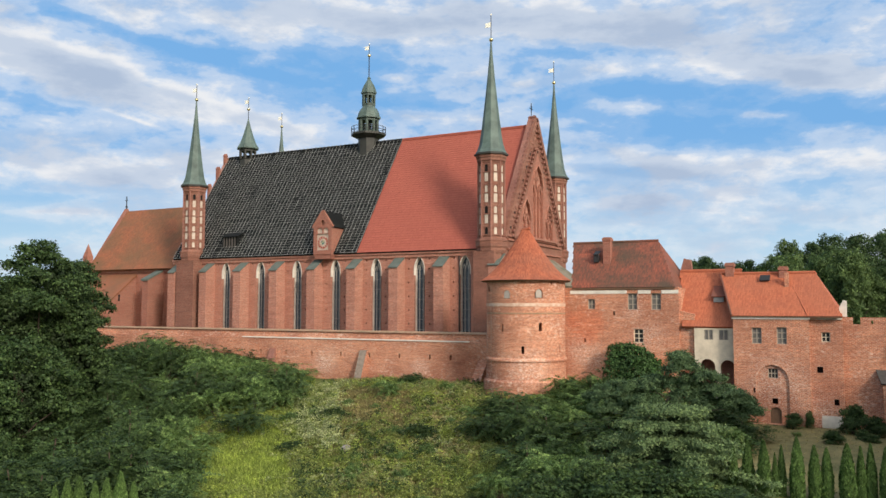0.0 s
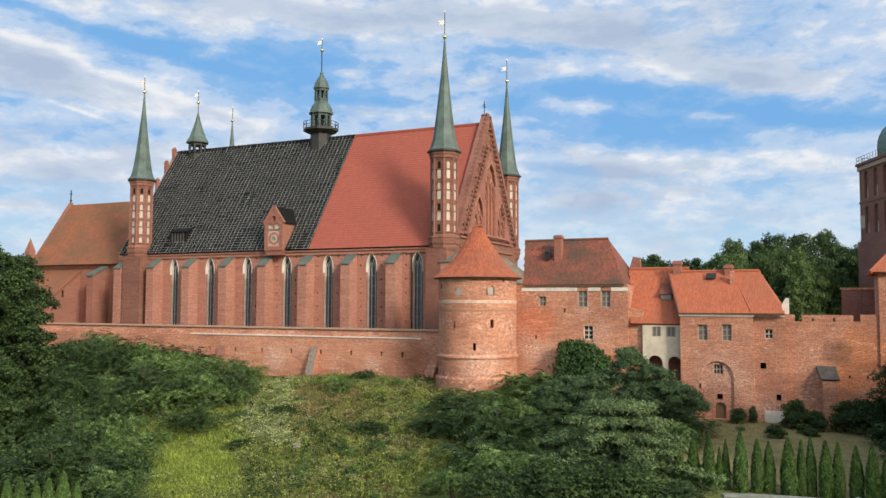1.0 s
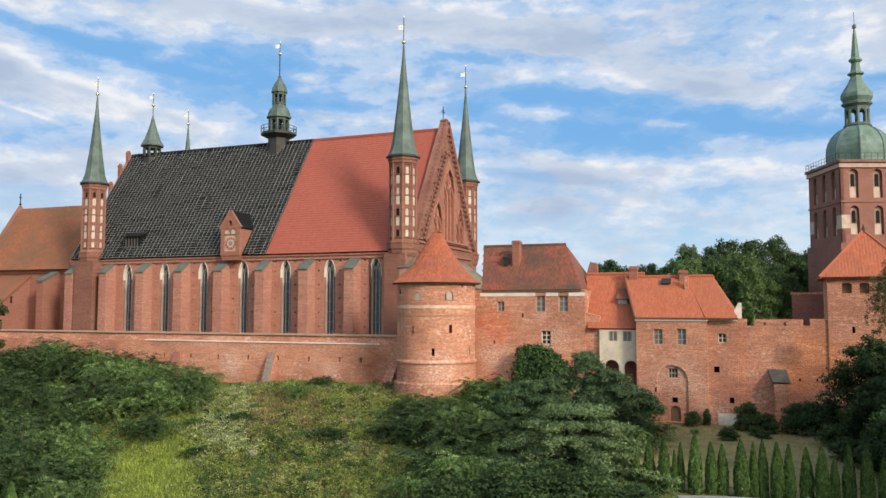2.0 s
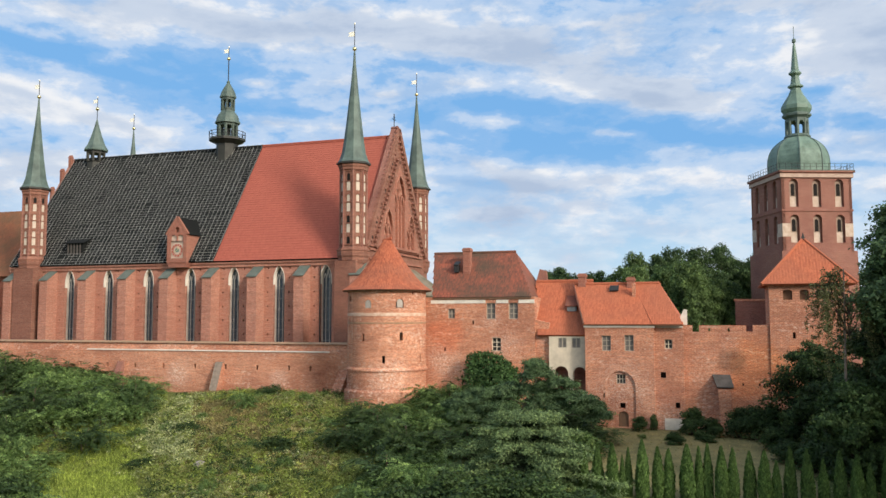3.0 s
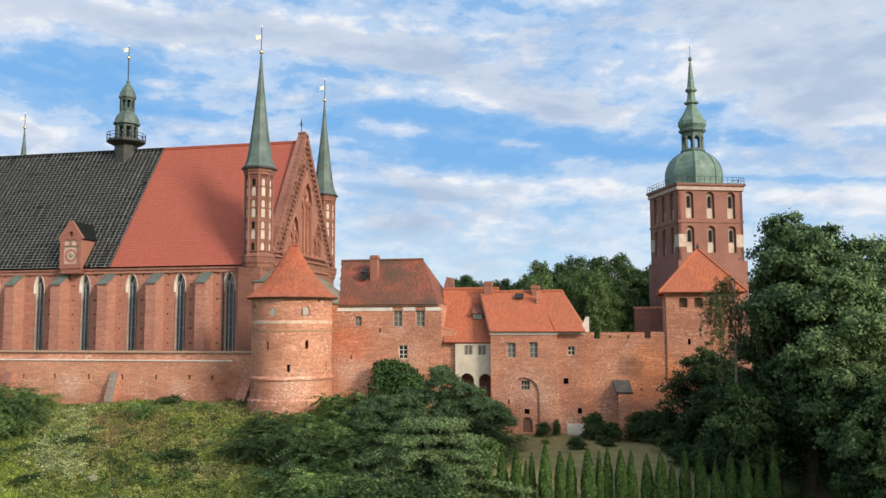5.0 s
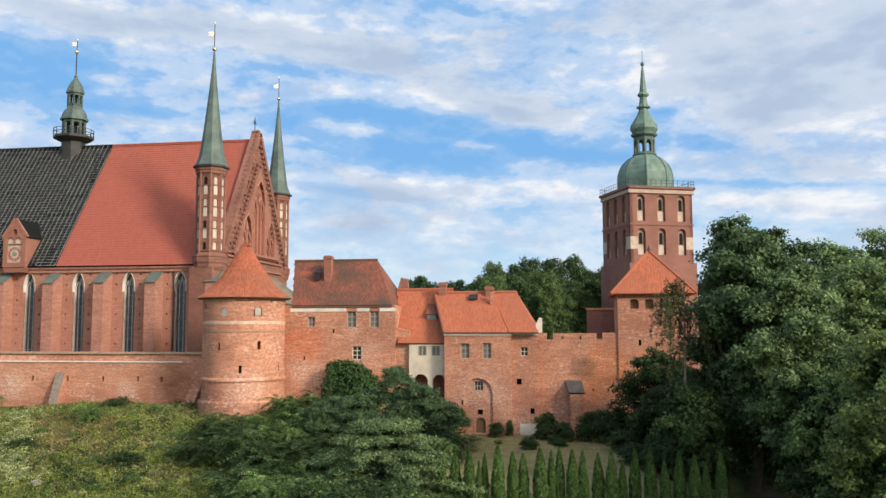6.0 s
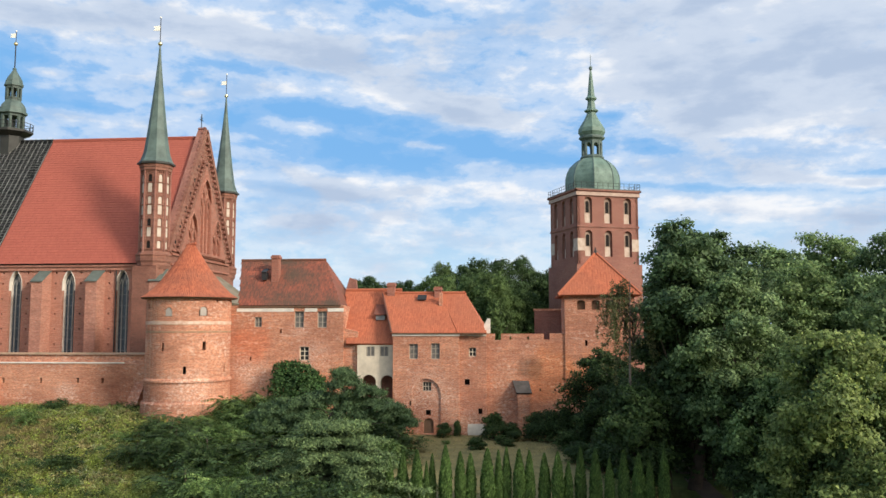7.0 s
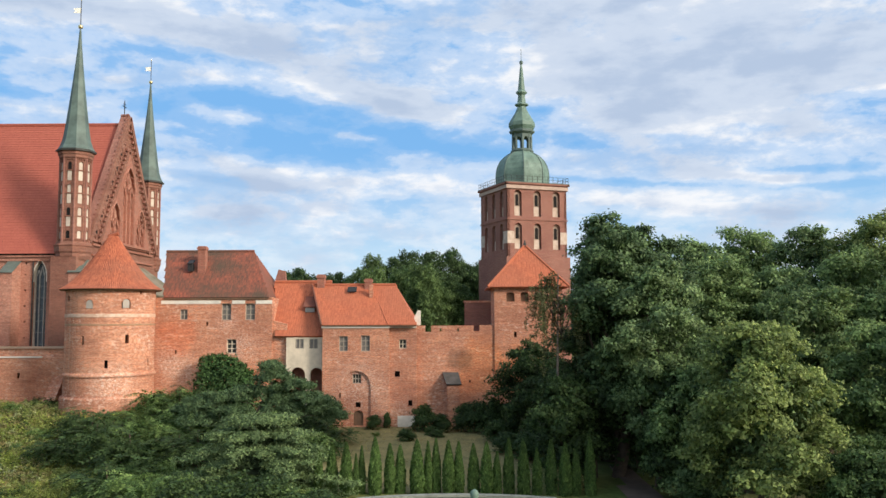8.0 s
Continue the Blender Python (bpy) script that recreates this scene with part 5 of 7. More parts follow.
def build_canon_house():
    """The tall house beside the round tower, raised on the curtain wall."""
    h = thing("brick_house", "weathered brick house on the wall with a mossy tiled roof", "house")
    y = 80.0
    wins = [(-21.76, 0.95, 10.15, 11.75), (-19.45, 0.95, 10.15, 11.75), (-21.2, 0.95, 6.95, 8.3), (-25.9, 0.75, 10.2, 11.2)]
    outer = [(-30.5, 0.0), (-17.3, 0.0), (-17.3, 12.35), (-30.5, 12.35)]
    part("front", panel(outer, [rect(x, w, a, b) for x, w, a, b in wins] + [rect(-23.6, 0.2, 9.6, 10.0), rect(-26.6, 0.18, 6.9, 7.3)], 0.9), BRICK_OLD, h, m=pose(0, y, 0))
    part("side", Form().box(-17.9, -17.3, y + 0.9, 88.8, 0, 12.3), BRICK_OLD, h)
    part("side", Form().box(-30.4, -29.8, y + 0.9, 88.8, 0, 12.3), BRICK_OLD, h)
    part("back", Form().box(-29.8, -17.9, 88.2, 88.8, 0, 12.3), BRICK_OLD, h)
    # black sheet added behind the front: painted shade of the rooms
    part("inner_backing", Form().box(-29.8, -17.9, y + 0.901, y + 0.95, 0.5, 12.2), HOLLOW_SHADE, h)
    part("wing", Form().box(-17.298, -15.9, y + 0.3, 84, 0, 9.75), BRICK_OLD, h)
    part("wing_top", Form().prism([(-17.298, 9.75), (-15.9, 9.75), (-17.298, 10.1)], y + 0.3, 84), BRICK_OLD, h)
    for u0, u1 in ((-28.1, -22.3), (-21.2, -19.95), (-18.9, -17.3)):
        part("band", Form().box(u0, u1, y - 0.05, y - 0.002, 11.72, 12.06), PLASTER, h, "whitewashed band under the eave")
    for x, w, a, b in wins:
        casement(h, x, y, a, b, w, (2, 3) if b - a > 1.2 else (2, 2), FRAME if a > 9 else CREAM, 0.07, glass=PANE_PALE if a > 9 else PANE)
    r = hipped(h, "roof", TILE_OLD, -27.85, -17.6, y - 0.14, 89.1, 12.35, 84.5, 17.15, -29.25, -20.2, tile=(0.24, 0.34), seed=11)
    part("eave_board", Form().box(-27.85, -17.65, y - 0.14, y - 0.06, 12.16, 12.3), WOOD, r)
    chimney(h, -24.95, 82.6, 14.2, 17.55, 0.75, 0.8)
    d = part("roof_hatch", Form().slab([(-26.3, 81.9, 15.8), (-25.75, 81.9, 15.8), (-25.75, 82.9, 16.2), (-26.3, 82.9, 16.2)], 0.08).box(-26.25, -25.8, 82.0, 82.6, 15.0, 15.75), IRON, h)
    # fragment of a gabled parapet on the far verge
    part("parapet", Form().prism([(-19.0, 12.0), (-17.0, 12.0), (-17.3, 15.2), (-18.0, 15.4)], 86.0, 86.5), BRICK_DARK, h)


def build_white_link():
    h = thing("link_building", "narrow cream plastered link with two arches and orange roof", "house")
    y = 79.95
    x0, x1 = -15.9, -12.3
    outer = [(x0, 1.0), (x1, 1.0), (x1, 8.55), (x0, 8.55)]
    arches = [arch(-14.75, 1.4, 3.2, 4.9, 0.7, False), arch(-12.95, 1.25, 3.2, 4.9, 0.65, False)]
    wins = [(-14.6, 0.85, 7.4, 8.3), (-13.25, 0.85, 7.4, 8.3)]
    part("front", panel(outer, arches + [rect(x, w, a, b) for x, w, a, b in wins], 0.6), CREAM, h, m=pose(0, y, 0))
    part("inner_backing", Form().box(x0, x1, y + 1.6, y + 1.7, 1.0, 8.5), BRICK_DARK, h)
    part("vault", Form().box(x0, x1, y + 0.6, y + 1.6, 6.1, 6.3), CREAM, h)
    for x, w, a, b in wins:
        win = part("window", Form().box(x - w / 2, x + w / 2, y + 0.1, y + 0.14, a, b), PANE_PALE, h)
        f = Form()
        for u in (-w / 2 + 0.04, 0, w / 2 - 0.04):
            f.box(x + u - 0.05, x + u + 0.05, y + 0.03, y + 0.099, a, b)
        part("shutter", f, FRAME, win)
    r = hipped(h, "roof", TILE_ORANGE, -17.0, -12.2, y - 0.15, 88, 8.6, 84.8, 14.0, -18.1, -12.2, tile=(0.22, 0.36), seed=13)
    d = part("shed_dormer", Form().slab([(-14.6, 81.6, 11.45), (-13.3, 81.6, 11.45), (-13.3, 83.3, 12.5), (-14.6, 83.3, 12.5)], 0.1), TILE_OLD, h, "small shed dormer")
    part("dormer_front", Form().prism([(-14.4, 10.9), (-13.5, 10.9), (-13.5, 11.4), (-14.4, 11.4)], 81.75, 82.4), WOOD_PALE, d)


def build_gate_house():
    """The orange-roofed house that stands forward of the wall."""
    h = thing("gate_house", "brick house with orange tiled roof and a bricked-up arch", "house")
    y = 79.0
    x0, x1 = -12.25, -5.9
    wins = [(-10.25, 0.85, 7.15, 8.6), (-8.15, 0.85, 7.15, 8.65), (-8.97, 0.85, 4.15, 5.05)]
    holes = [rect(x, w, a, b) for x, w, a, b in wins[:2]]
    big = arch(-9.0, 2.75, 0.1, 3.8, 1.5, False, 8)
    part("front", panel([(x0, -0.6), (x1, -0.6), (x1, 9.65), (x0, 9.65)], holes + [big] + [rect(-10.55, 0.18, 2.75, 3.2)], 0.8), BRICK_OLD, h, m=pose(0, y, 0))
    infill = panel([(-10.4, 0.0), (-7.6, 0.0), (-7.6, 5.4), (-10.4, 5.4)], [rect(-8.97, 0.85, 4.1, 5.0), rect(-8.85, 0.5, 1.85, 2.35), arch(-8.8, 0.95, 0.15, 1.15, 0.42, False)], 0.4)
    part("infill", infill, BRICK_OLD, h, "bricked-up arch", m=pose(0, y + 0.16, 0))
    part("arch_ring", ring_form(-9.0, 2.75, 3.8, 1.5, 0.14, y - 0.02, y), BRICK_OLD, h)
    part("door", Form().prism(arch(-8.8, 0.93, 0.15, 1.15, 0.41, False), y + 0.32, y + 0.38), WOOD, h, "low arched plank door")
    # black sheet stands in for the unlit inside of the house
    part("inner_backing", Form().box(x0 + 0.05, x1 - 0.05, y + 0.81, y + 0.86, 0.2, 9.5), HOLLOW_SHADE, h)
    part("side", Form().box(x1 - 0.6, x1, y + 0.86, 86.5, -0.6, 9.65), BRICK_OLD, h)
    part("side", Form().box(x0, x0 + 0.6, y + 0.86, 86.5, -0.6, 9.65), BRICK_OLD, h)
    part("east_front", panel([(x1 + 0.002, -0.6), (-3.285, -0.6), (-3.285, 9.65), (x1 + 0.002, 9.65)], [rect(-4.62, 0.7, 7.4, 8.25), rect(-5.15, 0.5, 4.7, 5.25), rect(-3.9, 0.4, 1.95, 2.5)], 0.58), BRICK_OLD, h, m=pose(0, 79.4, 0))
    # two more black sheets paint the shade behind the east front's holes
    part("inner_backing", Form().box(x1 + 0.01, -3.35, 79.985, 79.995, 0.2, 6.9), HOLLOW_SHADE, h)
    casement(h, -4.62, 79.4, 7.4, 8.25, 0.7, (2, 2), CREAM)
    part("inner_backing", Form().box(x1 + 0.01, -3.35, 80.82, 80.9, 7, 9.6), HOLLOW_SHADE, h)
    casement(h, *(-10.25, y), 7.15, 8.6, 0.85, (2, 3), glass=PANE_PALE)
    casement(h, *(-8.15, y), 7.15, 8.65, 0.85, (2, 3), glass=PANE_PALE)
    casement(h, -8.97, y + 0.16, 4.1, 5.0, 0.85, (3, 2), FRAME)
    part("cornice", Form().box(x0 - 0.1, x1 + 0.1, y - 0.1, y - 0.002, 9.36, 9.53).box(x1 + 0.1, -3.3, 79.28, 79.398, 9.36, 9.53), PLASTER, h, "whitewashed eave moulding")
    r = hipped(h, "roof", TILE_ORANGE, -12.35, -3.25, y - 0.2, 87.4, 9.65, 83.4, 13.6, -14.0, -5.55, tile=(0.22, 0.36), seed=17)
    part("verge", Form().beam((-12.35, y - 0.2, 9.7), (-14.0, 83.4, 13.65), 0.2, n=6), TILE_OLD, r)
    part("eave_board", Form().box(-12.3, -3.3, y - 0.2, y - 0.12, 9.53, 9.62), WOOD, r)
    chimney(h, -13.1, 83.4, 12.8, 14.7, 0.75, 0.7)
    chimney(h, -8.3, 83.2, 12.8, 14.25, 0.7, 0.7)
    part("vent", Form().beam((-7.9, 82.0, 12.0), (-7.9, 82.0, 13.6), 0.35, n=4), BRICK_OLD, h)
    part("skylight", Form().slab([(-10.3, 82.2, 12.75), (-9.4, 82.2, 12.75), (-9.4, 82.75, 13.25), (-10.3, 82.75, 13.25)], 0.1).moved(Matrix.Translation((0, 0, 0.2))), IRON, h)
    part("pinnacle_chimney", Form().prism([(-3.55, 9.6), (-2.95, 9.6), (-2.95, 11.0), (-3.2, 11.05), (-3.55, 10.4)], 80.2, 80.9), PLASTER, h, "pale plastered chimney")
    part("string_course", Form().beam((-6.0, y - 0.18, 9.75), (-7.4, 82.0, 12.4), 0.07), TILE_ORANGE, r)


def ring_form(x, w, zs, rise, t, y0, y1, n=16):
    f = Form()
    for i in range(n):
        a, b = math.pi * i / n, math.pi * (i + 1) / n
        p = [(x + (w / 2 + r) * math.cos(c), y0, zs + (rise + r) * math.sin(c)) for r, c in ((0, a), (t, a), (t, b), (0, b))]
        f.add(p + [(q[0], y1, q[2]) for q in p], [(0, 1, 2, 3), (4, 5, 6, 7), (0, 1, 5, 4), (2, 3, 7, 6), (1, 2, 6, 5), (0, 3, 7, 4)])
    return f


def build_west_wall():
    w = thing("wall_west_stretch", "weathered brick curtain wall with gaps in its parapet", "wall", kind="structure")
    top = [(-5.9, -0.5), (4.6, -0.5), (4.6, 9.6), (2.75, 9.6), (2.75, 9.0), (2.2, 9.0), (2.2, 9.55), (-1.9, 9.55), (-1.9, 8.95), (-2.5, 8.95), (-2.5, 9.55), (-3.28, 9.55), (-3.28, 6.98), (-5.9, 6.98)]
    part("wall_body", panel(top, [rect(-5.1, 0.5, 4.7, 5.25), rect(-3.5, 0.45, 1.9, 2.5), rect(-1.0, 0.16, 9.0, 9.3), rect(0.7, 0.16, 9.0, 9.3), rect(1.8, 0.16, 4.1, 4.35), rect(3.2, 0.16, 4.1, 4.35), rect(4.0, 0.16, 4.2, 4.45)], 1.0), BRICK_OLD, w, m=pose(0, 80.0, 0))
    # shade in the parapet and wall holes painted by an added black sheet
    part("hole_shade_sheet", Form().box(-5.8, 4.6, 80.6, 80.7, 0, 8.9), HOLLOW_SHADE, w)
    part("plaster_patch", Form().box(-5.1, -3.45, 79.37, 79.398, 0.0, 1.05), PLASTER, w, "patch of whitewash at the foot")
    s = thing("brick_shed", "small brick shed with a slate lean-to roof against the wall", "shed")
    part("body", Form().box(-0.35, 0.8, 79.0, 79.99, -0.2, 4.2), BRICK_OLD, s)
    part("roof", Form().slab([(-0.45, 78.8, 4.05), (1.0, 78.8, 4.05), (0.7, 79.99, 5.1), (-0.85, 79.99, 5.1)], 0.15), SLATE, s)
    # red wall of the inner court
    r = thing("wall_inner_court", "dark red brick wall behind the parapet", "wall", kind="structure")
    part("wall_body", Form().box(1.45, 5.2, 88, 88.6, 1, 11.9), BRICK_DARK, r)
    part("coping", Form().box(1.35, 5.2, 87.9, 88.7, 11.9, 12.1), BRICK_OLD, r)
    for x in (1.7, 3.0, 4.2):
        part("pilaster", Form().box(x - 0.12, x + 0.12, 87.88, 87.998, 2, 11.9), BRICK_DARK, r)


def build_square_tower():
    t = thing("square_tower", "square brick corner tower with a pyramid tile roof", "tower")
    x0, x1, y = 4.2, 10.75, 80.0
    wins = [(5.76, 0.78, 11.85, 12.75), (7.14, 0.78, 11.85, 12.75), (8.53, 0.78, 11.85, 12.75)]
    part("front", panel([(x0, -0.5), (x1, -0.5), (x1, 13.2), (x0, 13.2)], [arch(x, w, a, b - 0.15, 0.15, False) for x, w, a, b in wins] + [rect(6.2, 0.24, 8.4, 8.95)], 0.8), BRICK_OLD, t, m=pose(0, y - 0.15, 0))
    part("side", Form().box(x0, x0 + 0.8, y + 0.65, 86.5, -0.5, 13.2).box(x1 - 0.8, x1, y + 0.65, 86.5, -0.5, 13.2).box(x0 + 0.8, x1 - 0.8, 85.7, 86.5, -0.5, 13.2), BRICK_OLD, t)
    # unlit tower inside painted as one added black sheet
    part("inner_backing", Form().box(x0 + 0.8, x1 - 0.8, y + 0.651, y + 0.7, 0, 13.1), HOLLOW_SHADE, t)
    for x, w, a, b in wins:
        part("louvre", Form().box(x - w / 2, x + w / 2, y + 0.2, y + 0.26, a, b), WOOD, t)
    ax, ay, az = 7.5, 83.2, 17.55
    ex0, ex1, ey0, ey1, ez = 3.55, 11.4, 79.3, 87.1, 13.25
    roof = part("roof", Form().slab([(ex0, ey0, ez), (ex1, ey0, ez), (ax, ay, az)], 0.2).slab([(ex1, ey0, ez), (ex1, ey1, ez), (ax, ay, az)], 0.2).slab([(ex0, ey1, ez), (ex1, ey1, ez), (ax, ay, az)], 0.2).slab([(ex0, ey0, ez), (ex0, ey1, ez), (ax, ay, az)], 0.2), TILE_ORANGE, t)
    v = Vector((0, ay - ey0, az - ez))
    L = v.length
    keep = lambda a, b: ex0 + (ax - ex0) * b / L < ex0 + a < ex1 + (ax - ex1) * b / L
    roof_tiles("clay_tiles", TILE_ORANGE, roof, (ex0, ey0, ez), (1, 0, 0), v.normalized(), ex1 - ex0, L, 0.26, 0.34, keep=keep, lift=0.03, seed=21, barrel=0.014)
    for e in ((ex0, ey0), (ex1, ey0)):
        part("hip_tiles", Form().beam((*e, ez + 0.03), (ax, ay, az + 0.05), 0.24, n=6), TILE_ORANGE, roof)
    part("finial", Form().lathe([(0.25, az - 0.1), (0.1, az + 0.3), (0.02, az + 0.6)], 6, ax, ay), COPPER_DARK, roof)


def build_belfry():
    """The great detached bell tower, turned a little from the church's line."""
    W = 12.4
    m = pose(9.9, 144.7, 0, 0, 0, 21) @ pose(W / 2, W / 2, 1.5) @ Matrix.Diagonal((0.955, 0.955, 0.985, 1)) @ pose(-W / 2, -W / 2, 0)
    down = Matrix.Translation((0, 0, -1.8))
    b = thing("bell_tower", "massive dark brick bell tower with a green copper dome", "tower", m)
    top, mid = 33.0, 19.8
    z_rows = ((21.2, 26.0), (27.2, 32.0))
    for k, (mm, lab) in enumerate(((pose(0, 0, 0), "front"), (pose(0, W, 0, 0, 0, -90), "side"), (pose(W, 0, 0, 0, 0, 90), "side"), (pose(W, W, 0, 0, 0, 180), "back"))):
        us = (2.2, 6.2, 10.2) if k == 0 else (2.6, 6.2, 9.8)
        holes = [arch(u, 1.55, z0, z1 - 0.85, 0.75, False) for u in us for z0, z1 in z_rows]
        face = part(lab, panel([(0, mid), (W, mid), (W, top), (0, top)], holes, 0.55), BRICK_DARK, b, m=mm)
        part("back_wall", Form().box(0.6, W - 0.6, 0.551, 0.8, mid, top), BRICK_DARK, face)
        for u in us:
            for z0, z1 in z_rows:
                part("infill", Form().box(u - 0.55, u + 0.55, 0.42, 0.55, z0, z0 + 1.75), FADED, face, "white plaster panel")
                w = part("sound_window", Form().prism(arch(u, 1.12, z0 + 1.76, z1 - 0.95, 0.55, False), 0.47, 0.55), BELFRY_STONE, face, "arched belfry opening with a worn stone surround")
                part("louvre", Form().prism(arch(u, 0.64, z0 + 1.9, z1 - 1.15, 0.32, False), 0.43, 0.469), HOLLOW_SHADE, w)
        for u0, u1 in ((0.0, us[0] - 0.8), (us[2] + 0.8, W)):
            part("plaster_field", Form().box(u0, u1, -0.03, -0.002, 22.2, 24.4), FADED, face, "flaking white plaster band")
        part("cornice", Form().box(-0.5, W + 0.5, -0.5, -0.003, top - 0.05, top + 0.25).box(-0.25, W + 0.25, -0.25, -0.004, top - 0.9, top - 0.051), BRICK_DARK, face)
        part("string", Form().box(-0.1, W + 0.1, -0.14, -0.005, 26.45, 26.75), BRICK_DARK, face)
        part("frieze", Form().box(-0.26, W + 0.26, -0.27, -0.251, top - 0.85, top - 0.25), FRIEZE, face, "pale frieze under the cornice")
    part("plinth", Form().box(-0.4, W + 0.4, -0.4, W + 0.4, -1.5, mid), BRICK_DARK, b)
    part("terrace", Form().box(-0.45, W + 0.45, -0.45, W + 0.45, top + 0.25, top + 0.4), LEAD, b)
    rail = Form()
    for k in range(13):
        u = -0.3 + (W + 0.6) * k / 12
        for p in ((u, -0.3), (u, W + 0.3), (-0.3, u), (W + 0.3, u)):
            rail.box(p[0] - 0.03, p[0] + 0.03, p[1] - 0.03, p[1] + 0.03, top + 0.4, top + 1.5)
    for z in (top + 0.95, top + 1.5):
        rail.box(-0.33, W + 0.33, -0.33, -0.27, z - 0.04, z).box(-0.33, W + 0.33, W + 0.27, W + 0.33, z - 0.04, z).box(-0.33, -0.27, -0.33, W + 0.33, z - 0.04, z).box(W + 0.27, W + 0.33, -0.33, W + 0.33, z - 0.04, z)
    part("railing", rail, IRON, b)
    c = W / 2
    k = math.pi / 8
    dome = [(5.15, 33.3), (5.18, 35.4), (5.1, 36.5), (4.8, 37.5), (4.3, 38.4), (3.5, 39.2), (2.7, 39.75), (2.2, 40.0), (2.1, 40.2)]
    part("dome", Form().lathe(dome, 8, c, c, k), COPPER_LIGHT, b, "green copper dome")
    for i in range(8):
        a = k + i * math.pi / 4
        rib = Form()
        for (r0, z0), (r1, z1) in zip(dome, dome[1:]):
            rib.beam((c + r0 * math.cos(a), c + r0 * math.sin(a), z0), (c + r1 * math.cos(a), c + r1 * math.sin(a), z1), 0.16)
        part("rib", rib, COPPER, b)
        part("lantern_post", Form().lathe([(0.32, 42.0), (0.27, 45.2)], 6, c + 1.75 * math.cos(a), c + 1.75 * math.sin(a)).moved(down), COPPER, b)
        mid_a = a + math.pi / 8
        arc = ring_form(0, 0.78, 42.55, 0.4, 0.3, -0.12, 0.12, 8)
        part("lantern_arch", arc.moved(pose(c + 1.65 * math.cos(mid_a), c + 1.65 * math.sin(mid_a), 0, 0, 0, math.degrees(mid_a) + 90)), COPPER, b)
    part("lantern_core", Form().lathe([(0.4, 42.0), (0.4, 45.0)], 8, c, c).moved(down), COPPER_DARK, b)
    part("lantern_parapet", Form().lathe([(2.2, 41.9), (2.3, 42.1), (1.95, 42.5), (0.4, 42.51)], 8, c, c, k).moved(down), COPPER, b)
    part("lantern_head", Form().lathe([(1.95, 44.75), (1.95, 45.3), (2.5, 45.7), (2.5, 46.0), (2.2, 46.25)], 8, c, c, k).moved(down), COPPER, b)
    part("onion", Form().lathe([(2.2, 46.2), (2.6, 46.9), (2.55, 47.6), (1.95, 48.6), (1.3, 49.6), (0.9, 50.5), (0.85, 50.8), (1.35, 51.0), (1.35, 51.25), (0.85, 51.5), (0.65, 53.0), (1.1, 53.4), (1.1, 53.6), (0.7, 54.0), (0.28, 58.2), (0.1, 59.3)], 8, c, c, k).moved(down), COPPER_LIGHT, b)
    part("finial", Form().lathe([(0.05, 57.1), (0.36, 57.4), (0.36, 57.8), (0.05, 58.1), (0.05, 60.2)], 8, c, c), COPPER, b)


build_north_wall()
build_round_tower()
build_canon_house()
build_white_link()
build_gate_house()
build_west_wall()
build_square_tower()
build_belfry()

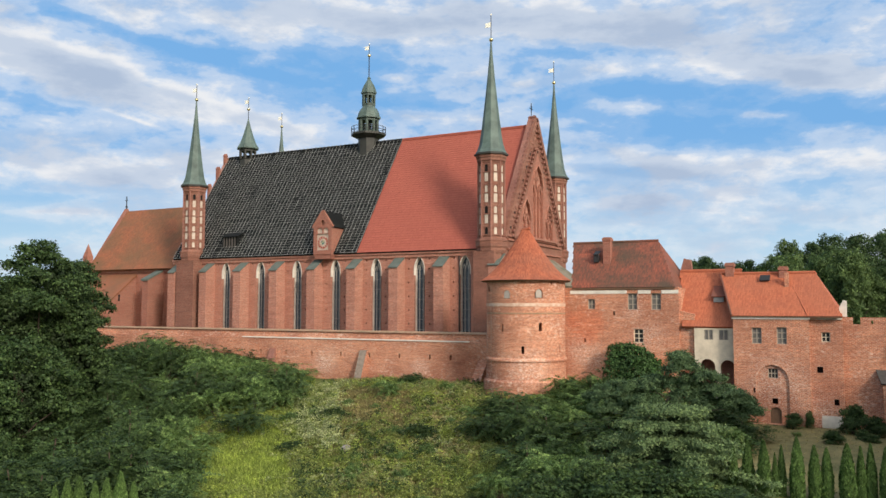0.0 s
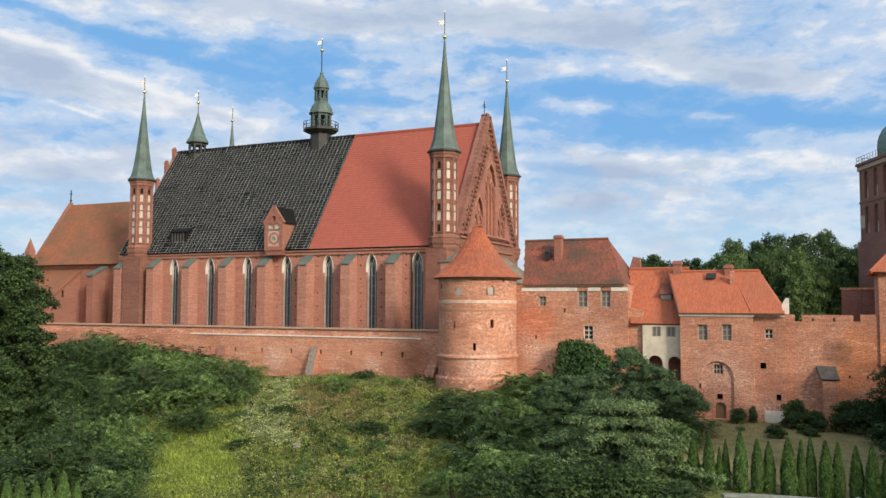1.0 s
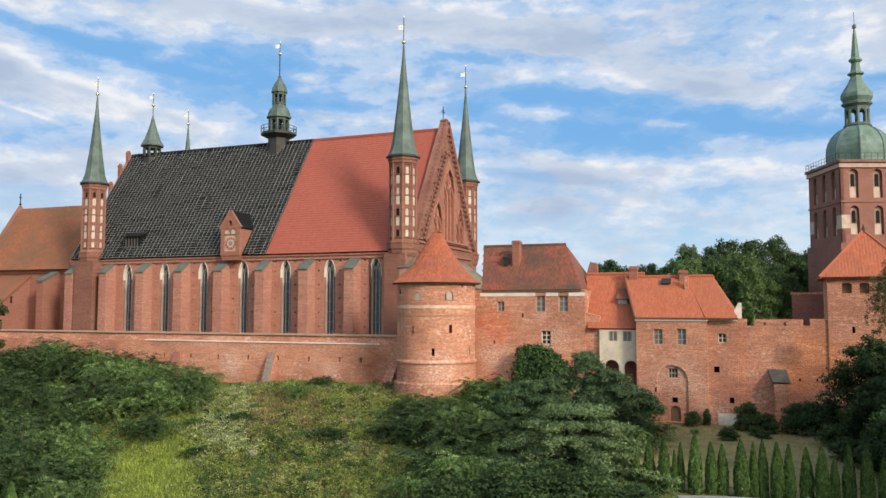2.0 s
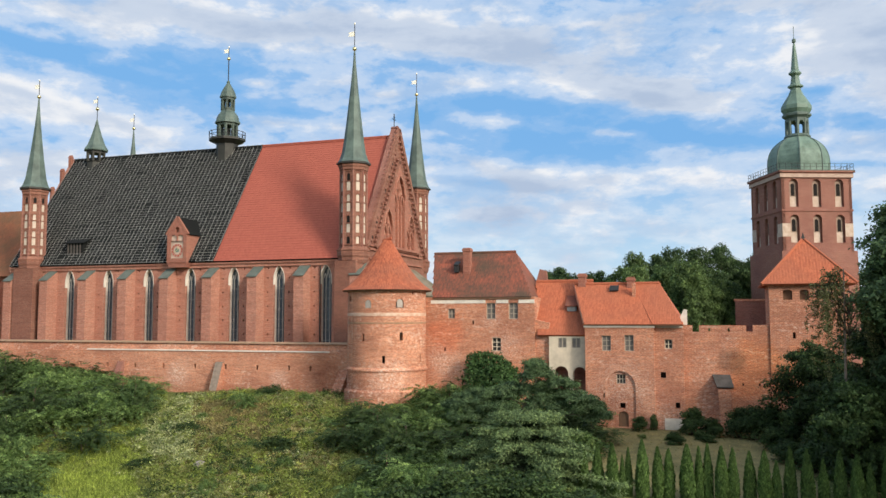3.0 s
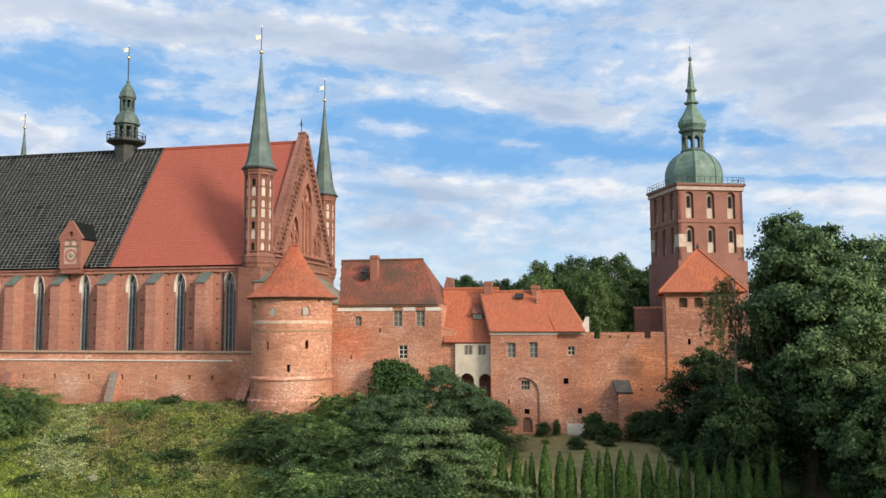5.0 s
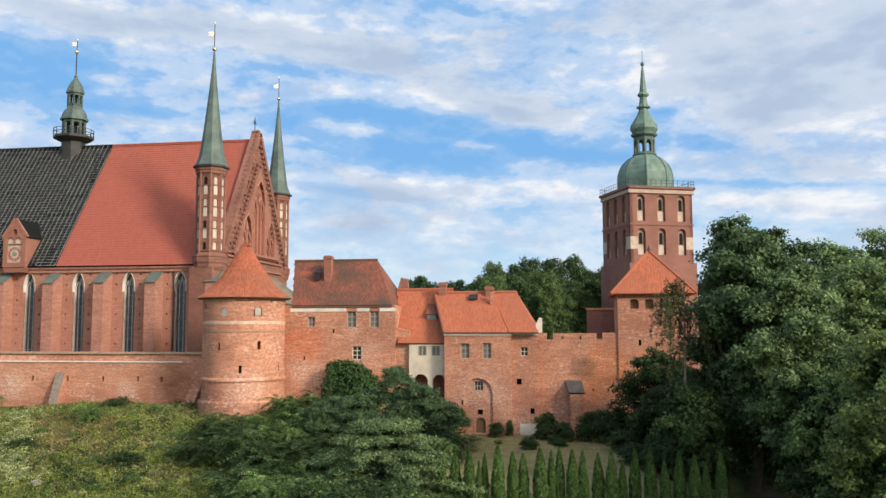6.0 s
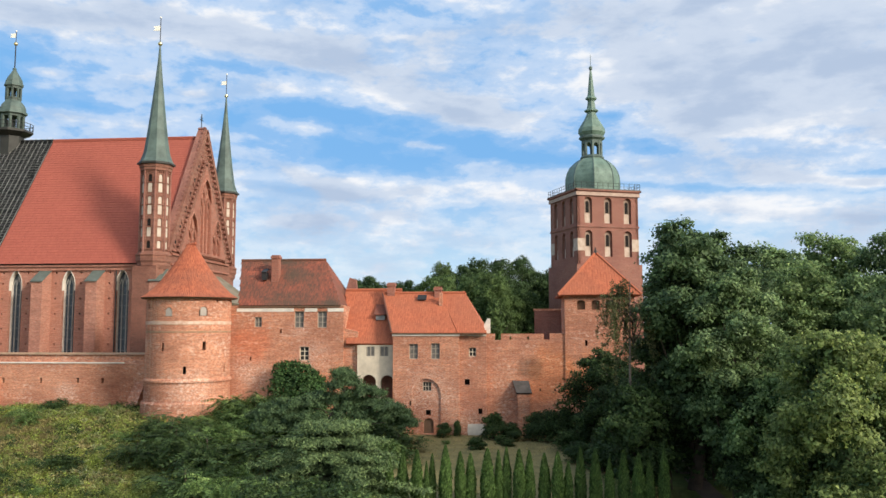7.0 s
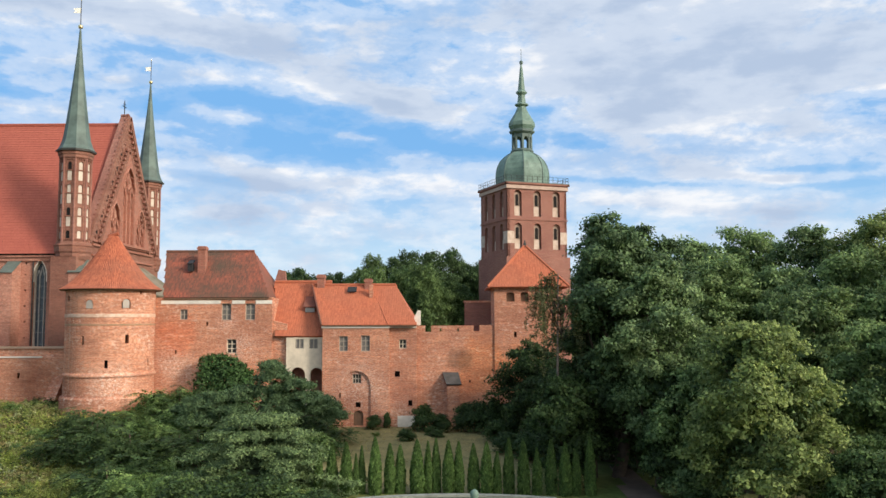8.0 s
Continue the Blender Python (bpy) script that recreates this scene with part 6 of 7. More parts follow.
# ---- planting ----


def leaf_cloud(rng, blobs, n, length, width, spread=0.75, shell=0.55, sprig=4, up=0.25, flat=0.0, spray=0.0):
    """Loose pointed leaves, thickest towards the outside of each blob (cx, cy, cz, rx, ry, rz). With spray, the leaves of a
    sprig stand in two ranks along a drooping twig of that length."""
    b = np.array(blobs, dtype=float)
    wt = (b[:, 3] * b[:, 4] * b[:, 5]) ** 0.667
    m = max(1, n // sprig)
    k = rng.choice(len(b), m, p=wt / wt.sum())
    d = rng.normal(size=(m, 3))
    d /= np.linalg.norm(d, axis=1)[:, None]
    low = d[:, 2] < -0.45
    d[low, 2] *= -1
    r = shell + (1 - shell) * rng.random(m) ** 0.6
    r *= 1 + 0.16 * rng.normal(size=m)
    c = b[k, :3] + d * r[:, None] * b[k, 3:6]
    unit = lambda q: q / np.linalg.norm(q, axis=1)[:, None]
    if spray:
        nrm = unit(d * 0.7 + rng.normal(size=(m, 3)) * 0.35 + (0, 0, 0.55))
        t0 = d * (1, 1, 0.3) + rng.normal(size=(m, 3)) * 0.5
        t0 = unit(t0 - nrm * (t0 * nrm).sum(1)[:, None])
        s0 = np.cross(nrm, t0)
        i = np.tile(np.arange(sprig), m)
        sg = np.where(i % 2 == 0, 1.0, -1.0)[:, None]
        u = ((i // 2 + 0.5) / max(1, sprig // 2))[:, None]
        rep = lambda q: np.repeat(q, sprig, 0)
        size = rep(0.7 + 0.6 * rng.random((m, 1)))
        axis = unit(rep(t0) * 0.75 + rep(s0) * sg + rng.normal(size=(m * sprig, 3)) * 0.18 - np.array((0, 0, 0.25)) * u)
        ln = length * size * (1.05 - 0.45 * u) * (0.8 + 0.4 * rng.random((m * sprig, 1)))
        c = rep(c) + rep(t0) * spray * size * u - np.array((0, 0, 1.0)) * spray * 0.35 * u * u + axis * ln * 0.45
        s = unit(np.cross(rep(nrm) + rng.normal(size=(m * sprig, 3)) * 0.25, axis))
        wd = ln * (width / length)
        return np.stack([c - axis * ln * 0.5, c + s * wd * 0.5 - axis * ln * 0.3, c + axis * ln * 0.5, c - s * wd * 0.5 - axis * ln * 0.3], 1)
    c = np.repeat(c, sprig, 0) + rng.normal(size=(m * sprig, 3)) * length * spread
    d = np.repeat(d, sprig, 0)
    nn = len(c)
    nrm = d * 0.9 + rng.normal(size=(nn, 3)) * 0.55 + (0, 0, up)
    nrm[:, 2] += flat
    nrm = unit(nrm)
    t = unit(np.cross(nrm, rng.normal(size=(nn, 3))))
    s = np.cross(nrm, t)
    ln = (length * (0.6 + 0.8 * rng.random(nn)))[:, None]
    wd = ln * (width / length)
    return np.stack([c - t * ln * 0.5, c + s * wd * 0.5 - t * ln * 0.05, c + t * ln * 0.5, c - s * wd * 0.5 - t * ln * 0.05], 1)


def clump_leaves(name, rng, blobs, n, length, width, mat, parent, sprig=5, shell=0.6):
    """A crown of loose leaves that lie over rounded clumps; each leaf is shaded with part of its clump's roundness."""
    b = np.array(blobs, dtype=float)
    wt = (b[:, 3] * b[:, 4] * b[:, 5]) ** 0.6
    m = max(1, n // sprig)
    k = rng.choice(len(b), m, p=wt / wt.sum())
    unit = lambda q: q / np.linalg.norm(q, axis=1)[:, None]
    d = unit(rng.normal(size=(m, 3)))
    low = d[:, 2] < -0.35
    d[low, 2] *= -1
    r = (shell + (1 - shell) * rng.random(m) ** 0.6) * (1 + 0.13 * rng.normal(size=m))
    c = b[k, :3] + d * r[:, None] * b[k, 3:6]
    c = np.repeat(c, sprig, 0) + rng.normal(size=(m * sprig, 3)) * length * (0.8, 0.8, 0.45)
    d = np.repeat(d, sprig, 0)
    nn = len(c)
    nrm = unit(d * 0.8 + rng.normal(size=(nn, 3)) * 0.5 + (0, 0, 0.3))
    t = unit(np.cross(nrm, rng.normal(size=(nn, 3))))
    t[:, 2] -= 0.25
    t = unit(t)
    s = np.cross(nrm, t)
    ln = (length * (0.6 + 0.8 * rng.random(nn)))[:, None]
    wd = ln * (width / length)
    tri = np.stack([c - s * wd * 0.5 - t * ln * 0.3, c + s * wd * 0.5 - t * ln * 0.3, c + t * ln * 0.6], 1)
    face = np.cross(tri[:, 1] - tri[:, 0], tri[:, 2] - tri[:, 0])
    back = (face * d).sum(1) < 0
    tri[back] = tri[back][:, [1, 0, 2]]
    face[back] *= -1
    shade = unit(unit(face) * 0.55 + d * 0.6)
    me = bpy.data.meshes.new(name)
    me.vertices.add(3 * nn)
    me.vertices.foreach_set("co", np.ascontiguousarray(tri, dtype=np.float32).ravel())
    me.loops.add(3 * nn)
    me.loops.foreach_set("vertex_index", np.arange(3 * nn, dtype=np.int32))
    me.polygons.add(nn)
    me.polygons.foreach_set("loop_start", np.arange(0, 3 * nn, 3, dtype=np.int32))
    me.update(calc_edges=True)
    me.polygons.foreach_set("use_smooth", np.ones(nn, dtype=bool))
    me.normals_split_custom_set_from_vertices(np.repeat(shade, 3, 0).astype(np.float32))
    me.materials.append(mat)
    ob = new(name, me)
    ob.parent = parent
    return ob


def inner_mass(form, rng, blobs, shrink=0.7, n=9, rings=6):
    """The dense inside of a crown: lumpy, rough bodies that close the gaps between the outer leaves, coloured as the
    shade there.
    """
    for c in blobs:
        v = []
        for j in range(rings + 1):
            p = math.pi * j / rings
            for i in range(n):
                a = 2 * math.pi * (i + 0.5 * (j % 2)) / n
                k = shrink * (1 + 0.15 * rng.normal())
                v.append((c[0] + c[3] * k * math.sin(p) * math.cos(a), c[1] + c[4] * k * math.sin(p) * math.sin(a), c[2] + c[5] * k * math.cos(p)))
        form.add(v, [(j * n + i, j * n + (i + 1) % n, (j + 1) * n + (i + 1) % n, (j + 1) * n + i) for j in range(rings) for i in range(n)])
    return form


def limb(form, p, q, r0, r1, rng, n=7, bends=4):
    """A tapering, slightly crooked limb."""
    p, q = np.array(p, float), np.array(q, float)
    pts = [p + (q - p) * i / bends + (rng.normal(size=3) * np.linalg.norm(q - p) * 0.035 if 0 < i < bends else 0) for i in range(bends + 1)]
    d = (q - p) / np.linalg.norm(q - p)
    s = np.cross(d, (0.3, 0.9, 0.1))
    s /= np.linalg.norm(s)
    t = np.cross(d, s)
    v, f = [], []
    for i, c in enumerate(pts):
        r = r0 + (r1 - r0) * i / bends
        v += [tuple(c + r * (math.cos(2 * math.pi * j / n) * s + math.sin(2 * math.pi * j / n) * t)) for j in range(n)]
    for i in range(bends):
        f += [(i * n + j, i * n + (j + 1) % n, (i + 1) * n + (j + 1) % n, (i + 1) * n + j) for j in range(n)]
    form.add(v, f)


def make_tree(label, height, radius, seed, mat, leaf=0.42, count=26000, bottom=0.22, lean=0.0, blobs=26, narrow=1.0, name="tree"):
    """A broadleaf tree about the origin: trunk, limbs and a crown of many leaf clumps."""
    rng = np.random.default_rng(seed)
    t = thing(name, label, "tree")
    bl = []
    z0, z1 = height * bottom, height
    for i in range(blobs):
        u = (i + 0.5) / blobs
        z = z0 + (z1 - z0) * (0.08 + 0.84 * u)
        prof = math.sin(math.pi * min(1, 0.16 + 0.80 * u)) ** 0.7
        a = i * 2.4 + rng.random() * 0.9
        rr = radius * prof * (0.4 + 0.42 * rng.random()) * narrow
        br = radius * (0.26 + 0.20 * rng.random()) * (0.7 + 0.3 * prof)
        bl.append((rr * math.cos(a) + lean * z, rr * math.sin(a), z, br, br, br * 0.9))
    lumps = []
    for c in bl:
        for k in range(11):
            d = rng.normal(size=3)
            d /= np.linalg.norm(d)
            d[2] = abs(d[2]) * 1.1 - 0.2
            q = 0.62 + 0.2 * rng.random()
            s = c[3] * (0.30 + 0.22 * rng.random())
            lumps.append((c[0] + d[0] * c[3] * q, c[1] + d[1] * c[4] * q, c[2] + d[2] * c[5] * q, s * 1.1, s * 1.1, s * 0.85))
    trunk = Form()
    limb(trunk, (0, 0, -0.6), (lean * height * 0.6, 0, height * 0.62), height * 0.024 + 0.08, 0.1, rng, 8, 5)
    part("trunk", trunk, BARK, t, smooth=True)
    for i in range(0, blobs, 3):
        f = Form()
        c = bl[i]
        zz = max(height * 0.15, c[2] - radius * 0.8)
        limb(f, (lean * zz, 0, min(zz, height * 0.6)), c[:3], height * 0.010 + 0.03, 0.03, rng, 5, 3)
        part("limb", f, BARK, t, smooth=True)
    # darker leaves fill the crown and paint the shade in its gaps
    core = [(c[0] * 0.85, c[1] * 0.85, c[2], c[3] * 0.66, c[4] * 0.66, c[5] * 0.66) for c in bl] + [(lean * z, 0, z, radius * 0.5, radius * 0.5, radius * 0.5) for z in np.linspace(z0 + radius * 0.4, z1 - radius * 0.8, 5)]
    clump_leaves("inner_crown", rng, core, int(count * 0.4), leaf * 0.62, leaf * 0.54, LEAF_DEEP_SHADE if mat is LEAF_BANK else LEAF_INNER_SHADE, t, 4, 0.15)
    clump_leaves("crown", rng, lumps, int(count * 1.35), leaf * 0.56, leaf * 0.46, mat, t)
    return t


def make_bush(label, seed, mat, count=2900, leaf=0.36, tall=1.0, slim=0.62, lobes=9, name="bush", shoots=9, rise=0.15, fronds=0.0):
    """A shrub of unit size (about 2 m wide and 2 m high before scaling)."""
    rng = np.random.default_rng(seed)
    t = thing(name, label, "shrub")
    bl = []
    for i in range(lobes):
        a, rr = rng.random() * 6.28, 0.75 * math.sqrt(rng.random())
        h = (0.5 + 1.15 * rng.random() * (1.1 - rr)) * tall
        s = 0.32 + 0.22 * rng.random()
        bl.append((rr * math.cos(a), rr * math.sin(a), h, s, s, s * (0.9 + 0.5 * rng.random())))
    bl.append((0, 0, 0.35, 0.95, 0.95, 0.5))
    for i in range(shoots):
        c = bl[rng.integers(lobes)]
        a, q = rng.random() * 6.28, 0.3 + 0.25 * rng.random()
        for k in range(4):
            bl.append((c[0] + q * math.cos(a) * (0.4 + 0.25 * k), c[1] + q * math.sin(a) * (0.4 + 0.25 * k), c[2] + c[5] * 0.5 + rise * k * (1 - 0.12 * k), 0.13, 0.13, 0.10))
    st = Form()
    for c in bl[:5]:
        limb(st, (c[0] * 0.2, c[1] * 0.2, -0.3), c[:3], 0.04, 0.015, rng, 5, 2)
    part("woody_base", st, BARK, t)
    for i in range(shoots * 2):
        c = bl[rng.integers(lobes)]
        a, q = rng.random() * 6.28, 0.7 * math.sqrt(rng.random())
        high = 0.16 + 0.22 * rng.random()
        bl.append((c[0] + c[3] * q * math.cos(a), c[1] + c[4] * q * math.sin(a), c[2] + c[5] * 0.75 + high * 0.5, 0.10, 0.10, high))
    if fronds:
        leaf_tris("foliage", leaf_cloud(rng, bl, count, leaf * 0.34, leaf * 0.36 * slim, shell=0.5, sprig=16, spray=leaf * fronds), mat, t)
    else:
        clump_leaves("foliage", rng, bl, count, leaf * 0.30, leaf * 0.40 * slim, mat, t, sprig=5, shell=0.5)
    return t


def put(proto, x, y, s, sz=None, rz=0.0, dz=0.0):
    return copy_thing(proto, Matrix.LocRotScale((x, y, ground_z(x, y) + dz), Euler((0, 0, rz)), (s, s, sz or s)))


def place_first(proto, x, y, s=1.0, sz=None, rz=0.0, dz=0.0):
    proto.matrix_world = Matrix.LocRotScale((x, y, ground_z(x, y) + dz), Euler((0, 0, rz)), (s, s, sz or s))
    return proto


def build_trees():
    # great trees by the corner tower, in the park to the west
    tall_trees = [
        (11.1, 60, 17.9, 4.7, 31, LEAF_SHADE, 30000, "tall dark green oak beside the corner tower", 0.42),
        (13.4, 64, 17.9, 4.2, 32, LEAF_SHADE, 22000, "tall dark green oak in the park", 0.42),
        (13.9, 57, 14.6, 4.2, 33, LEAF_OAK, 24000, "mid-green maple in front of darker oaks", 0.40),
        (20.3, 49, 10.1, 4.7, 34, LEAF_LIME, 34000, "broad sunlit lime tree with pale green leaves", 0.36),
        (16.3, 53, 7.6, 3.4, 35, LEAF_BUSH, 16000, "young maple below the tall oaks", 0.36),
        (15.4, 54, 7.4, 2.9, 48, LEAF_BANK, 16000, "dark green hornbeam beside the path", 0.36),
        (16.5, 80, 17.9, 5.0, 36, LEAF_OAK, 20000, "dark green oak among park trees", 0.46),
        (20.0, 84, 19.2, 5.6, 37, LEAF_BUSH, 22000, "mid-green maple among park trees", 0.46),
        (23.7, 80, 18.6, 5.2, 38, LEAF_OAK, 20000, "dark green oak among park trees", 0.46),
        (24.0, 64, 12.3, 5.0, 39, LEAF_BUSH, 22000, "mid-green maple behind the lime tree", 0.42),
        (27.5, 78, 19.3, 6.0, 40, LEAF_LIME, 24000, "pale green lime among park trees", 0.46),
        (28.3, 58, 10.2, 4.6, 41, LEAF_BUSH, 20000, "mid-green maple in the park", 0.40),
        (31.5, 70, 18.2, 6.0, 42, LEAF_OAK, 14000, "dark green oak among park trees", 0.46),
    ]
    # hornbeams and yews by the tower: shade put into the darker bank leaf colour
    park_trees = [
        (26.8, 46, 3.6, 3.0, 43, LEAF_BANK, 12000, "low dark hazel at the park edge", 0.32),
        (18.2, 71, 15.2, 5.0, 51, LEAF_BUSH, 18000, "mid-green maple filling the park", 0.44),
        (21.8, 72, 14.6, 4.8, 52, LEAF_OAK, 16000, "dark green oak among park trees", 0.44),
        (25.8, 71, 15.4, 5.0, 53, LEAF_BUSH, 18000, "mid-green maple among park trees", 0.44),
        (29.6, 67, 14.4, 5.0, 54, LEAF_BUSH, 16000, "mid-green maple filling the park", 0.44),
        (9.5, 59.5, 12.9, 2.5, 59, LEAF_BANK, 18000, "slim dark green hornbeam beside the birch", 0.36),
        (7.7, 56.5, 6.6, 2.7, 55, LEAF_BANK, 14000, "dark hornbeam below the birch", 0.36),
        (5.7, 74, 7.9, 3.9, 44, LEAF_BANK, 24000, "dark yew below the corner tower", 0.34),
        (-54.0, 92, 17.2, 6.2, 45, LEAF_BANK, 30000, "dark green oak beside the curtain wall", 0.46),
        (-52.3, 92, 11.6, 3.9, 56, LEAF_BANK, 16000, "dark green maple against the curtain wall", 0.44),
        (-52.4, 97, 15.8, 4.8, 57, LEAF_BANK, 18000, "dark green oak behind the curtain wall end", 0.46),
        (7.6, 70, 6.0, 3.2, 58, LEAF_BANK, 18000, "dark yew below the corner tower", 0.36),
        (-57.2, 88, 13.2, 6.4, 46, LEAF_BANK, 20000, "dark green beech with bronze tints", 0.46),
        (-55.0, 80, 8.0, 5.2, 47, LEAF_BANK, 16000, "dark shrubby oak on the bank", 0.42),
    ]
    for az, r, top, rad, seed, mat, cnt, lab, leaf in tall_trees + park_trees:
        x, y = bearing(az, r)
        g = ground_z(x, y)
        low = 0.06 if top < 13 else 0.14
        t = make_tree(lab, top - g, rad, seed, mat, leaf, cnt, low)
        place_first(t, x, y, rz=seed)
    # woods behind the houses
    woods = [make_tree("distant dark green woodland tree", 16, 6.5, 50 + i, m, 0.55, 15000, 0.1, name="woodland_tree") for i, m in enumerate((LEAF_FAR, LEAF_WOOD, LEAF_FAR))]
    # bearing, distance, elevation of the top, breadth, kind
    back_row = [
        (-11.4, 182, 3.0, 0.45, 0), (-10.5, 185, 3.5, 0.6, 0), (-9.2, 188, 3.2, 0.5, 2), (-7.7, 191, 3.2, 0.5, 0), (-6.2, 182, 3.6, 0.45, 1), (-5.3, 185, 3.6, 0.5, 1),
        (-4.0, 188, 4.3, 0.6, 0), (-2.9, 191, 4.5, 0.6, 2), (-1.5, 182, 4.7, 0.75, 0), (0.1, 185, 4.6, 0.65, 2), (1.1, 188, 3.9, 0.5, 0), (1.9, 191, 3.6, 0.5, 2),
        (-12.7, 182, 2.7, 0.5, 0), (-9.9, 187, 2.95, 0.5, 0), (-8.45, 184, 2.9, 0.5, 2), (-7.0, 186, 2.9, 0.5, 0), (-11.0, 190, 3.1, 0.5, 2), (2.7, 185, 4.3, 0.6, 0),
    ]
    front_row = [
        (-5.6, 156, 2.7, 0.5, 1), (-3.6, 159, 2.8, 0.5, 1), (-1.8, 150, 3.0, 0.6, 1), (-0.4, 153, 1.9, 0.5, 1), (0.7, 156, 2.4, 0.5, 0), (-2.5, 159, 1.6, 0.5, 1),
        (-4.6, 150, 2.2, 0.5, 0), (7.9, 185, 3.5, 0.8, 0), (10.2, 188, 4.2, 0.8, 2),
    ]
    used = set()
    for az, r, el, wide, kind in back_row + front_row:
        x, y = bearing(az, r)
        h = (EYE + r * math.tan(radians(el)) - ground_z(x, y)) * 0.94
        (put if kind in used else place_first)(woods[kind], x, y, wide * 1.75, h / 16, random.random() * 6)
        used.add(kind)
    for o in list(scene.objects):
        if o.name.split(".")[0] == "woodland_tree":
            tagged(o, group="woods behind the houses")


def build_birch():
    x, y = bearing(7.6, 58)
    g = ground_z(x, y)
    rng = np.random.default_rng(61)
    t = thing("birch", "slender birch with hanging twigs beside the corner tower", "tree", pose(x, y, g))
    f = Form()
    limb(f, (0, 0, -0.5), (-0.2, 0, 14.2), 0.13, 0.04, rng, 7, 2)
    part("trunk", f, plain("birch_bark", (0.2, 0.16, 0.13), 0.8, 0.5, 2.0), t, smooth=True)
    strands = []
    for i in range(20):
        a = rng.random() * 6.28
        rr = 0.4 + 1.5 * rng.random()
        top = np.array((rr * math.cos(a) - 0.6, rr * math.sin(a), 12.0 + 2.4 * (1 - rr / 1.9)))
        f = Form()
        limb(f, (0, 0, 9 + 4 * rng.random()), tuple(top), 0.05, 0.02, rng, 5, 3)
        part("limb", f, BARK, t)
        # several cords of leaves hang from each bough, swinging a little outward
        for cord in range(4):
            start = top + rng.normal(size=3) * (0.3, 0.3, 0.2)
            drop = 1.6 + 3.6 * rng.random()
            for k in range(8):
                u = k / 7
                strands.append((start[0] + 0.15 * math.cos(a) * u, start[1] + 0.15 * math.sin(a) * u, start[2] - drop * u, 0.13 * (1.1 - 0.5 * u), 0.13 * (1.1 - 0.5 * u), 0.30))
    quads("crown", leaf_cloud(rng, strands, 12000, 0.12, 0.07, 0.6, 0.1), LEAF_BIRCH, t)


def build_conifers():
    # wind-shaped pine with flat plates of needles
    x, y = bearing(-12.6, 69)
    g = ground_z(x, y)
    rng = np.random.default_rng(71)
    t = thing("pine", "old spreading pine with flat dark plates of needles", "tree", pose(x, y, g))
    f = Form()
    limb(f, (-2.2, 0, -0.5), (-0.6, 0, 3.2), 0.20, 0.13, rng, 7, 4)
    limb(f, (-0.6, 0, 3.2), (0.7, 0, 5.7), 0.13, 0.06, rng, 7, 3)
    part("trunk", f, PINE_BARK, t, smooth=True)
    pads = [(0.7, 0, 6.05, 1.2, 1.1, 0.42), (2.0, 0, 5.35, 1.6, 1.2, 0.40), (3.5, -0.2, 4.4, 1.6, 1.2, 0.42), (4.8, 0, 3.65, 1.2, 1.0, 0.40), (1.2, 0.4, 4.55, 1.3, 1.1, 0.32),
            (-1.1, 0.2, 4.75, 1.5, 1.2, 0.34), (-2.7, 0, 4.5, 1.7, 1.3, 0.36), (-4.4, 0, 4.0, 1.8, 1.3, 0.42), (-6.0, 0.2, 3.4, 1.4, 1.1, 0.38), (-4.8, -0.8, 2.7, 1.7, 1.1, 0.40), (5.5, 0.2, 2.9, 0.9, 0.9, 0.36), (-2.4, -0.9, 3.4, 1.3, 1.0, 0.30), (0.5, 0, 6.75, 0.75, 0.7, 0.36), (1.1, -0.3, 3.75, 1.5, 1.0, 0.34), (2.9, -0.3, 3.5, 1.4, 1.0, 0.34)]
    for c in pads:
        f = Form()
        u = min(1.0, max(0.0, (c[2] - 2.6) / 3.6))
        limb(f, (-1.4 + 1.9 * u, 0, 1.8 + 3.4 * u), (c[0], c[1], c[2] - 0.2), 0.06, 0.02, rng, 6, 3)
        part("limb", f, PINE_BARK, t, smooth=True)
    bl = []
    for c in pads:
        for k in range(34):
            a, q = rng.random() * 6.28, math.sqrt(rng.random())
            bl.append((c[0] + c[3] * 1.12 * q * math.cos(a), c[1] + c[4] * q * math.sin(a), c[2] + rng.normal() * 0.16 + c[5] * (0.6 - 1.3 * q * q), 0.40, 0.40, 0.22))
    clump_leaves("crown", rng, bl, 98000, 0.20, 0.065, LEAF_CEDAR, t, 6, 0.3)
    # broad juniper mass in front, in drooping tiers
    x, y = bearing(-12.9, 55)
    g = ground_z(x, y)
    t = thing("spruce", "wide low spruce with drooping blue-green tiers", "tree", pose(x, y, g))
    f = Form()
    limb(f, (0, 0, -0.5), (0, 0, 3.8), 0.22, 0.1, rng, 7, 3)
    part("trunk", f, BARK, t)
    bl = []
    # whorls of long boughs, each a flat plate that droops towards its tip
    hang = []
    for tier, z in enumerate(np.arange(0.4, 4.9, 0.8)):
        reach = 7.2 * (1 - z / 5.8) ** 0.8
        for k in range(11):
            a = 2.4 * tier + 2 * math.pi * k / 11 + rng.normal() * 0.15
            far = reach * (0.7 + 0.4 * rng.random()) * (1.0 if math.cos(a) < 0.3 else 1.05)
            lift = 0.10 * rng.normal()
            tip = (far * math.cos(a), 0.62 * far * math.sin(a), z + lift + 0.25 - 0.09 * far)
            f = Form()
            limb(f, (0, 0, z), tip, 0.05, 0.015, rng, 5, 3)
            if tier % 2 == 0:
                part("limb", f, BARK, t)
            for u in np.arange(0.25, 1.01, 0.12):
                w = 0.30 + 0.50 * (1 - abs(u - 0.6))
                c = (tip[0] * u, tip[1] * u, z + (tip[2] - z) * u + 0.22 * math.sin(math.pi * u))
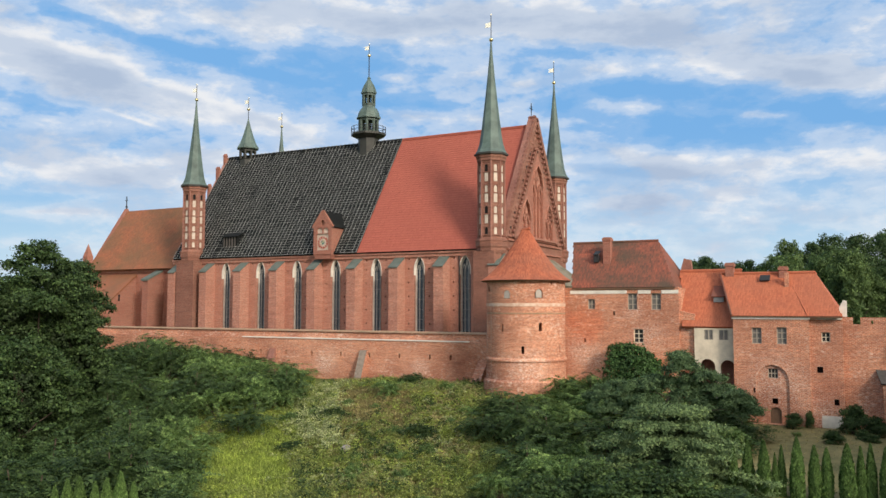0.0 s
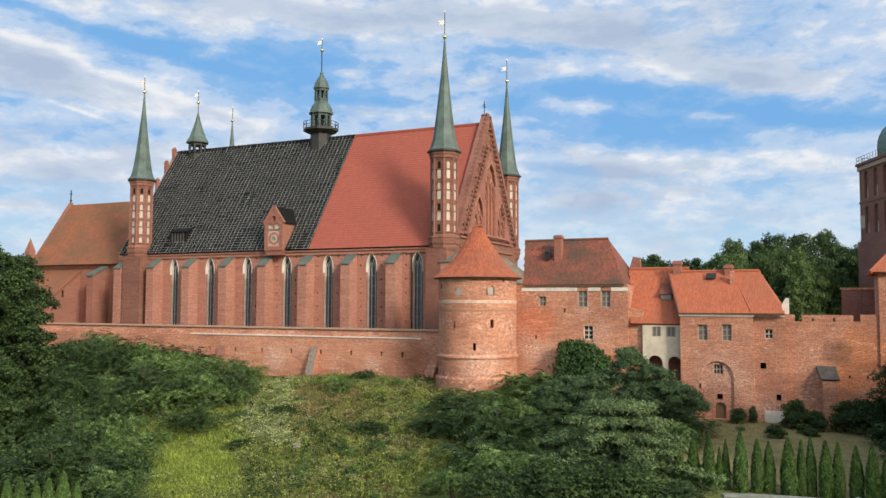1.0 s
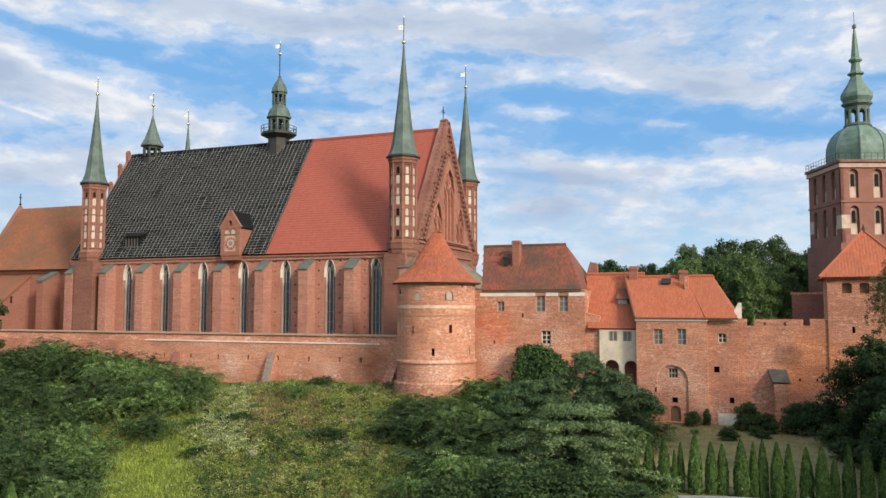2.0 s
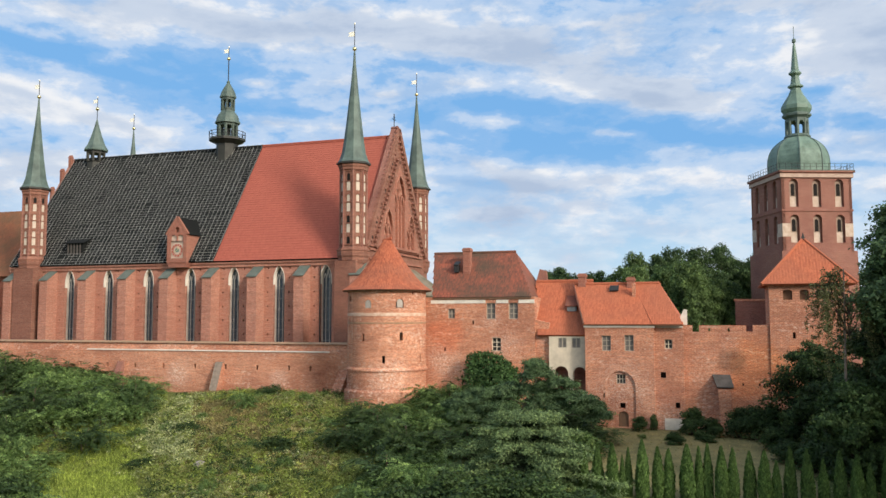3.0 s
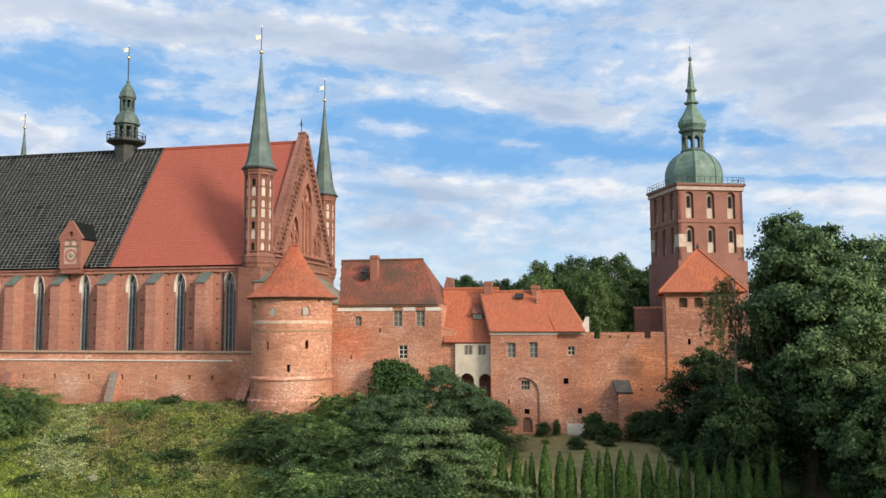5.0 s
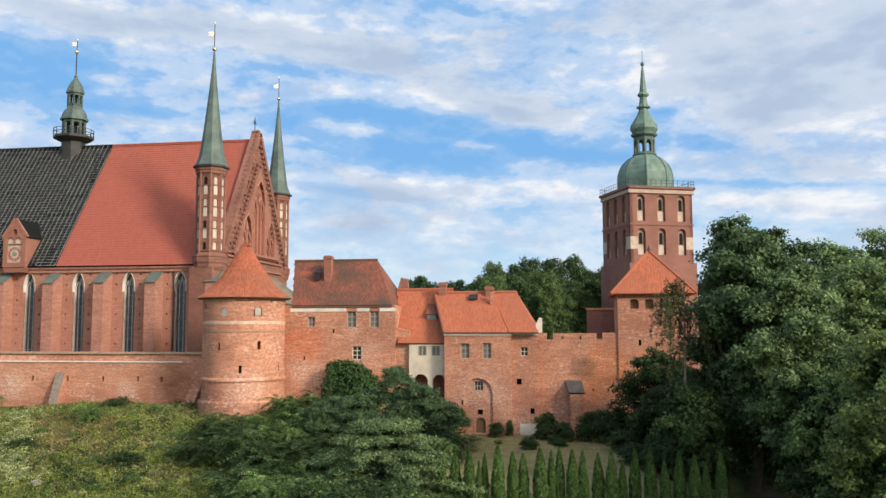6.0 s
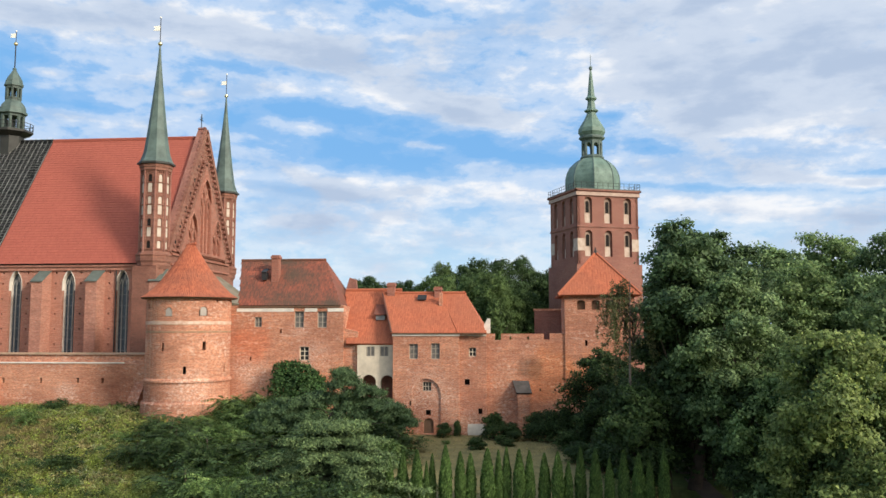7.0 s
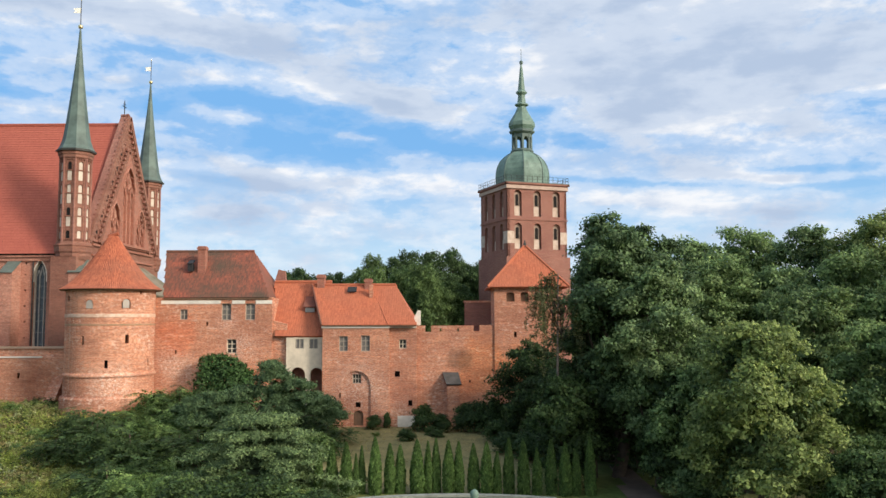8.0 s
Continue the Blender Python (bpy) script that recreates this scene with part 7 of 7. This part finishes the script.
                bl.append((*c, w, w, 0.16))
                hang.append((c[0], c[1], c[2] - 0.2, w * 0.7, w * 0.7, 0.14))
    clump_leaves("crown", rng, bl, 84000, 0.20, 0.075, LEAF_SPRUCE, t, 6, 0.35)
    # darker needles and a dark body paint the shade between the tiers
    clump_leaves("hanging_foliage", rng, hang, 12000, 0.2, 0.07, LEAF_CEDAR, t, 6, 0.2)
    part("inner_crown", inner_mass(Form(), rng, [(0, 0, z, 4.2 * (1 - z / 5.0), 2.4 * (1 - z / 5.0), 0.5) for z in (0.5, 1.2, 2.0, 2.8, 3.5)], 0.8), GAP_SHADE, t)


def make_thuja(seed, h=3.1, r=0.42):
    rng = np.random.default_rng(seed)
    t = thing("thuja", "slim green columnar thuja in a clipped row", "conifer", group="thuja row")
    prof = lambda u: r * (0.86 + 0.14 * math.sin(3.1 * u)) * (1 - u ** 2.2) ** 0.75 + 0.012
    part("core", Form().lathe([(prof(i / 8) * 0.8, -0.2 + (h + 0.1) * i / 8) for i in range(9)], 10), LEAF_THUJA, t, smooth=True)
    n = 4200
    u = rng.random(n)
    a = rng.random(n) * 2 * math.pi
    rr = np.array([prof(k) for k in u]) * (0.8 + 0.22 * rng.random(n)) * (1 + 0.07 * np.sin(5 * a + 9 * u))
    c = np.stack([rr * np.cos(a), rr * np.sin(a), u * h], 1)
    out = np.stack([np.cos(a), np.sin(a), np.zeros(n)], 1)
    side = np.stack([-np.sin(a), np.cos(a), np.zeros(n)], 1)
    tip = np.array([0, 0, 1.0]) + out * 0.2 + side * rng.normal(size=(n, 1)) * 0.3
    ln = (0.05 + 0.07 * rng.random(n))[:, None]
    wv = side * 0.45 + out * rng.normal(size=(n, 1)) * 0.3
    quads("foliage", np.stack([c - tip * ln, c + wv * ln, c + tip * ln, c - wv * ln], 1), LEAF_THUJA, t)
    return t


def build_hedge():
    protos = [make_thuja(80 + i) for i in range(3)]
    bears = [-9.0, -8.1, -7.15, -6.5, -6.1, -5.2, -4.2, -3.5, -2.35, -1.6, -1.05, -0.2, 0.5, 1.5, 2.4, 3.1, 3.9, 4.9, 5.8, 6.75, 7.7, 8.4, 9.35]
    hs = [0.9, 1.0, 1.05, 0.9, 0.95, 1.08, 1.1, 0.95, 1.02, 1.15, 1.1, 1.02, 1.16, 1.0, 1.0, 0.95, 1.12, 1.06, 1.03, 1.1, 1.0, 1.0, 1.12]
    ws = [0.85, 1.0, 1.1, 0.7, 0.75, 1.15, 1.3, 1.1, 1.25, 1.0, 0.95, 1.1, 1.2, 1.15, 1.1, 1.05, 1.1, 1.1, 1.15, 1.1, 1.1, 1.15, 1.1]
    for i, (az, h, w) in enumerate(zip(bears, hs, ws)):
        x, y = bearing(az, 53.6 + 0.2 * math.sin(i * 2.1))
        p = protos[i % 3]
        (place_first if i < 3 else put)(p, x, y, w * 0.9, h, i * 1.7)
    for i, az in enumerate((-52.9, -52.2, -51.5, -50.6, -49.9, -49.1, -48.3)):
        x, y = bearing(az, 58)
        o = put(protos[i % 3], x, y, 1.2, 1.0, i * 2.0)
        o.location.z = -0.55 - 3.1 + 0.15 * math.sin(i * 3)
        tagged(o, "slim green columnar thuja at the foot of the bank", group="lower thuja row")


def in_meadow(az, r):
    return ((az + 41.4) / 3.2) ** 2 + ((r - 70.5) / 11.0) ** 2 + 0.5 * noise.noise((az * 0.9, r * 0.25, 0.0)) < 1


def in_dry(az, r):
    return (-37.5 < az < -25.5 and 66 < r < 92) or (-36.5 < az < -28 and 58 < r <= 66)


SKYLINE = [(-60, -2.5), (-50, -2.9), (-46.9, -1.7), (-45.5, -2.3), (-43.4, -2.8), (-41, -3.1), (-37.3, -4.1), (-35, -5.6), (-27.5, -5.4), (-23.8, -5.9), (-21.5, -5.7), (-20.0, -4.4), (-18, -4.4), (-16, -5.5), (-13, -5.7), (-10, -5.8), (-8.5, -6.7), (-5, -7)]


def shrub_cap(az, r):
    """Greatest height of the thicket above the ground at a spot: it stays below the wall's visible face."""
    el = np.interp(az, [p[0] for p in SKYLINE], [p[1] for p in SKYLINE])
    if az > -19.5 and r < 72:
        el = min(el, -7.3)
    x, y = bearing(az, r)
    return EYE + r * math.tan(radians(el)) - ground_z(x, y)


def build_shrubs():
    rng = np.random.default_rng(90)
    kinds = [make_bush("dense mid-green shrub on the grassy bank", 91, LEAF_MID), make_bush("dark green shrub on the bank", 92, LEAF_BANK, leaf=0.4, slim=0.6), make_bush("tall feathery green sapling thicket", 93, LEAF_MID, leaf=0.5, slim=0.5, tall=1.25, count=2700, name="sapling", shoots=26, rise=0.24, fronds=1.4),
             make_bush("rounded light green shrub on the bank", 94, LEAF_LIME, lobes=7), make_bush("dark tangled bramble on the bank", 95, LEAF_BANK, leaf=0.38, lobes=12, name="bramble"),
             make_bush("tall dark feathery sapling thicket", 96, LEAF_BANK, leaf=0.5, slim=0.5, tall=1.25, count=2700, name="sapling", shoots=26, rise=0.24, fronds=1.4),
             make_bush("rounded dark green shrub on the lawn", 97, LEAF_BANK, leaf=0.5, count=6500, lobes=24, tall=1.5, shoots=0, name="round_shrub")]
    used = set()

    def plant(k, az, r, s, sz):
        x, y = bearing(az, r)
        if y > 78.6 and x < 4 and not (-30 < x < -16):
            y = 78.6 - 0.3 * s
        if k not in used:
            used.add(k)
            place_first(kinds[k], x, y, s, sz, rng.random() * 6)
        else:
            put(kinds[k], x, y, s, sz, rng.random() * 6)
    # the overgrown bank, row by row away from the terrace
    for r in np.arange(54, 118, 2.75):
        step = math.degrees(3.0 / r)
        for az in np.arange(-58.5, -6.0, step):
            a, q = az + rng.normal() * step * 0.3, r + rng.normal() * 0.7
            x, y = bearing(a, q)
            if y > 78.2 or in_meadow(a, q):
                continue
            if a < -47.3 and q < 59.5:
                continue
            if a > -8.8 or (a > -17.5 and q < 62):
                continue
            if in_dry(a, q):
                if rng.random() < 0.6:
                    s = 0.22 + 0.5 * rng.random() ** 2
                    plant(int(rng.choice([0, 0, 3, 2, 0])), a, q, s * 1.5, s * 1.25)
                continue
            if -45.5 < a < -26 and q < 66:
                if rng.random() < 0.25:
                    plant(int(rng.choice([0, 5, 3])), a, q, 0.7, 0.5 + 0.2 * rng.random())
                continue
            left = a < -38
            near_meadow = -45.0 < a < -37.5 and 58 < q < 84
            s = 1.15 + 0.6 * rng.random()
            if left:
                top = 1.0 + 0.9 * rng.random()
                if y > 70:
                    top = 1.5 + 0.7 * rng.random() if a < -40 else 0.8 + 0.5 * rng.random()
                if near_meadow:
                    if rng.random() < 0.5:
                        continue
                    top = 0.6 + 0.4 * rng.random()
                k = int(rng.choice([2, 2, 5, 2, 0, 2] if q > 76 else [5, 2, 2, 1, 2, 5] if q > 70 else [5, 1, 4, 1, 5, 2]) if a > -47 else rng.choice([1, 5, 4, 1, 5, 5]))
            elif a < -27:
                top, k = 0.6 + 0.5 * rng.random(), int(rng.choice([0, 0, 3, 2]))
            else:
                top, k = 1.2 + 0.7 * rng.random(), int(rng.choice([0, 2, 3, 0, 2, 5] if a < -23.6 else [0, 2, 5, 0, 0, 2, 5, 1]))
                if a < -23.6:
                    top *= 0.3 if y > 70 else 0.6
                if y > 72 and a < -19.5:
                    top *= 0.65
            top = min(top, shrub_cap(a, q) / 2.45)
            if top < 0.25:
                continue
            plant(k, a, q, min(s, 0.6 + top), top)
    # low growth under the spruce, along the foot of the bank
    for az in np.arange(-22.0, -8.6, 1.25):
        for r in (47.5, 50.0, 52.0):
            plant(int(rng.choice([0, 1, 4, 3])), az + rng.normal() * 0.3, r, 1.2, 0.6 + 0.35 * rng.random())
    # shrubs at the foot of the houses and on the lawn
    # bearing, distance, breadth, height and kind of single shrubs
    house_foot = [
        (-20.3, 80, 1.2, 2.2, 0), (-19.2, 79, 1.4, 2.4, 2), (-18.0, 79, 1.3, 2.0, 1), (-16.4, 77, 1.6, 2.0, 4), (-14.6, 77, 1.5, 2.0, 1), (-12.9, 77, 1.5, 1.9, 0),
        (-11.6, 77, 1.4, 1.7, 0), (-10.4, 76.5, 1.3, 1.7, 3), (-9.6, 75, 1.2, 1.5, 0), (-11, 73, 1.4, 1.6, 3),
    ]
    house_slope = [
        (-9.4, 72, 1.1, 1.3, 0), (-20.8, 77, 1.0, 1.2, 3), (-8.2, 74, 1.2, 1.3, 0), (-8.7, 71, 1.3, 1.3, 5), (-9.2, 76, 1.3, 1.5, 2), (-10.2, 74, 1.4, 1.5, 5),
        (-11.4, 75, 1.5, 1.6, 2), (-12.6, 74, 1.5, 1.6, 0), (-13.8, 75, 1.6, 1.6, 2),
    ]
    on_bank = [
        (-30.3, 89.5, 1.0, 0.75, 1), (-29.8, 87, 0.8, 0.5, 0), (-32.4, 91, 0.8, 0.4, 0), (-27.6, 86, 1.0, 0.5, 3), (-34.6, 93, 0.7, 0.45, 0), (-31.5, 74, 1.0, 0.7, 0),
        (-35.65, 80.5, 0.95, 0.62, 1), (-38.5, 74, 0.8, 0.5, 1), (-29.5, 71.8, 1.2, 0.75, 1), (-34.0, 67, 1.2, 0.6, 0), (-25.7, 86.5, 0.9, 0.6, 1), (-27.05, 88.3, 0.28, 0.62, 3), (-29.2, 68, 1.2, 0.8, 0), (-30.6, 63, 1.2, 0.8, 0), (-11.2, 66, 1.3, 1.7, 0),
        (-10.2, 66.5, 1.2, 1.8, 0), (-9.2, 66, 1.2, 1.6, 0), (-8.4, 64.5, 1.0, 1.3, 0),
    ]
    on_lawn = [
        (-5.35, 78, 0.75, 0.55, 1), (-3.1, 71, 1.0, 0.75, 1), (-5.2, 74, 0.6, 0.35, 0), (-4.4, 78.9, 0.5, 1.1, 1), (-2.0, 76.8, 1.6, 1.75, 1), (-0.8, 76.0, 1.3, 1.2, 1),
        (0.9, 76.8, 1.6, 1.9, 1), (2.0, 76.2, 1.8, 2.1, 1), (3.2, 75.8, 1.9, 2.3, 1), (4.4, 74, 1.9, 2.3, 1), (3.2, 71, 1.6, 1.3, 1), (-1.4, 74, 0.8, 0.6, 1),
        (4.0, 66, 1.7, 1.2, 4), (-0.9, 73, 0.9, 0.5, 1),
    ]
    in_park = [
        (5.4, 64, 1.8, 1.5, 1), (7.1, 63, 2.0, 2.3, 1), (8.9, 66, 2.2, 2.6, 4), (6.2, 68, 2.0, 2.4, 1), (16.0, 54, 1.6, 1.9, 1), (15.2, 57, 1.6, 1.9, 4),
        (12.6, 62, 2, 2.4, 1), (11.0, 65, 2, 2.6, 1), (17.2, 49, 1.3, 1.0, 1), (25.0, 50, 2, 2, 1), (28, 47, 2, 2, 1),
    ]
    for az, r, s, h, k in house_foot + house_slope + on_bank + on_lawn + in_park:
        if -6 < az < 9 and k in (1, 4):
            k = 6
        plant(k, az, r, s, min(h, shrub_cap(az, r) / 2.3) if -26 < az < -6 and r > 70 else h)


def build_ivy():
    rng = np.random.default_rng(101)
    t = thing("ivy", "thick dark ivy mound climbing the house wall", "ivy", pose(-21.1, 78.4, 0))
    bl = [(-2.3, 0.4, 6.1, 0.55, 0.7, 0.6), (-1.5, 0.3, 6.25, 0.6, 0.7, 0.6), (-0.6, 0.3, 6.3, 0.7, 0.7, 0.55), (0.3, 0.3, 6.0, 0.7, 0.7, 0.65), (1.1, 0.3, 5.4, 0.7, 0.7, 0.7), (1.8, 0.4, 4.6, 0.7, 0.7, 0.8), (-2.1, 0.3, 5.2, 0.8, 0.8, 0.8), (-0.6, 0.2, 5.3, 1.1, 0.9, 1.0), (0.8, 0.2, 4.7, 1.0, 0.9, 0.9), (-1.8, 0, 4.0, 1.3, 1.1, 1.6), (0, -0.2, 4.2, 1.6, 1.2, 1.6), (1.6, 0, 3.2, 1.2, 1.1, 1.5), (-1, -0.2, 2.4, 1.8, 1.2, 1.6), (1.2, -0.2, 1.8, 1.6, 1.2, 1.5)]
    f = Form()
    limb(f, (0, 0.6, 0), (-0.4, 0.8, 5.6), 0.18, 0.05, rng, 6, 4)
    part("stem", f, BARK, t)
    quads("foliage", leaf_cloud(rng, bl, 16000, 0.2, 0.17, 0.5, 0.75), LEAF_IVY, t)


def blades(name, rng, inside, n, box, h, w, mat, label, lean=0.35):
    a0, a1, r0, r1 = box
    az, r = a0 + (a1 - a0) * rng.random(n), np.sqrt(r0 ** 2 + (r1 ** 2 - r0 ** 2) * rng.random(n))
    if inside:
        ok = np.array([inside(a, q) for a, q in zip(az, r)])
        az, r = az[ok], r[ok]
    x, y = r * np.sin(np.radians(az)), r * np.cos(np.radians(az))
    ok = y < 79.6
    x, y = x[ok], y[ok]
    z = np.array([ground_z(a, b) for a, b in zip(x, y)])
    m = len(x)
    c = np.stack([x, y, z - 0.03], 1)
    hh = (h * (0.4 + 0.9 * rng.random(m)))[:, None]
    a = rng.random(m) * 6.28
    s = np.stack([np.cos(a), np.sin(a), np.zeros(m)], 1) * (w * (0.6 + 0.8 * rng.random(m)))[:, None]
    tip = rng.normal(size=(m, 3)) * (lean, lean, 0.0) + (0, 0, 1)
    ob = quads(name, np.stack([c - s, c + s, c + tip * hh + s * 0.3, c + tip * hh - s * 0.3], 1), mat)
    return tagged(ob, label, "grass", kind="stuff")


def build_grass():
    rng = np.random.default_rng(111)
    blades("meadow_grass", rng, in_meadow, 60000, (-46, -36.5, 61, 85), 0.34, 0.05, LEAF_GRASS, "bright green meadow grass on the bank")
    blades("dry_grass", rng, in_dry, 26000, (-38, -25, 57, 93), 0.36, 0.05, LEAF_DRY, "tall straw-coloured grass on the bank")
    # broad-leaved weeds in drifts over the slope, each kind in its own patches
    for k, (name, mat, lab, box, n, size, tall) in enumerate((
            ("pale_weeds", LEAF_WEED, "pale flowering weeds on the bank", (-40.5, -26, 62, 93), 380, 0.14, 0.42),
            ("white_weeds", LEAF_WEED, "drift of pale flowering weeds on the bank", (-38.6, -35.2, 72, 82), 270, 0.14, 0.5),
            ("white_weeds", LEAF_WEED, "drift of pale flowering weeds below the wall", (-38.2, -34.4, 82, 92), 330, 0.14, 0.45),
            ("green_weeds", LEAF_HERB, "low olive-green weeds on the bank", (-44.5, -20, 57, 93), 2100, 0.16, 0.45),
            ("straw_weeds", LEAF_DRY, "dry straw-coloured weeds on the bank", (-36, -23, 62, 88), 900, 0.13, 0.36),
            ("dark_weeds", LEAF_BANK, "low dark green nettles on the bank", (-38, -22, 57, 93), 420, 0.17, 0.6),
            ("yellow_weeds", LEAF_GRASS, "bright yellow-green weeds on the bank", (-45, -20.5, 60, 93), 2000, 0.15, 0.4))):
        bl = []
        while len(bl) < n:
            a, r = box[0] + (box[1] - box[0]) * rng.random(), box[2] + (box[3] - box[2]) * rng.random()
            x, y = bearing(a, r)
            if y > 78.8 or (in_meadow(a, r) and rng.random() < 0.85) or noise.noise((x * 0.16, y * 0.22, 7.3 * k)) + 0.35 * rng.normal() < 0.05:
                continue
            if -35.2 < a < -30.0 and 65 < y < 74 and name != "straw_weeds" and rng.random() < 0.8:
                continue
            q = 0.25 + 0.4 * rng.random()
            bl.append((x, y, ground_z(x, y) + tall * 0.6, q, q, tall * (0.6 + 0.7 * rng.random())))
        tagged(clump_leaves(name, rng, bl, n * 36, size, size * 0.6, mat, None, 6, 0.4), lab, "weeds", kind="stuff")
    blades("rusty_grass", rng, None, 20000, (-35.4, -29.6, 76, 95), 0.42, 0.05, LEAF_RUST, "brownish seeding grass below the wall", 0.5)
    blades("bank_weeds", rng, None, 7000, (-42, -37, 80, 98), 0.5, 0.08, LEAF_GRASS, "bright green nettles under the wall", 0.5)
    blades("lawn_grass", rng, None, 12000, (-9.5, 9, 55, 80), 0.12, 0.05, LEAF_DRY, "short dry lawn grass")


def build_small_things():
    # pale boulder on the bank
    x, y = bearing(-34.7, 71.5)
    f = Form()
    f.lathe([(0.05, -0.3), (0.5, -0.1), (0.55, 0.25), (0.35, 0.5), (0.05, 0.58)], 9)
    f.v = [(a * (1 + 0.25 * noise.noise((a * 2, b * 2, c * 2))), b * (1 + 0.2 * noise.noise((b * 3, a, c))), c * (1 + 0.2 * noise.noise((c, a * 2, b)))) for a, b, c in f.v]
    tagged(part("boulder", f, ROCK, m=pose(x, y, ground_z(x, y) + 0.12, 8, 12, 40)), "pale grey boulder lying in the grass", "rock")
    # curved garden wall with a bronze on it
    w = thing("wall_garden", "low curved mossy grey stone garden wall before the hedge", "wall", kind="structure")
    cx, cy, R = 0.3, 34.1, 15.0
    n = 14
    for i in range(n):
        a, b = radians(112 - 44 * i / n), radians(112 - 44 * (i + 0.985) / n)
        p = [(cx + r * math.cos(c), cy + r * math.sin(c)) for r, c in ((R - 0.25, a), (R + 0.25, a), (R + 0.25, b), (R - 0.25, b))]
        part("coping_stone", Form().prism(p, -0.02, 0.1, "z"), STONE_MOSSY, w)
        p = [(cx + r * math.cos(c), cy + r * math.sin(c)) for r, c in ((R - 0.18, a), (R + 0.18, a), (R + 0.18, b), (R - 0.18, b))]
        part("wall_block", Form().prism(p, -1.8, -0.022, "z"), STONE_MOSSY, w)
    x, y = bearing(1.55, 46.5)
    tagged(part("bronze_bust", Form().lathe([(0.0, -0.1), (0.3, 0.0), (0.38, 0.15), (0.2, 0.32), (0.17, 0.45), (0.23, 0.6), (0.25, 0.75), (0.18, 0.92), (0.02, 1.0)], 12), COPPER_LIGHT, m=pose(x, y, -0.08), smooth=True), "verdigris bronze bust on a stone pedestal", "statue")
    tagged(part("pedestal", Form().box(x - 0.4, x + 0.4, y - 0.4, y + 0.4, -3.0, -0.3).box(x - 0.5, x + 0.5, y - 0.5, y + 0.5, -0.3, -0.16), STONE), "square stone pedestal carrying the bust", "pedestal")
    # lawn and path laid over the ground
    for name, mat, lab, pts, dz in (("lawn", LAWN, "dry yellowish lawn below the houses", [(-10, 62), (-13, 78.8), (5, 79.6), (6, 70), (6, 53.5), (-8, 53.5)], 0.05), ("path", EARTH, "trodden earth path into the park", [(8.6, 40), (12.5, 40), (13.2, 52), (13.4, 68), (12.4, 68), (11.0, 54)], 0.06)):
        me = Form()
        xs = [p[0] for p in pts]
        ys = [p[1] for p in pts]
        step = 0.75

        def hit(px, py):
            c = False
            for i in range(len(pts)):
                (x1, y1), (x2, y2) = pts[i], pts[i - 1]
                if (y1 > py) != (y2 > py) and px < (x2 - x1) * (py - y1) / (y2 - y1) + x1:
                    c = not c
            return c
        for px in np.arange(min(xs), max(xs), step):
            for py in np.arange(min(ys), max(ys), step):
                if hit(px + step / 2 + 0.3 * noise.noise((px, py, 0)), py + step / 2):
                    me.add([(px + a, py + b, ground_z(px + a, py + b) + dz) for a, b in ((0, 0), (step, 0), (step, step), (0, step))], [(0, 1, 2, 3)])
        tagged(part(name, me, mat), lab, name, kind="structure")


build_trees()
build_birch()
build_conifers()
build_hedge()
build_ivy()
build_shrubs()
build_grass()
build_small_things()
